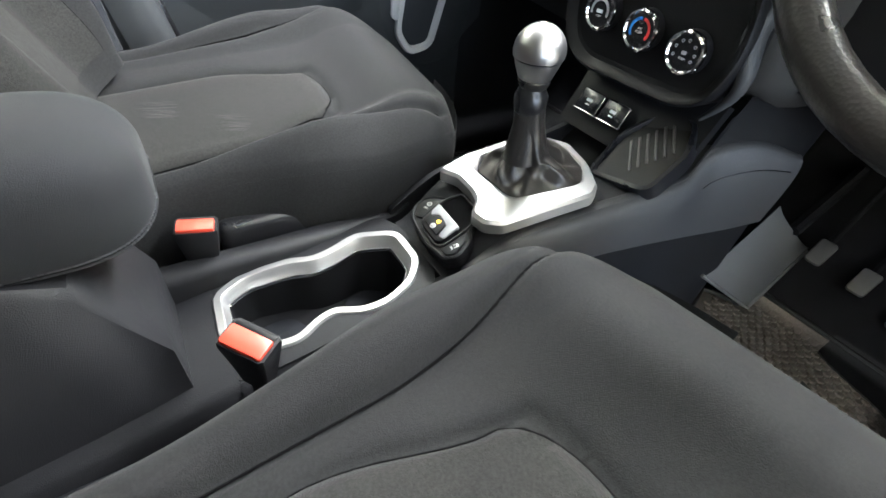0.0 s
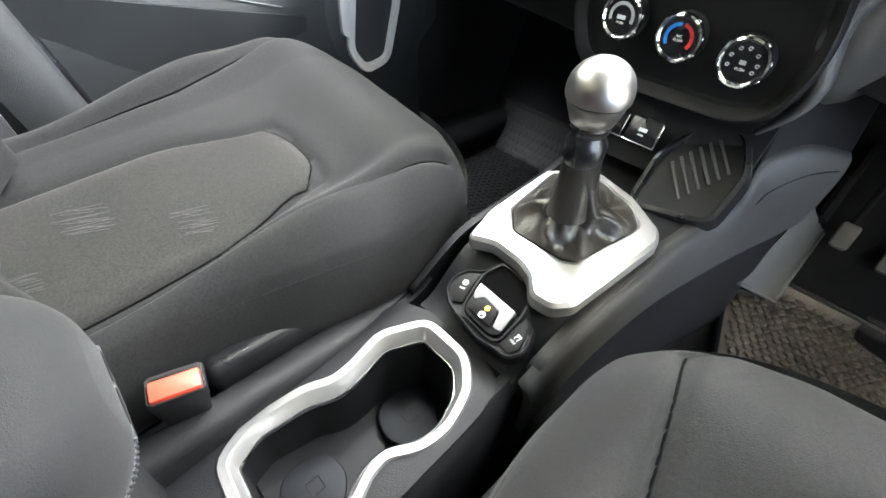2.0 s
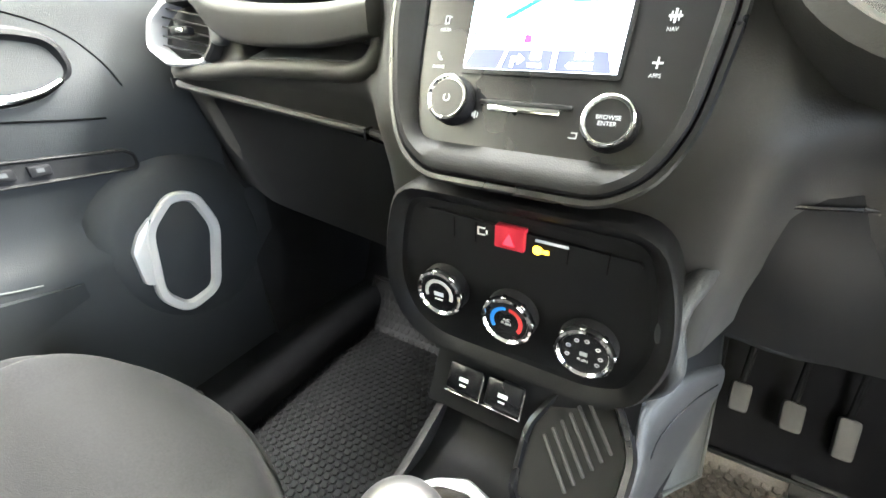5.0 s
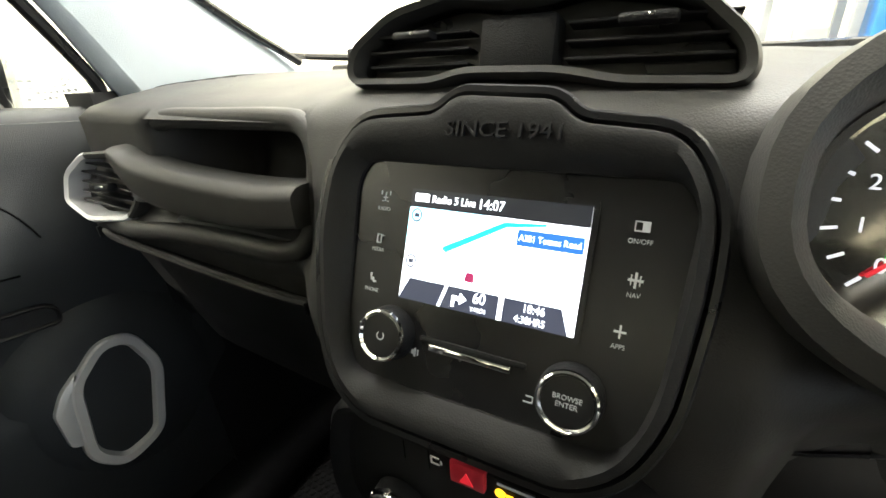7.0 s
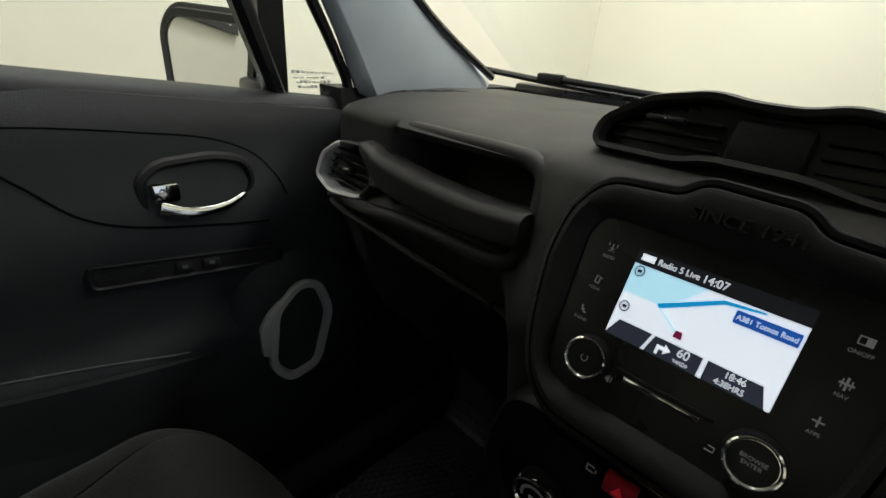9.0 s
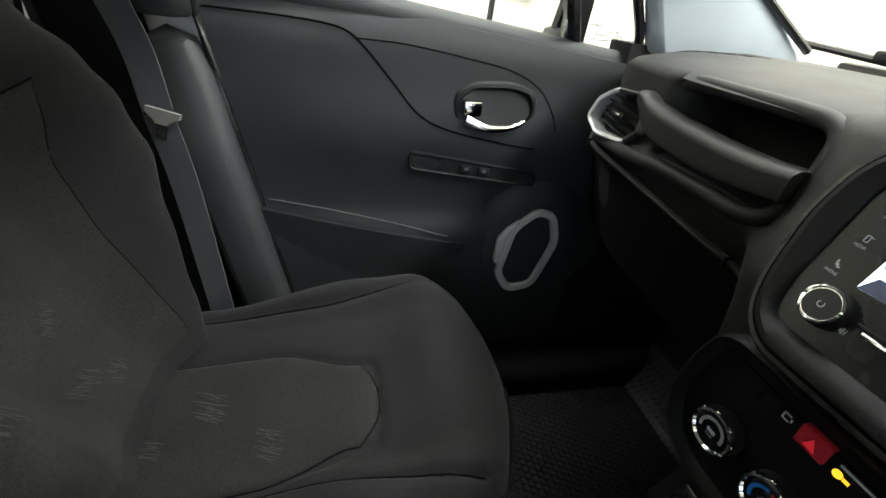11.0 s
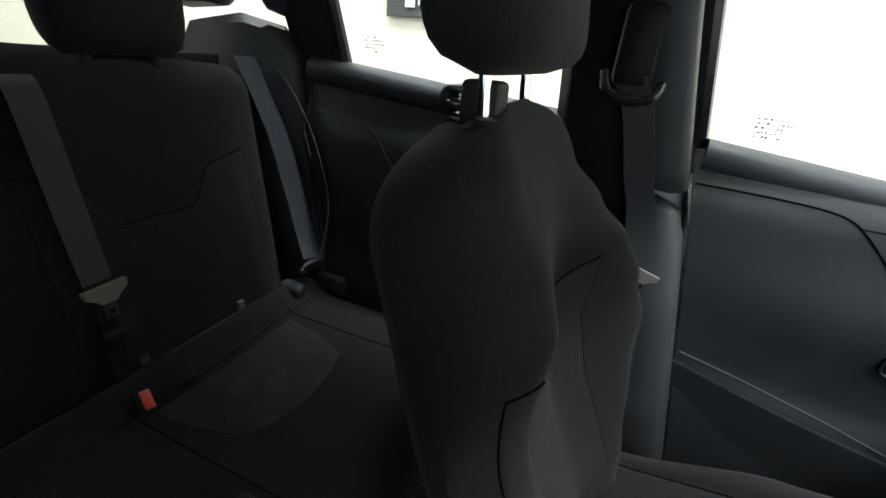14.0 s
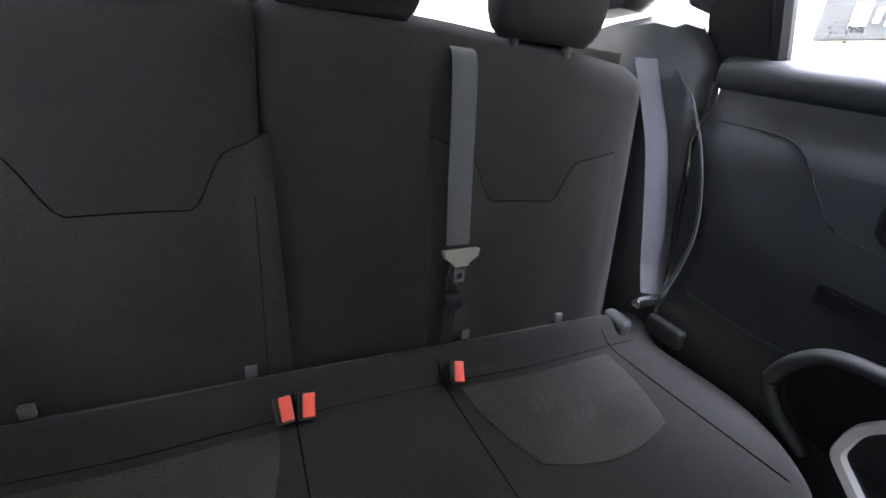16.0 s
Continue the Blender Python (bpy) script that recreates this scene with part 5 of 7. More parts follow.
# ---- radio and screen ----
RK = facing(0.0, 0.329, 0.815, 24)
RM = RK @ Matrix.Diagonal((0.91, 1.02, 1, 1))
SCREEN_DARK = glowing("screen_dark", (0.02, 0.022, 0.03), 0.35)
SCREEN_WHITE = glowing("screen_white", (0.92, 0.95, 1.0), 2.2)
SCREEN_SKY = glowing("screen_sky", (0.55, 0.88, 1.0), 2.1)
SCREEN_BLUE = glowing("screen_blue", (0.02, 0.35, 0.72), 1.7)
SCREEN_NAVY = glowing("screen_navy", (0.02, 0.10, 0.42), 1.6)
SCREEN_PANEL = glowing("screen_panel", (0.04, 0.045, 0.07), 0.9)
SCREEN_TEXT = glowing("screen_text", (0.95, 0.97, 1.0), 2.4)
SCREEN_CAR = glowing("screen_car", (0.35, 0.02, 0.10), 0.6)
LEGEND = glowing("button_legend", (0.45, 0.47, 0.5), 0.06)
AMBER = glowing("amber_lamp", (1.0, 0.55, 0.02), 1.6)
REDGLOW = glowing("red_hazard_lamp", (0.9, 0.03, 0.05), 0.30)


def radio():
    t = thing("radio_unit", "black radio unit with a lit map screen and two knobs", "car radio", (0.005, 0.33, 0.815))
    o = rounded([(-0.128, 0.082), (-0.055, 0.086), (-0.038, 0.099), (0.040, 0.096), (0.058, 0.083), (0.128, 0.078), (0.152, 0.045), (0.154, 0.0), (0.145, -0.07), (0.125, -0.105), (0.09, -0.124), (-0.09, -0.124), (-0.122, -0.105), (-0.14, -0.07), (-0.156, 0.0), (-0.152, 0.05)], 0.02, 4)
    o = [Vector((p.x * (0.88 if p.x > 0 else 0.95), p.y)) for p in o]
    i_ = rounded([(-0.112, 0.056), (0.118, 0.056), (0.128, 0.04), (0.122, -0.06), (0.108, -0.100), (-0.105, -0.100), (-0.116, -0.06), (-0.122, 0.04)], 0.02, 4)
    n = len(o)
    # the inner outline, resampled to match the outer one
    c = Vector((0.0, -0.02))
    inner = []
    for p in o:
        d = (p - c).normalized()
        best = 0
        for k in range(len(i_)):
            a, b = i_[k - 1] - c, i_[k] - c
            den = d.x * (b.y - a.y) - d.y * (b.x - a.x)
            if abs(den) < 1e-9:
                continue
            s_ = (a.x * (b.y - a.y) - a.y * (b.x - a.x)) / den
            q = (a.x * d.y - a.y * d.x) / den
            if s_ > best and -1e-6 <= q <= 1 + 1e-6:
                best = s_
        inner.append(c + d * best)
    part("surround", ring([(grown(o, 0.004), -0.03), (grown(o, 0.002), 0.004), (o, 0.010), (grown(o, -0.006), 0.012), ([a.lerp(b, 0.35) for a, b in zip(inner, o)], 0.008), (inner, 0.0), (inner, -0.006)], RM), SURROUND, t, "soft surround, dashboard plastic in a shaded tone")
    part("outer_groove", moved(tube([Vector((p.x, p.y, 0.003)) for p in grown(o, 0.006)] + [Vector((*grown(o, 0.006)[0], 0.003))], 0.004, 6), RM), GLOSS, t, "dark groove round the unit")
    part("face", plate(grown(i_, 0.003), 0.01, RM @ Matrix.Translation((0, 0, -0.003))), GLOSS, t, "gloss black radio face")
    words("SINCE 1941", 0.0175, RM @ Matrix.Translation((0.003, 0.077, 0.0112)) @ Matrix.Diagonal((1, 0.78, 1, 1)), SURROUND, t, "embossed_writing", 0.0012)
    # screen
    S = RM @ Matrix.Translation((0.0, 0.0, -0.0015))

    def flat(name, pts, mat, z, label=""):
        part(name, plate([Vector(p) for p in pts], 0.0006, S @ Matrix.Translation((0, 0, z))), mat, t, label, smooth=False)
    flat("screen_frame", rounded([(-0.072, -0.043), (0.072, -0.043), (0.072, 0.042), (-0.072, 0.042)], 0.004), GLOSS, 0.0005)
    flat("screen", [(-0.068, -0.039), (0.068, -0.039), (0.068, 0.038), (-0.068, 0.038)], SCREEN_WHITE, 0.0012, "lit navigation screen")
    flat("screen_sky", [(-0.068, 0.0), (-0.030, 0.0), (0.0, 0.028), (-0.068, 0.028)], SCREEN_SKY, 0.0015)
    flat("status_bar", [(-0.068, 0.0255), (0.068, 0.0255), (0.068, 0.038), (-0.068, 0.038)], SCREEN_DARK, 0.0018, "dark status bar")
    flat("lower_panel", [(-0.068, -0.039), (-0.034, -0.039), (-0.029, -0.024), (-0.060, -0.024)], SCREEN_PANEL, 0.0018)
    flat("lower_panel", [(-0.031, -0.039), (0.014, -0.039), (0.014, -0.024), (-0.026, -0.024)], SCREEN_PANEL, 0.0018)
    flat("lower_panel", [(0.018, -0.039), (0.064, -0.039), (0.058, -0.024), (0.018, -0.024)], SCREEN_PANEL, 0.0018)
    flat("route_line", [(-0.036, 0.0005), (-0.033, -0.0028), (0.012, 0.0195), (0.04, 0.023), (0.04, 0.0245), (0.010, 0.0225)], SCREEN_BLUE, 0.0018, "blue route line")
    flat("route_line", [(-0.034, -0.001), (-0.031, -0.002), (-0.010, -0.0155), (-0.013, -0.0165)], SCREEN_SKY, 0.0018)
    flat("position_mark", rounded([(-0.014, -0.019), (-0.0065, -0.019), (-0.0075, -0.013), (-0.013, -0.013)], 0.001), SCREEN_CAR, 0.0021, "small car mark")
    flat("road_sign", rounded([(0.021, 0.0095), (0.066, 0.0095), (0.066, 0.0195), (0.021, 0.0195)], 0.001), SCREEN_NAVY, 0.0021, "blue road name sign")
    flat("turn_arrow", [(-0.022, -0.037), (-0.0195, -0.037), (-0.0195, -0.0325), (-0.0155, -0.0325), (-0.0155, -0.035), (-0.010, -0.031), (-0.0155, -0.027), (-0.0155, -0.0295), (-0.022, -0.0295)], SCREEN_TEXT, 0.0021, "white turn arrow")
    for x, y in ((-0.061, 0.020), (-0.061, -0.012)):
        part("screen_button", moved(tube([Vector((x + 0.0042 * math.cos(a), y + 0.0042 * math.sin(a), 0.002)) for a in [k * math.pi / 10 for k in range(21)]], 0.0006, 5), S), SCREEN_PANEL, t)
        flat("screen_glyph", [(x - 0.002, y - 0.0015), (x + 0.002, y - 0.0015), (x + 0.002, y + 0.0015), (x - 0.002, y + 0.0015)], SCREEN_PANEL, 0.0021)

    def txt(s_, size, x, y, mat=SCREEN_TEXT):
        words(s_, size, S @ Matrix.Translation((x, y, 0.0028)), mat, t, "screen_writing", 0.0001)
    flat("station_bar", [(-0.064, 0.0295), (-0.052, 0.0295), (-0.052, 0.035), (-0.064, 0.035)], SCREEN_TEXT, 0.0022)
    txt("Radio 5 Live", 0.0072, -0.031, 0.0318)
    txt("14:07", 0.0092, -0.001, 0.0318)
    txt("A381 Totnes Road", 0.0055, 0.0435, 0.0143)
    txt("60", 0.010, 0.0, -0.0285)
    txt("YARDS", 0.004, 0.0, -0.0358)
    txt("18:46", 0.0072, 0.040, -0.028)
    txt("4:38HRS", 0.0062, 0.038, -0.0352)
    # side legends
    def icon(x, y, s_):
        words(s_, 0.0040, RM @ Matrix.Translation((x, y - 0.0085, -0.002)), LEGEND, t, "legend", 0.0001)

    def bars(x, y, rects):
        b = bmesh.new()
        for x0, y0, x1, y1 in rects:
            box((x + x0 * 0.75, y + y0 * 0.75, -0.0026), (x + x1 * 0.75, y + y1 * 0.75, -0.0020), 0, bm=b)
        part("icon", moved(b, RM), LEGEND, t, smooth=False)
    icon(-0.094, 0.030, "RADIO")
    bars(-0.094, 0.030, [(-0.0006, -0.004, 0.0006, 0.005), (-0.004, -0.0045, -0.002, -0.0035), (0.002, -0.0045, 0.004, -0.0035), (-0.006, 0.002, -0.005, 0.006), (0.005, 0.002, 0.006, 0.006), (-0.003, -0.001, 0.003, 0.0)])
    icon(-0.095, 0.000, "MEDIA")
    bars(-0.095, 0.000, [(-0.003, -0.005, -0.002, 0.004), (0.002, -0.005, 0.003, 0.004), (-0.003, -0.005, 0.003, -0.004), (-0.003, 0.003, 0.003, 0.004), (0.003, 0.002, 0.006, 0.003)])
    icon(-0.096, -0.030, "PHONE")
    bars(-0.096, -0.030, [(-0.004, 0.001, -0.002, 0.005), (-0.003, -0.002, 0.001, 0.001), (0.0, -0.004, 0.004, -0.002)])
    icon(0.098, 0.030, "ON/OFF")
    bars(0.098, 0.030, [(-0.006, -0.003, -0.005, 0.004), (-0.006, 0.003, 0.006, 0.004), (-0.006, -0.004, 0.006, -0.003), (0.0, -0.003, 0.006, 0.003)])
    icon(0.099, 0.000, "NAV")
    bars(0.099, 0.000, [(-0.001, -0.006, 0.001, 0.006), (-0.006, -0.001, 0.006, 0.001), (-0.004, -0.004, -0.003, 0.004), (0.003, -0.004, 0.004, 0.004)])
    icon(0.095, -0.030, "APPS")
    bars(0.095, -0.030, [(-0.0008, -0.005, 0.0008, 0.005), (-0.005, -0.0008, 0.005, 0.0008)])
    # knobs
    for x, y, top in ((-0.072, -0.066, ""), (0.072, -0.073, "BROWSE\nENTER")):
        m = RK @ Matrix.Translation((x * 0.91, y * 1.02, -0.003)) @ Matrix.Scale(0.94, 4)
        kn = part("knob", lathe([(0.0215, 0.0), (0.0205, 0.012), (0.0195, 0.0145)], 40, m), PLASTIC, t, "black knurled knob")
        part("knob_ring", lathe([(0.0198, 0.0140), (0.0194, 0.0165), (0.0180, 0.0172), (0.0165, 0.0150)], 40, m), CHROME, kn, "chrome knob ring")
        part("knob_face", lathe([(0.0, 0.0152), (0.016, 0.0152), (0.0165, 0.0140)], 32, m), GLOSS, kn, "gloss black knob face")
        if top:
            words(top, 0.0046, m @ Matrix.Translation((0, 0, 0.0154)), LEGEND, t, "legend", 0.0001)
        else:
            part("power_mark", moved(tube([Vector((0.003 * math.cos(a), 0.003 * math.sin(a), 0.0155)) for a in [math.pi * (0.7 + 1.6 * k / 16) for k in range(17)]], 0.0004, 5), m), LEGEND, t)
    part("disc_slot", moved(box((-0.036, -0.071, -0.004), (0.030, -0.066, 0.0), 0.001), RM), CHROME, t, "bright disc slot lip")
    part("slot_mouth", moved(box((-0.045, -0.066, -0.004), (0.040, -0.062, -0.001), 0.001), RM), PLASTIC, t)
    bars(-0.048, -0.075, [(-0.004, -0.002, -0.001, 0.002), (-0.001, -0.004, 0.001, 0.004), (0.003, -0.003, 0.004, 0.003)])
    bars(0.045, -0.083, [(-0.005, -0.003, 0.004, -0.002), (0.003, -0.003, 0.004, 0.003), (-0.003, 0.002, 0.004, 0.003)])


radio()


# ---- heater panel ----
def heater():
    t = thing("heater_panel", "black heater control panel with three chrome-ringed knobs", "control panel", (0.0, 0.31, 0.58))
    m = facing(0.0, 0.300, 0.58, 0)
    o = rounded([(-0.125, 0.085), (0.115, 0.085), (0.134, 0.03), (0.141, -0.03), (0.122, -0.085), (0.085, -0.10), (-0.09, -0.10), (-0.128, -0.08), (-0.148, -0.03), (-0.142, 0.03)], 0.035, 5)
    part("panel", ring([(grown(o, 0.010), -0.05), (grown(o, 0.009), 0.001), (grown(o, 0.005), 0.006), (o, 0.004), (grown(o, -0.008), -0.006), (grown(o, -0.02), -0.008)], m), PANEL, t, "rounded black panel rim")
    part("panel_face", plate(grown(o, -0.012), 0.01, m @ Matrix.Translation((0, 0, -0.007))), PANEL, t, "black panel face")
    # switch strip with hazard button
    part("switch_strip", plate(rounded([(-0.104, 0.039), (0.102, 0.034), (0.110, 0.060), (-0.100, 0.068)], 0.008, 4), 0.010, m @ Matrix.Translation((0, 0, -0.0025))), PANEL, t, "black switch strip")
    for x in (-0.066, -0.042, 0.048, 0.082):
        part("blank_line", moved(box((x - 0.0005, 0.043, -0.003), (x + 0.0005, 0.064, -0.0021), 0), m), SEAM, t, smooth=False)
    part("hazard_button", moved(box((-0.021, 0.045, -0.008), (0.009, 0.068, 0.002), 0.002), m), REDP, t, "red hazard button")
    part("hazard_mark", plate([Vector((-0.012, 0.050)), Vector((0.0, 0.050)), Vector((-0.006, 0.062))], 0.0006, m @ Matrix.Translation((0, 0, 0.0028))), REDGLOW, t, "glowing red triangle", smooth=False)
    part("amber_lamp", lathe([(0.0, 0.001), (0.0042, 0.001), (0.0045, 0.0)], 18, m @ Matrix.Translation((0.0205, 0.050, -0.002))), AMBER, t, "amber warning lamp")
    part("amber_word", moved(box((0.0255, 0.0480, -0.002), (0.031, 0.0515, -0.0013), 0), m), AMBER, t, smooth=False)
    part("pale_words", moved(box((0.018, 0.0585, -0.002), (0.048, 0.0610, -0.0013), 0), m), LEGEND, t, smooth=False)
    b = bmesh.new()
    for x0, y0, x1, y1 in ((-0.040, 0.052, -0.032, 0.0535), (-0.040, 0.059, -0.032, 0.0605), (-0.040, 0.052, -0.0385, 0.0605), (-0.031, 0.054, -0.0295, 0.058)):
        box((x0, y0, -0.002), (x1, y1, -0.0013), 0, bm=b)
    part("switch_icon", moved(b, m), WHITE, t, smooth=False)
    for k, x in enumerate((-0.078, 0.0, 0.077)):
        q = m @ Matrix.Translation((x, -0.03 - 0.09 * x, -0.006)) @ Matrix.Scale(0.93, 4)
        knob = part("knob", lathe([(0.0300, 0.0), (0.0295, 0.012), (0.0285, 0.018)], 44, q), PLASTIC, t, "black round knob")
        part("knob_ring", lathe([(0.0290, 0.012), (0.0298, 0.0165), (0.0288, 0.0205), (0.0262, 0.0215), (0.0240, 0.0185)], 44, q), CHROME, knob, "bright chrome ring")
        for a in range(8):
            w = q @ pose(0, 0, 0, 0, 0, 45 * a + 10)
            part("ring_grip", moved(box((0.0285, -0.003, 0.012), (0.0302, 0.003, 0.019), 0.0006, 1), w), CHROME, knob)
        part("knob_face", lathe([(0.0, 0.0190), (0.0235, 0.0190), (0.0242, 0.0175)], 36, q), GLOSS, knob, "gloss black knob face")

        def arc(a0, a1, r, mat, wd=0.0022):
            pts = [Vector((r * math.cos(radians(a0 + (a1 - a0) * i / 20)), r * math.sin(radians(a0 + (a1 - a0) * i / 20)), 0.0191)) for i in range(21)]
            part("arc_mark", moved(tube(pts, wd, 6, 0.15), q), mat, knob)
        if k == 0:
            arc(200, -20, 0.0165, MARK)
            words("PUSH", 0.0042, q @ Matrix.Translation((0, -0.0075, 0.0193)), WHITE, t, "legend", 0.0001)
            part("icon", moved(box((-0.006, -0.003, 0.0190), (0.006, 0.002, 0.0195), 0), q), LEGEND, t, smooth=False)
        elif k == 1:
            arc(215, 95, 0.0165, BLUEM)
            arc(82, -35, 0.0165, REDM)
            words("A/C\nPUSH", 0.0048, q @ Matrix.Translation((0, 0, 0.0193)), WHITE, t, "legend", 0.0001)
        else:
            for a in (200, 160, 120, 85, 40, 0, -30):
                w = q @ Matrix.Translation((0.0165 * math.cos(radians(a)), 0.0165 * math.sin(radians(a)), 0.019))
                part("air_icon", moved(tube([Vector((0.0021 * math.cos(1.1 * i), 0.0018 * math.sin(1.1 * i), 0.0002)) for i in range(6)], 0.0007, 5), w), MARK, t)
            words("PUSH", 0.0045, q @ Matrix.Translation((0, -0.008, 0.0193)), WHITE, t, "legend", 0.0001)
            part("icon", moved(box((-0.0036, -0.0024, 0.0190), (0.0036, 0.0024, 0.0195), 0), q), MARK, t, smooth=False)
    # sculpted folds beside the panel; a paler grey puts their sheen into colour
    part("side_fold", tube(spline([(0.160, 0.352, 0.634), (0.150, 0.332, 0.622), (0.139, 0.322, 0.602), (0.137, 0.318, 0.580), (0.143, 0.318, 0.557), (0.150, 0.321, 0.530), (0.144, 0.325, 0.50), (0.118, 0.330, 0.462)], 8), [0.004 + 0.013 * math.sin(math.pi * (i / 56) ** 0.8) for i in range(57)], 14, 0.8, (1, 0, 0)), PILLARTRIM, t, "sculpted side fold, paler grey for its sheen")
    return t


heater()


# ---- lower pocket with sockets ----
# ribs in a paler grey than the lid
FLANK_RIB = material("grey_rib_plastic", (0.045, 0.045, 0.045), 0.4, bump=0.2, scale=900, vary=0.1, spec=0.4)
def pocket():
    t = thing("console_pocket", "black lower console pocket with sockets and a slotted lid", "console", (0.02, 0.3, 0.36))
    part("back_wall", sheet(lambda u, v: Vector((-0.108 + 0.243 * u, 0.300 + 0.06 * v, 0.372 + 0.11 * v)), 6, 6, 0.02, (0, 1, -0.3)), PANEL, t, "black pocket wall")
    part("pocket_floor", sheet(lambda u, v: Vector((-0.098 + 0.208 * u, 0.195 + 0.15 * v, 0.346 - 0.03 * math.sin(3 * v) + 0.02 * v * v)), 6, 10, 0.02, (0, 0, -1)), PANEL, t, "dark rubber pocket floor")
    for x, label in ((-0.056, "black media socket with a bright edge"), (-0.004, "black media socket with a bright edge")):
        m = Matrix.Translation((x - 0.002, 0.312, 0.420)) @ pose(0, 0, 0, 62, 0, 0)
        part("socket", moved(box((-0.023, -0.018, -0.004), (0.023, 0.018, 0.006), 0.004), m), GLOSS, t, label)
        part("socket_edge", moved(box((0.0235, -0.018, 0.0), (0.0255, 0.014, 0.007), 0.0008), m), CHROME, t, "bright socket edge")
        part("socket_edge", moved(box((-0.023, -0.020, 0.0), (0.0255, -0.0182, 0.007), 0.0008), m), CHROME, t, "bright socket edge")
        part("socket_icon", moved(box((-0.006, -0.002, 0.006), (0.006, 0.003, 0.0064), 0), m), WHITE, t, smooth=False)
        part("socket_icon", moved(box((-0.004, -0.008, 0.006), (0.004, -0.006, 0.0064), 0), m), WHITE, t, smooth=False)
    lid = rounded([(-0.05, -0.075), (0.045, -0.07), (0.055, 0.0), (0.035, 0.05), (-0.01, 0.062), (-0.048, 0.0)], 0.014, 4)
    m = Matrix.Translation((0.080, 0.303, 0.408)) @ pose(0, 0, 0, 38, -10, 0)
    part("lid_rim", ring([(grown(lid, 0.010), -0.02), (grown(lid, 0.008), 0.004), (grown(lid, 0.002), 0.006), (lid, 0.0), (lid, -0.006)], m), GLOSS, t, "rounded black lid rim")
    part("slotted_lid", plate(grown(lid, 0.001), 0.006, m @ Matrix.Translation((0, 0, -0.001))), PANEL, t, "black slotted lid")
    for i in range(6):
        part("lid_rib", moved(box((-0.030 + 0.012 * i, -0.045 + 0.004 * i, -0.001), (-0.026 + 0.012 * i, 0.015 + 0.004 * i, 0.002), 0.001, 1), m @ pose(0, 0, 0, 0, 0, 34)), FLANK_RIB, t, "raised rib")
    return t


pocket()


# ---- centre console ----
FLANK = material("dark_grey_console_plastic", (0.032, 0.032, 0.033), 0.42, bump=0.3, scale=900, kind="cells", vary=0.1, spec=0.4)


def console_top(y):
    if y < -0.06:
        return 0.282 + 0.16 * (y + 0.06)
    if y < 0.03:
        return 0.282 + 0.062 * smooth(-0.06, 0.03, y)
    return 0.344 + 0.10 * (y - 0.03)


CUP = [(x, y - 0.012) for x, y in [(-0.058, -0.312), (-0.073, -0.276), (-0.064, -0.215), (-0.049, -0.187), (-0.049, -0.16), (-0.058, -0.115), (-0.031, -0.066), (0.03, -0.066), (0.058, -0.09), (0.071, -0.129), (0.067, -0.16), (0.047, -0.19), (0.049, -0.214), (0.063, -0.242), (0.052, -0.287), (0.016, -0.317)]]


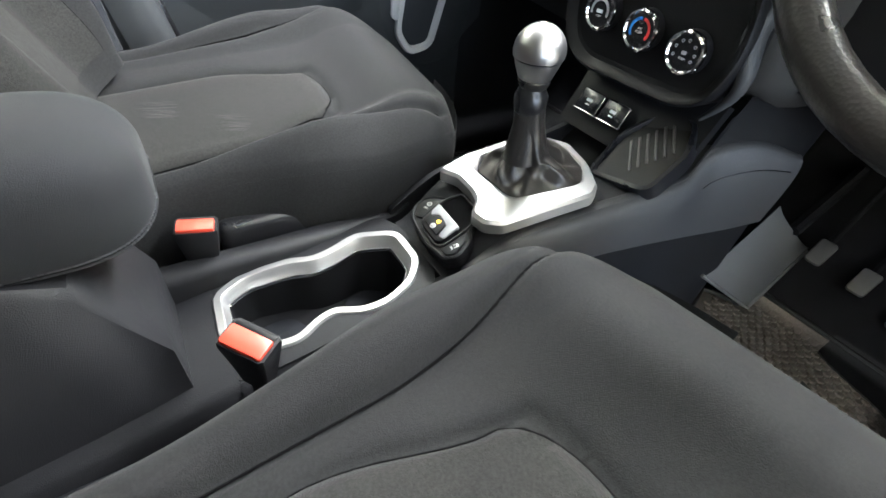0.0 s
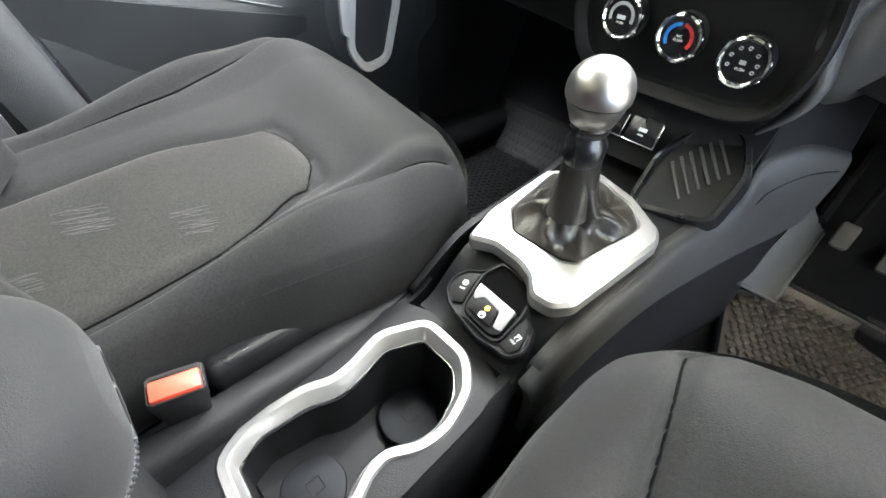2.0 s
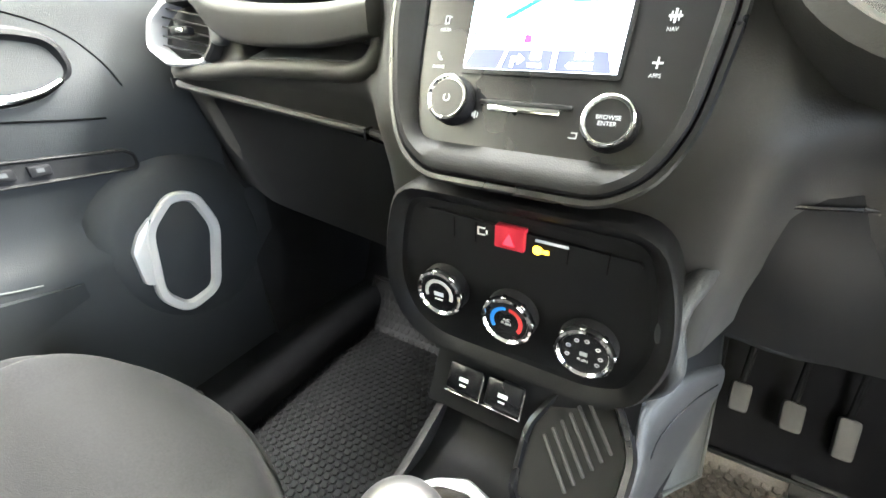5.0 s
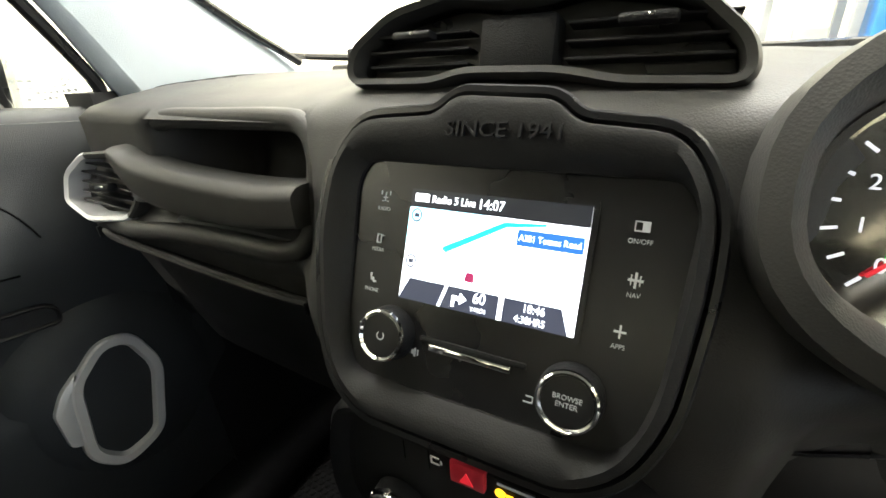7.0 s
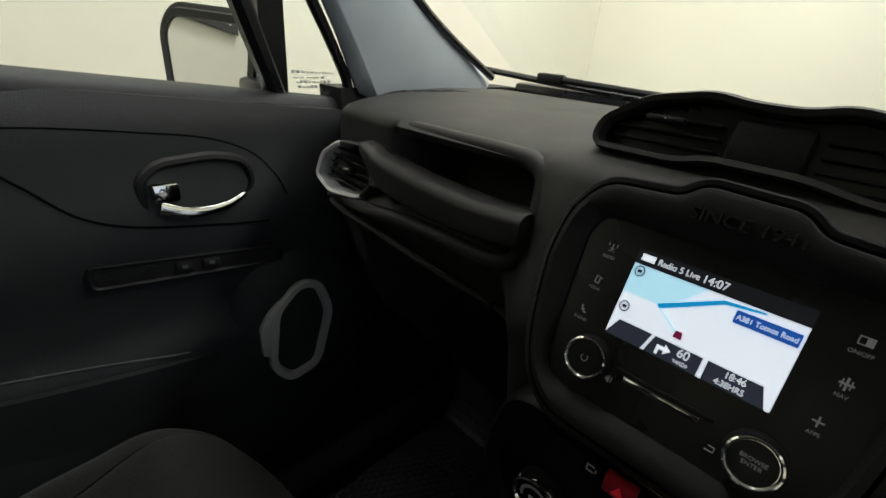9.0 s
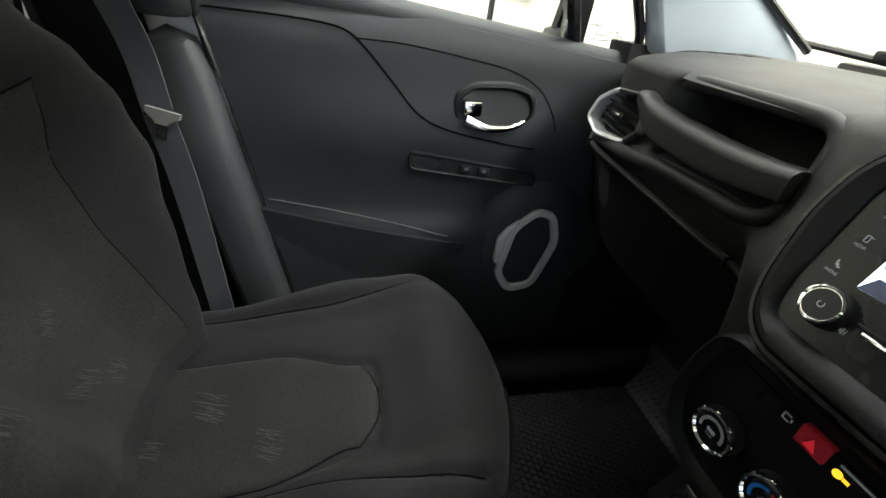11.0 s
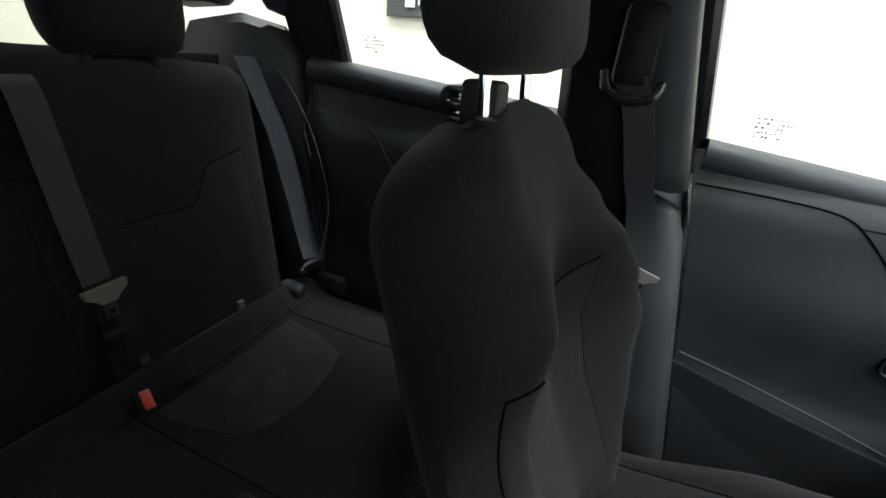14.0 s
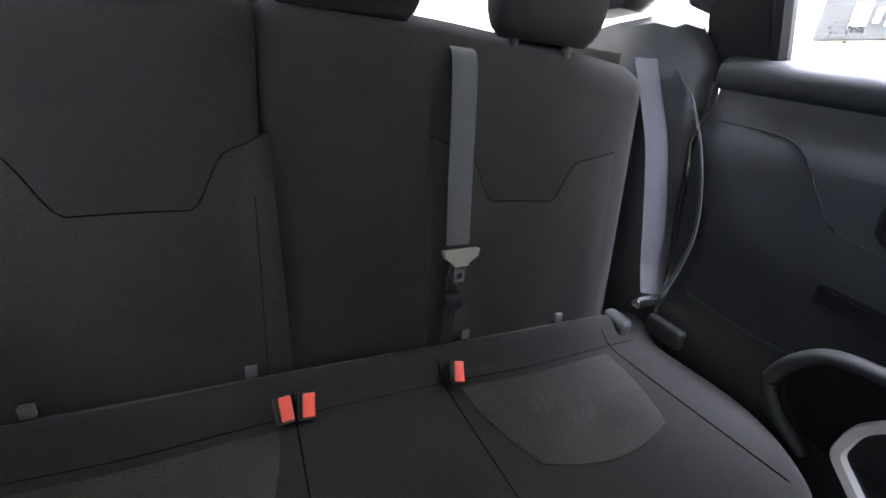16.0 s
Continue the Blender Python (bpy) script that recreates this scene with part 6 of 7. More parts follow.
def console():
    t = thing("centre_console", "black plastic centre console with silver cup holder ring", "centre console", (0.01, 0.0, 0.02))
    rings = []
    cup = rounded([Vector(p) for p in CUP], 0.012, 3)
    for y in [-0.66, -0.58, -0.50, -0.42, -0.36, -0.33]:
        z = console_top(y)
        rings.append([Vector((x, y, zz)) for x, zz in ((-0.105, 0.02), (-0.10, z - 0.05), (-0.09, z - 0.008), (-0.08, z), (0.08, z), (0.09, z - 0.008), (0.10, z - 0.05), (0.11, 0.02))])
    part("rear_body", loft(rings), PLASTIC, t, "black console body")
    # walls beside the cup wells, and the body under the lever
    rings = []
    for i in range(25):
        y = -0.33 + 0.30 * i / 24
        z = console_top(y)
        rings.append([Vector((x, y, zz)) for x, zz in ((-0.105, 0.02), (-0.10, z - 0.05), (-0.092, z - 0.01), (-0.084, z - 0.002), (-0.074, z - 0.004), (-0.074, 0.10), (0.072, 0.10), (0.072, z - 0.004), (0.084, z - 0.002), (0.094, z - 0.01), (0.104, z - 0.05), (0.115, 0.02))])
    part("cup_wall", loft(rings), PLASTIC, t, "black cup holder walls")
    rings = []
    for i in range(22):
        y = -0.06 + 0.262 * i / 21
        z = console_top(y) - 0.004
        k = smooth(0.0, 0.24, y)
        rings.append([Vector((x, y, zz)) for x, zz in ((-0.100, 0.02), (-0.088, z - 0.09), (-0.077, z - 0.040), (-0.064, z - 0.004), (0.0, z + 0.001), (0.088 + 0.004 * k, z), (0.100 + 0.008 * k, z - 0.012), (0.104 + 0.008 * k, z - 0.07), (0.106 + 0.008 * k, 0.02))])
    part("front_body", loft(rings), PLASTIC, t, "black console body")
    # forward flanks up to the dashboard: a smooth skin between an upper and a lower line
    hi = spline([(0.104, -0.06, 0.290), (0.110, 0.02, 0.336), (0.114, 0.10, 0.347), (0.119, 0.18, 0.352), (0.129, 0.255, 0.360), (0.142, 0.330, 0.376), (0.140, 0.375, 0.415), (0.170, 0.435, 0.432), (0.212, 0.50, 0.416)], 6)
    lo = spline([(0.116, -0.06, 0.205), (0.119, 0.02, 0.240), (0.126, 0.10, 0.262), (0.135, 0.18, 0.268), (0.149, 0.255, 0.270), (0.165, 0.330, 0.271), (0.180, 0.39, 0.273), (0.198, 0.45, 0.278), (0.216, 0.51, 0.287)], 6)
    nf = len(hi) - 1

    def flank(u, v, d=0.0):
        i = min(nf - 1, int(u * nf))
        f = u * nf - i
        a, b = hi[i].lerp(hi[i + 1], f), lo[i].lerp(lo[i + 1], f)
        p = a.lerp(b, v)
        return p + Vector((0.008 * math.sin(math.pi * v ** 0.55) + d, 0, 0.004 * math.sin(math.pi * v)))
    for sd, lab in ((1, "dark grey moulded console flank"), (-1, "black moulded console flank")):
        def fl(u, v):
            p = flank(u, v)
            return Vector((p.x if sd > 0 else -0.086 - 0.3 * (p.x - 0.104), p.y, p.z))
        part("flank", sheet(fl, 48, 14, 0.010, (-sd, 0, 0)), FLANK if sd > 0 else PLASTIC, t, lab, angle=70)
        part("flank_foot", sheet(lambda u, v: fl(u, 1.0) + Vector((-sd * 0.012, 0.0, 0.006 - (flank(u, 1).z - 0.005) * v)), 24, 4, 0.006, (-sd, 0, 0)), CARPET, t, "dark carpeted tunnel side")
        lip = [fl(0.62 + 0.38 * i / 24, 0.0) for i in range(25)]
        part("flank_gusset", sheet(lambda u, v: lip[min(24, int(round(u * 24)))] + Vector((-sd * 0.012 * v, 0.075 * v, 0.085 * v - 0.004)), 24, 4, 0.006, (0, 1, 0)), PANEL, t, "black panel between flank and dashboard")
    part("right_deck", sheet(lambda u, v: Vector((0.045 + (0.066 + 0.018 * v) * u, 0.19 + 0.10 * v, 0.3545 - 0.006 * (1 - v) + 0.006 * u * v)), 6, 6, 0.008, (0, 0, -1)), PLASTIC, t, "black deck beside the pocket")
    part("shoulder", loft([[Vector((p.x + dx, p.y, p.z + dz)) for dx, dz in ((0.0010, -0.004), (0.0002, 0.0004), (-0.003, 0.0014), (-0.008, 0.0012), (-0.015, -0.001), (-0.016, -0.012), (-0.004, -0.012))] for p in [flank(0.04 + 0.72 * i / 40, 0.0) for i in range(41)]]), FLANK, t, "rounded console shoulder", angle=60)
    part("flank_seam", tube([flank(0.70 + 0.27 * i / 16, 0.34 - 0.10 * (i / 16) ** 2, 0.0) for i in range(17)], 0.0010, 6), GLOSS, t, "dark seam on the flank")

    def lay(pts, d=0.0):
        return [Vector((p.x, p.y, console_top(min(-0.062, p.y)) + d)) for p in pts]
    lv = [(0.0095, -0.008), (0.0095, 0.0005), (0.0075, 0.0035), (-0.0010, 0.0030), (-0.0025, 0.0015), (-0.0085, -0.0150), (-0.0092, -0.0165)]
    part("cup_ring", loft([lay(grown(cup, g), d) for g, d in lv], caps=False), SILVER, t, "silver painted cup holder ring", angle=28)
    part("cup_ring_edge", loft([lay(grown(cup, g), d) for g, d in ((-0.0083, -0.0155), (-0.0088, -0.0148), (-0.0100, -0.0152), (-0.0100, -0.020))], caps=False), CHROME, t, "bright inner edge of the ring")
    part("well_wall", loft([lay(grown(cup, g), d) for g, d in ((-0.0095, -0.017), (-0.011, -0.05), (-0.013, -0.085), (-0.014, -0.12))], caps=False), PANEL, t, "black cup well")
    # the console's own top round the ring
    cc = Vector((0.0, -0.203))

    def to_edge(p):
        q = p - cc
        k = ((abs(q.x) / 0.089) ** 6 + (abs(q.y) / 0.142) ** 6) ** (1 / 6)
        return cc + q / max(k, 1e-6)
    part("top_plate", loft([lay([to_edge(p) for p in cup], -0.010), lay([to_edge(p) for p in cup], -0.0015), lay([to_edge(p).lerp(p, 0.5) for p in cup], 0.0), lay(grown(cup, 0.007), 0.0), lay(grown(cup, 0.007), -0.012)], caps=False), PLASTIC, t, "dark grained console top", angle=30)
    part("well_floor", box((-0.07, -0.31, 0.165), (0.07, -0.07, 0.172), 0), PANEL, t, "black well floor", smooth=False)
    for cx, cy in ((-0.004, -0.265), (0.006, -0.138)):
        zf = 0.176 if cy < -0.2 else 0.186
        part("cup_mat", plate([Vector((cx + 0.038 * math.cos(a) * (1 + 0.07 * math.cos(3 * a)), cy + 0.036 * math.sin(a))) for a in [2 * math.pi * k / 30 for k in range(30)]], 0.012, Matrix.Translation((0, 0, zf)), 0.004), WELLMAT, t, "blue-grey rubber cup mat")
        part("mat_mark", tube([Vector((cx - 0.008 + 0.016 * a, cy - 0.006 + 0.016 * b, zf + 0.0004)) for a, b in ((0, 0), (1, 0), (1, 1), (0, 1), (0, 0))], 0.0005, 5), PANEL, t)
    return t


console()


def brake_switch():
    t = thing("parking_brake_switch", "silver-tipped parking brake switch between black buttons", "switch panel", (0.01, -0.015, 0.325))
    m = Matrix.Translation((0.018, -0.020, 0.328)) @ pose(0, 0, 0, 22, 0, 0)
    o = rounded([(-0.020, 0.041), (0.022, 0.039), (0.036, 0.022), (0.040, 0.008), (0.057, -0.002), (0.066, -0.028), (0.056, -0.043), (0.041, -0.043), (0.020, -0.047), (-0.012, -0.042), (-0.034, -0.038), (-0.051, -0.025), (-0.054, -0.009), (-0.046, 0.007), (-0.029, 0.017)], 0.007, 4)
    part("panel", ring([(grown(o, 0.003), -0.02), (grown(o, 0.003), 0.0015), (grown(o, 0.001), 0.0035), (o, 0.0025), (grown(o, -0.001), 0.001)], m), PLASTIC, t, "black panel rim")
    part("panel_face", plate(grown(o, -0.0005), 0.006, m @ Matrix.Translation((0, 0, 0.0005))), PLASTIC, t, "black panel face")
    w = rounded([(-0.026, 0.002), (0.038, -0.001), (0.033, 0.020), (0.020, 0.035), (-0.017, 0.037), (-0.026, 0.018)], 0.006)
    # flat near-black plate; the finger well's shade is in its colour
    part("well", plate(w, 0.002, m @ Matrix.Translation((0, 0, 0.0018))), SEAM, t, "near-black plate for the shaded finger well")
    c = rounded([(-0.028, 0.018), (-0.018, 0.039), (0.021, 0.037), (0.036, 0.020), (0.040, 0.002), (0.040, -0.034), (0.030, -0.041), (-0.010, -0.038), (-0.018, -0.032), (-0.026, 0.0)], 0.006)
    part("well_rim", ring([(grown(c, 0.0012), 0.0), (grown(c, 0.001), 0.0050), (grown(c, -0.001), 0.0052), (grown(c, -0.0022), 0.001)], m), PLASTIC, t, "raised black rim")
    lv = rounded([(-0.021, 0.001), (0.036, -0.002), (0.037, -0.031), (0.029, -0.038), (-0.009, -0.036), (-0.016, -0.029)], 0.005)
    part("lever", plate(lv, 0.009, m @ Matrix.Translation((0, 0, 0.009)), 0.002), PANEL, t, "black pull switch")
    part("silver_tip", plate(rounded([(-0.020, 0.002), (0.035, -0.001), (0.036, -0.028), (0.026, -0.030), (0.020, -0.012), (-0.004, -0.009), (-0.012, -0.018), (-0.018, -0.012)], 0.003), 0.006, m @ Matrix.Translation((0, 0, 0.0125)) @ pose(0, 0, 0, 4, 0, 0), 0.0015), TIPGREY, t, "silver switch tip")
    part("tip_shield", plate(rounded([(-0.011, -0.030), (0.024, -0.032), (0.020, -0.014), (0.014, -0.010), (-0.002, -0.008), (-0.008, -0.015)], 0.003), 0.004, m @ Matrix.Translation((0, 0, 0.0118)), 0.001), PANEL, t, "black shield")
    part("warning_lamp", lathe([(0.0, 0.0012), (0.0026, 0.001), (0.003, 0.0)], 14, m @ Matrix.Translation((0.008, -0.017, 0.0120))), AMBER, t, "amber lamp")
    part("brake_icon", moved(tube([Vector((0.008 + 0.0036 * math.cos(a), -0.0265 + 0.0036 * math.sin(a), 0.0122)) for a in [k * math.pi / 8 for k in range(17)]], 0.0006, 5), m), WHITE, t)
    words("P", 0.0045, m @ Matrix.Translation((0.008, -0.0265, 0.0121)), WHITE, t, "legend", 0.0001)
    for name, pts, x, y, turn in (("engine_stop_button", [(-0.048, -0.023), (-0.051, -0.009), (-0.044, 0.004), (-0.030, 0.013), (-0.029, -0.002), (-0.023, -0.028), (-0.034, -0.034)], -0.037, -0.010, 14), ("stability_button", [(0.044, -0.002), (0.042, -0.038), (0.055, -0.039), (0.062, -0.028), (0.054, -0.005)], 0.052, -0.022, -12)):
        part("button", plate(rounded([Vector(p) for p in pts], 0.003, 3), 0.003, m @ Matrix.Translation((0, 0, 0.0035)), 0.0008), PANEL, t, "matt black button")
        q = m @ Matrix.Translation((x, y, 0.0037)) @ pose(0, 0, 0, 0, 0, turn)
        if turn > 0:
            part("button_icon", moved(tube([Vector((0.0034 * math.cos(a), 0.0035 + 0.0034 * math.sin(a), 0.0)) for a in [k * math.pi / 6 for k in range(13)]], 0.0005, 5), q), WHITE, t)
            words("A", 0.0045, q @ Matrix.Translation((0, 0.0035, 0.0)), WHITE, t, "legend", 0.0001)
        else:
            part("button_icon", moved(box((-0.0028, 0.0030, 0.0), (0.0030, 0.0058, 0.0003), 0), q), WHITE, t, smooth=False)
            for k in (-1, 1):
                part("button_icon", moved(tube([Vector((k * 0.002 + 0.0007 * math.sin(2.0 * i), 0.0026 - 0.0010 * i, 0.0002)) for i in range(5)], 0.0004, 5), q), WHITE, t)
        words("OFF", 0.0042, q @ Matrix.Translation((0, -0.0048, 0.0)), WHITE, t, "legend", 0.0001)


brake_switch()


def gear_lever():
    t = thing("gear_lever", "gear lever with a satin ball knob and leather gaiter", "gear lever", (0.02, 0.1, 0.355))
    m = Matrix.Translation((0.0, 0.0, 0.358)) @ pose(0, 0, 0, 5.7, 0, 0)
    o = rounded([(-0.050, 0.008), (-0.022, 0.022), (0.018, 0.020), (0.040, 0.012), (0.058, -0.008), (0.080, -0.006), (0.094, 0.012), (0.109, 0.155), (0.098, 0.175), (0.050, 0.205), (-0.005, 0.220), (-0.035, 0.205), (-0.064, 0.175), (-0.063, 0.06)], 0.006, 3)
    inner_raw = rounded([(-0.020, 0.050), (0.050, 0.052), (0.070, 0.067), (0.083, 0.159), (0.068, 0.187), (0.010, 0.207), (-0.028, 0.200), (-0.054, 0.178), (-0.052, 0.085)], 0.006, 3)
    c = Vector((0.015, 0.125))

    def cast(d, poly):
        best = 0
        for k in range(len(poly)):
            a, b = poly[k - 1] - c, poly[k] - c
            den = d.x * (b.y - a.y) - d.y * (b.x - a.x)
            if abs(den) > 1e-9:
                s_, q = (a.x * (b.y - a.y) - a.y * (b.x - a.x)) / den, (a.x * d.y - a.y * d.x) / den
                if s_ > best and -1e-6 <= q <= 1 + 1e-6:
                    best = s_
        return c + d * best
    inner = [cast((p - c).normalized(), inner_raw) for p in o]
    part("bezel", ring([(grown(o, 0.004), -0.014), (grown(o, 0.0035), 0.0005), (grown(o, -0.0005), 0.0052), ([a.lerp(b, 0.12) for a, b in zip(inner, o)], 0.0055), (inner, 0.0025), (inner, -0.004)], m), SILVER, t, "silver painted lever bezel", angle=15)
    # gaiter with folds
    rings = []
    for j in range(22):
        q = j / 21
        h = 0.002 + 0.107 * q ** 1.9
        cx, cy = 0.015 + 0.008 * q, 0.128 - 0.032 * q
        row = []
        for k in range(72):
            a = 2 * math.pi * k / 72
            d = Vector((math.cos(a), math.sin(a)))
            r0 = (cast(d, inner_raw) - c).length
            sq = math.sin(math.pi * min(1.0, q * 1.15)) ** 1.2
            fold = 1 + sq * (0.20 * math.sin(4 * a + 3.2 * q) + 0.13 * math.sin(7 * a - 6 * q + 1.0) + 0.05 * math.sin(13 * a + 9 * q))
            r = (r0 * (1 - q) ** 1.9 + 0.0200 * (1 - (1 - q) ** 1.9)) * fold
            row.append(Vector((cx + d.x * r, cy + d.y * r, h + 0.016 * math.sin(math.pi * min(1, q * 1.7)) * (0.55 + 0.45 * math.sin(3 * a + 1.5) + 0.3 * math.sin(8 * a + 7 * q)))))
        rings.append(row)
    part("gaiter", moved(loft(rings, caps=False), m), LEATHER, t, "creased black leather gaiter", sub=1, angle=80)
    top = Vector((0.024, 0.078, 0.543))
    base = Vector((0.022, 0.088, 0.42))
    axis = (top - base).normalized()
    q = Matrix.Translation(base) @ axis.to_track_quat("Z", "Y").to_matrix().to_4x4()
    L = (top - base).length
    part("gaiter_neck", lathe([(0.024, -0.02), (0.020, 0.01), (0.0175, 0.03), (0.0175, L - 0.055)], 24, q), LEATHER, t, "leather lever sleeve")
    part("lever_collar", lathe([(0.0185, L - 0.072), (0.021, L - 0.066), (0.0215, L - 0.05), (0.0185, L - 0.045), (0.0165, L - 0.04), (0.019, L - 0.036), (0.0205, L - 0.030), (0.018, L - 0.026)], 28, q), GLOSS, t, "black lift collar")
    part("ball_cup", lathe([(0.017, L - 0.030), (0.021, L - 0.027), (0.0268, L - 0.012), (0.0282, L - 0.006), (0.0275, L - 0.0055)], 40, q), ALU, t, "satin metal lower cup")
    part("ball_groove", lathe([(0.0270, L - 0.0058), (0.0268, L - 0.004), (0.0270, L - 0.0035)], 40, q), GLOSS, t, "dark groove")
    prof = [(0.031 * math.cos(radians(a)), L + 0.003 + 0.030 * math.sin(radians(a))) for a in range(-12, 91, 6)]
    part("ball_knob", lathe([(max(r, 0.0002), z) for r, z in prof], 48, q), ALU, t, "satin silver ball knob", angle=80)
    part("pattern_lines", moved(tube([Vector((0.006 * math.cos(a), 0.006 * math.sin(a), L + 0.0325)) for a in [k * math.pi / 8 for k in range(17)]], 0.0004, 5), q), GLOSS, t)


gear_lever()


def armrest():
    t = thing("armrest", "dark grey fabric centre armrest with stitched front edge", "armrest", (0.01, -0.5, 0.28))

    def ring_at(y, g=0.0):
        e = math.sqrt(max(0.0, 1 - max(0.0, (y + 0.425) / 0.086) ** 2.8))
        w, zc = 0.080 * (0.35 + 0.65 * e) + g, 0.466
        zt = 0.060 * (0.22 + 0.78 * e) + g
        return [Vector((-0.020 + w * math.copysign(abs(math.cos(a)) ** 0.55, math.cos(a)), y, zc + zt * math.copysign(abs(math.sin(a)) ** 0.62, math.sin(a)))) for a in [2 * math.pi * k / 40 for k in range(40)]]
    ys = [-0.82, -0.75, -0.65, -0.55, -0.48, -0.44] + [-0.425 + 0.085 * math.sin(math.pi / 2 * i / 16) for i in range(17)]
    part("pad", loft([ring_at(y) for y in ys]), material("grey_armrest_fabric", (0.015, 0.0155, 0.0165), 0.92, bump=0.35, scale=1100, vary=0.15, spec=0.15, sheen=0.08), t, "dark grey padded fabric", angle=75)
    # two rows of stitches round the lower front edge
    def band(k, g):
        n = len(ys)
        right = [ring_at(y, g)[40 - k] for y in ys[2:]]
        left = [ring_at(y, g)[20 + k] for y in ys[2:]]
        return spline(right + left[::-1], 4)
    for k in (3, 4):
        b = bmesh.new()
        pts = band(k, -0.0002)
        for a, c2 in zip(pts[::2], pts[1::2]):
            q = a + (c2 - a).normalized() * min(0.004, (c2 - a).length)
            box((min(a.x, q.x) - 0.0007, min(a.y, q.y) - 0.0007, min(a.z, q.z) - 0.0007), (max(a.x, q.x) + 0.0007, max(a.y, q.y) + 0.0007, max(a.z, q.z) + 0.0007), 0, bm=b)
        tagged(part("stitching", b, STITCH, t, "row of grey stitches", smooth=False), kind="stuff")
    part("seam", tube([p.lerp(q, 0.5) for p, q in zip(band(3, 0.0), band(4, 0.0))], 0.0010, 6), PANEL, t, "dark seam between the stitches")
    part("box", loft([[Vector((-0.012 + w * x, y, z)) for x, z in ((-1, 0.02), (-1, zt), (-0.9, zt + 0.012), (0.9, zt + 0.012), (1, zt), (1, 0.02))] for y, w, zt in ((-0.82, 0.078, 0.42), (-0.47, 0.078, 0.42), (-0.42, 0.076, 0.40), (-0.375, 0.072, 0.30))]), PLASTIC, t, "black armrest box")


armrest()


# ---- driver's corner ----
def steering_wheel():
    t = thing("steering_wheel", "black leather steering wheel with a stitched rim", "steering wheel", (0.40, 0.2, 0.8))
    m = facing(0.400, 0.13, 0.762, 25)
    rim = [Vector((0.19 * math.cos(a), 0.19 * math.sin(a), 0)) for a in [2 * math.pi * k / 64 for k in range(65)]]
    part("rim", moved(tube(rim, 0.016, 12), m), LEATHER, t, "black leather rim")
    part("hub", moved(box((-0.075, -0.07, -0.05), (0.075, 0.055, -0.01), 0.025, 4), m), PLASTIC, t, "black hub")
    for a, b in (((-0.07, 0.0), (-0.18, 0.005)), ((0.07, 0.0), (0.18, 0.005)), ((0.0, -0.06), (0.0, -0.18))):
        part("spoke", moved(tube([Vector((*a, -0.03)), Vector(((a[0] + b[0]) / 2, (a[1] + b[1]) / 2, -0.02)), Vector((*b, 0))], [0.026, 0.02, 0.016], 10, 0.6, (0, 0, 1)), m), PLASTIC, t, "black spoke")
    part("column", lathe([(0.05, -0.02), (0.06, -0.06), (0.065, -0.17), (0.07, -0.26)], 24, m @ Matrix.Translation((0, -0.01, -0.03))), PLASTIC, t, "black column shroud")


steering_wheel()


def cluster():
    t = thing("instrument_cluster", "hooded instrument cluster with lit dials", "instrument cluster", (0.40, 0.43, 0.86))
    m = facing(0.352, 0.350, 0.855, 22)
    o = [Vector((0.195 * math.copysign(abs(math.cos(a)) ** 0.75, math.cos(a)), 0.01 + 0.085 * math.copysign(abs(math.sin(a)) ** 0.8, math.sin(a)))) for a in [2 * math.pi * k / 56 for k in range(56)]]
    part("hood", ring([(grown(o, 0.024), -0.14), (grown(o, 0.024), 0.0), (grown(o, 0.020), 0.018), (grown(o, 0.008), 0.022), (o, 0.012), (grown(o, -0.006), -0.02)], m), SOFT, t, "soft black hood")
    part("face", plate(grown(o, -0.003), 0.01, m @ Matrix.Translation((0, 0, -0.018))), GLOSS, t, "black dial face")
    tick = glowing("dial_print", (0.8, 0.8, 0.85), 0.6)
    for cx in (-0.130, 0.130):
        q = m @ Matrix.Translation((cx, 0.006, -0.0165))
        part("dial_ring", lathe([(0.062, 0.0), (0.064, 0.006), (0.060, 0.008), (0.058, 0.0)], 40, q), CHROME, t, "chrome dial ring")
        for k in range(17):
            a = radians(225 - 270 * k / 16)
            part("tick", moved(box((0.046, -0.0008, 0), (0.053, 0.0008, 0.0006), 0), q @ pose(0, 0, 0, 0, 0, math.degrees(a))), tick, t, smooth=False)
        for k in range(9):
            a = radians(225 - 270 * k / 8)
            words(str(k if cx < 0 else k * 20), 0.011, q @ Matrix.Translation((0.037 * math.cos(a), 0.037 * math.sin(a), 0.0004)), tick, t, "dial_number", 0.0001)
        part("needle", moved(box((-0.004, -0.001, 0.002), (0.045, 0.001, 0.004), 0.0005, 1), q @ pose(0, 0, 0, 0, 0, 225)), REDGLOW, t, "red needle")
    for x, y, c in ((-0.155, -0.02, (0.05, 0.8, 0.15)), (-0.15, -0.04, (0.9, 0.25, 0.05)), (-0.152, 0.02, (0.9, 0.05, 0.05))):
        part("tell_tale", moved(box((x, y, -0.018), (x + 0.008, y + 0.006, -0.0165), 0), m), glowing("tell_tale_lamp", c, 0.7), t, smooth=False)


cluster()


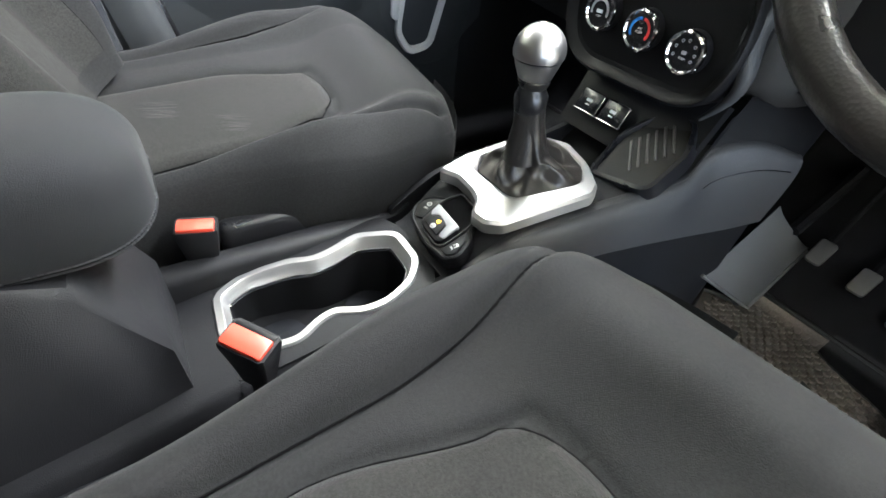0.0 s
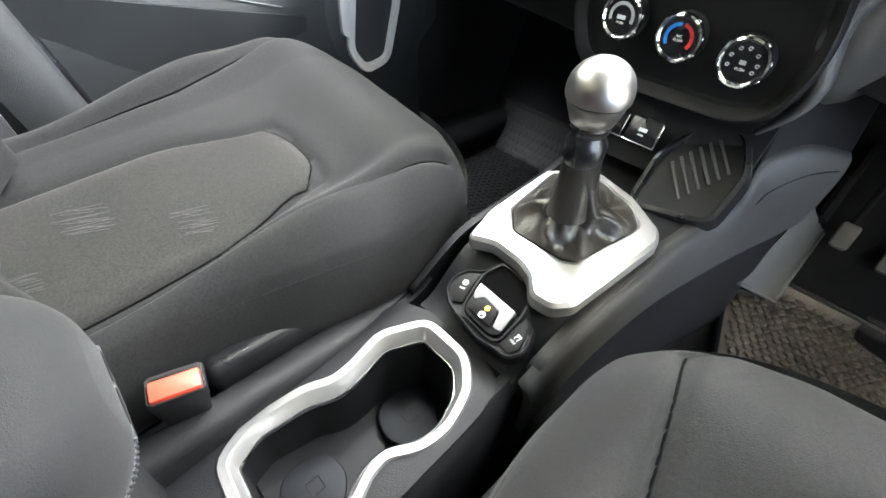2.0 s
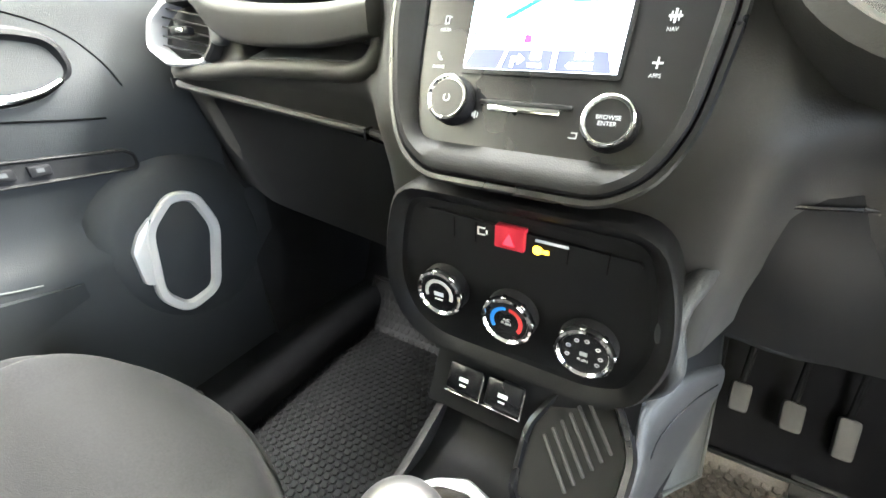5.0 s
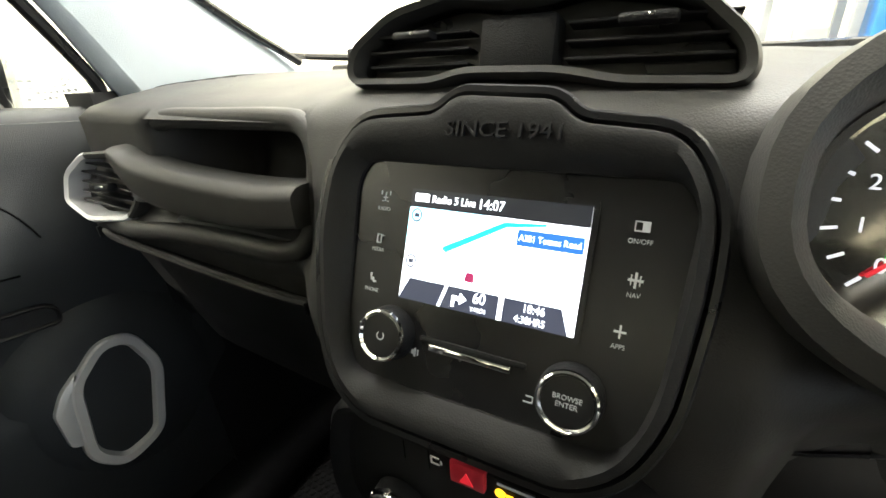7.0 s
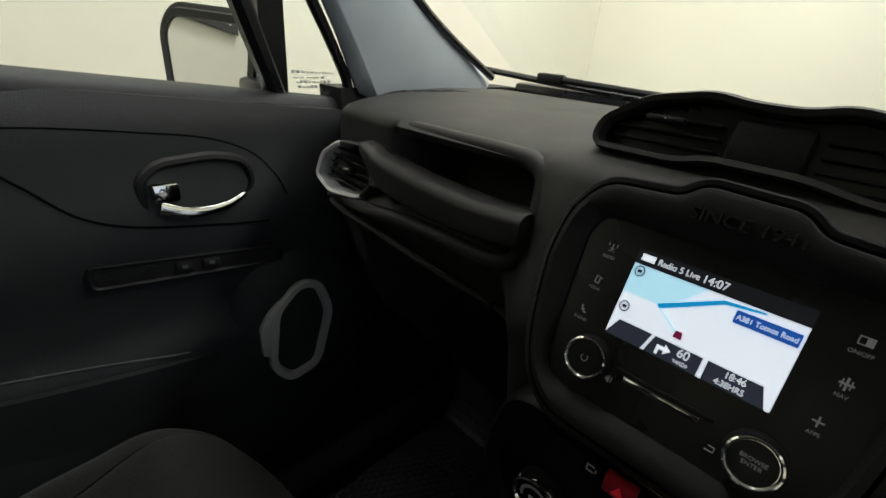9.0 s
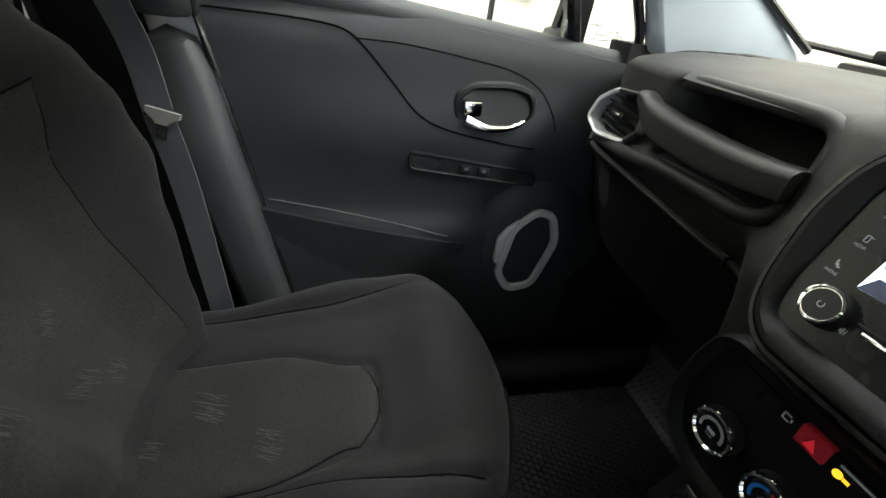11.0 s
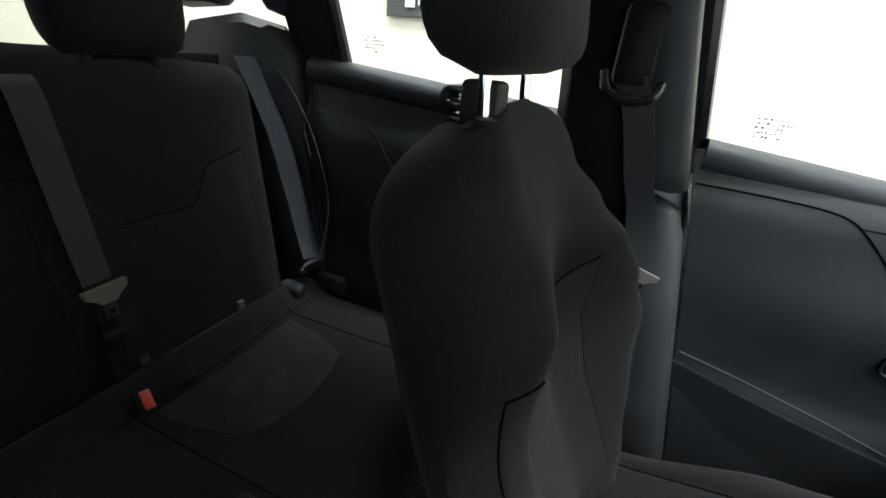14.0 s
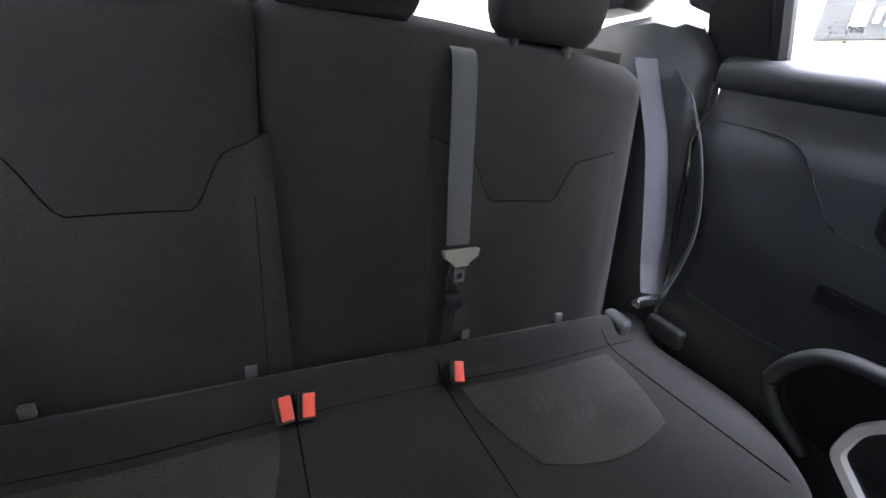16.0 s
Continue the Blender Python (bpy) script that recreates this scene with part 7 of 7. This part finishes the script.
def knee_panel():
    t = thing("knee_panel", "black knee panel under the steering column", "panel", (0.43, 0.40, 0.52))

    def at(u, v, dy=0.0):
        return Vector((0.178 + 0.482 * u, 0.375 + 0.05 * v + 0.03 * smooth(0.0, 0.25, u) + 0.02 * math.sin(3 * u) + dy - 0.012 * math.sin(math.pi * v), 0.690 - 0.205 * v + 0.03 * (1 - smooth(0.0, 0.2, u)) * v))
    part("panel", sheet(at, 12, 10, 0.02, (0, 1, 0)), PANEL, t, "black panel")
    part("lower_lip", tube([at(i / 16, 1.0, 0.006) for i in range(17)], 0.006, 8), PANEL, t, "rounded lower lip")
    part("upper_seam", tube([at(i / 16, 0.06, -0.001) for i in range(17)], 0.0022, 6), GLOSS, t, "dark seam")


knee_panel()


def pedal(name, x, y, z, w, h, lean, label, mat):
    t = thing(name, label, "pedal", (x, y, z), group="pedals")
    m = facing(x, y, z, lean)
    part("pad", plate(rounded([(-w, -h), (w, -h), (w * 1.05, h), (-w * 1.05, h)], 0.008), 0.012, m, 0.003), mat, t, "worn rubber pad")
    part("arm", tube([Vector((x, y + 0.022, z + 0.004)), Vector((x, y + 0.05, z + 0.10)), Vector((x, y + 0.09, z + 0.28))], 0.006, 8), CARPET, t, "black pedal arm")


PEDAL = material("worn_grey_rubber", (0.05, 0.05, 0.049), 0.6, bump=0.4, scale=300, vary=0.2)
pedal("clutch_pedal", 0.290, 0.712, 0.196, 0.015, 0.026, 40, "worn grey rubber clutch pedal", PEDAL)
pedal("brake_pedal", 0.373, 0.724, 0.180, 0.016, 0.026, 40, "worn grey rubber brake pedal", PEDAL)
pedal("accelerator_pedal", 0.455, 0.735, 0.160, 0.015, 0.036, 32, "worn grey rubber accelerator pedal", PEDAL)


# ---- floor mats ----
def floor_z(y):
    return 0.022 + 0.75 * max(0.0, (y - 0.68) / 0.36) ** 1.25 if y > 0.68 else 0.022


def mat_thing(left, x1, y0, y1, label, relief, mat):
    t = thing("floor_mat", label, "floor mat", ((left(y0) + x1) / 2, (y0 + y1) / 2, 0.02), group="floor mats")

    def fz(y):
        return floor_z(y) + 0.010

    def at(u, v):
        y = y0 + (y1 - y0) * v
        return Vector((left(y) + (x1 - left(y)) * u, y, fz(y)))
    part("sheet", sheet(at, 10, 48, 0.008, (0, 0, -1)), mat, t, "dusty black rubber sheet")
    edge = [at(i / 16, 0) for i in range(16)] + [at(1, i / 30) for i in range(30)] + [at(1 - i / 16, 1) for i in range(16)] + [at(0, 1 - i / 48) for i in range(49)]
    part("rim", tube([p + Vector((0, 0, 0.003)) for p in edge], 0.006, 6), MATRUB, t, "raised rim")
    verts, faces = [], []
    p = 0.0170
    j = 0
    y = y0 + 0.022
    while y < y1 - 0.016:
        x = left(y1) - 0.2 + (p / 2 if j % 2 else 0)
        while x < left(y) + 0.020:
            x += p
        while x < x1 - 0.016:
            b0 = len(verts)
            z = fz(y)
            sl = (fz(y + 0.005) - fz(y - 0.005)) / 0.01
            for r, h in ((0.0078, 0.0), (0.0066, relief), (0.0036, relief * 1.1)):
                for k in range(6):
                    a = math.pi / 3 * (k + 0.5)
                    dy = r * math.sin(a)
                    verts.append((x + r * math.cos(a), y + dy, z + h + sl * dy + 0.0002))
            for q in range(2):
                for k in range(6):
                    faces.append((b0 + q * 6 + k, b0 + q * 6 + (k + 1) % 6, b0 + q * 6 + 6 + (k + 1) % 6, b0 + q * 6 + 6 + k))
            faces.append(tuple(b0 + 12 + k for k in range(6)))
            x += p
        y += p * 0.87
        j += 1
    me = bpy.data.meshes.new("studs")
    me.from_pydata(verts, [], faces)
    me.materials.append(mat)
    for f in me.polygons:
        f.use_smooth = True
    me.set_sharp_from_angle(angle=radians(35))
    tagged(part("studs", me, RUBBER, t, "raised hexagonal studs"), kind="stuff")
    return t


mat_thing(lambda y: 0.180 + 0.27 * max(0.0, 0.61 - y) + 0.070 * smooth(0.612, 0.640, y), 0.66, -0.05, 0.70, "black rubber driver's mat with raised studs under tan dust, paler for doorway light", 0.0045, MATDUST)
mat_thing(lambda y: -0.60, -0.14, -0.02, 0.76, "black rubber passenger mat with raised studs", 0.003, MATRUB)
def heel_pad(u, v):
    x0, y = 0.56 - 0.155 * smooth(0.0, 0.60, v), 0.600 + 0.105 * v
    return Vector((x0 + (0.655 - x0) * u, y, floor_z(y) + 0.018))


solo("heel_pad", sheet(heel_pad, 8, 16, 0.004, (0, 0, -1)), PANEL, "smooth black heel pad on the driver's mat", "heel pad")
FR0, FR1, FR2, FR3 = Vector((0.197, 0.480, 0.150)), Vector((0.214, 0.560, 0.300)), Vector((0.266, 0.640, 0.040)), Vector((0.262, 0.770, 0.155))
FRT = thing("foot_rest", "grey moulded foot rest plate beside the clutch", "foot rest", (0.22, 0.55, 0.10))
part("plate", sheet(lambda u, v: FR0.lerp(FR1, v).lerp(FR2.lerp(FR3, v), u) + Vector((0, 0.012 * (2 * u - 1) ** 4, 0.0)), 10, 8, 0.010, (-0.3, 1, -0.4)), MIDGREY, FRT, "pale grey plastic plate")
part("edge", tube([FR0.lerp(FR2, i / 8) for i in range(9)] + [FR2.lerp(FR3, i / 8) for i in range(1, 9)], 0.004, 8), MIDGREY, FRT, "rounded edge")
part("bracket", tube([FR1.lerp(FR3, 0.5), FR1.lerp(FR3, 0.5) + Vector((0, 0.16, 0.10))], 0.012, 8), CARPET, FRT, "dark mounting")
FX = thing("mat_fixing", "round black mat clip on the floor", "clip", (-0.285, 0.228, 0.03))
part("clip", lathe([(0.0, 0.012), (0.014, 0.011), (0.018, 0.006), (0.024, 0.004), (0.025, 0.0)], 24, Matrix.Translation((-0.285, 0.228, 0.036))), PLASTIC, FX)


# ---- windscreen and wiper ----
WS = solo("windscreen", sheet(lambda u, v: Vector((-0.68 + 0.06 * v + (1.36 - 0.12 * v) * u, 1.0 - 0.88 * v, 0.93 + 0.50 * v)), 6, 6), GLASS, "clear windscreen glass", "window", "structure", smooth=False)
WS.visible_shadow = False
WT = thing("wiper", "black wiper arm resting at the foot of the windscreen", "wiper", (-0.45, 0.9, 0.95))
part("blade", tube(spline([(-0.90, 0.955, 0.958), (-0.70, 0.965, 0.945), (-0.55, 0.97, 0.936), (-0.30, 0.985, 0.926), (0.0, 0.99, 0.920)], 6), 0.008, 8), GLOSS, WT, "black wiper blade")
part("arm", tube(spline([(-0.56, 0.96, 0.948), (-0.40, 0.975, 0.940), (0.05, 0.99, 0.925)], 6), 0.007, 8), PLASTIC, WT, "black wiper arm")
part("joint", box((-0.60, 0.950, 0.937), (-0.53, 0.975, 0.957), 0.005), PLASTIC, WT, "black wiper joint")
solo("cowl", box((-0.70, 1.0, 0.88), (0.70, 1.06, 0.925), 0.01), GLOSS, "black plastic cowl before the windscreen", "cowl")
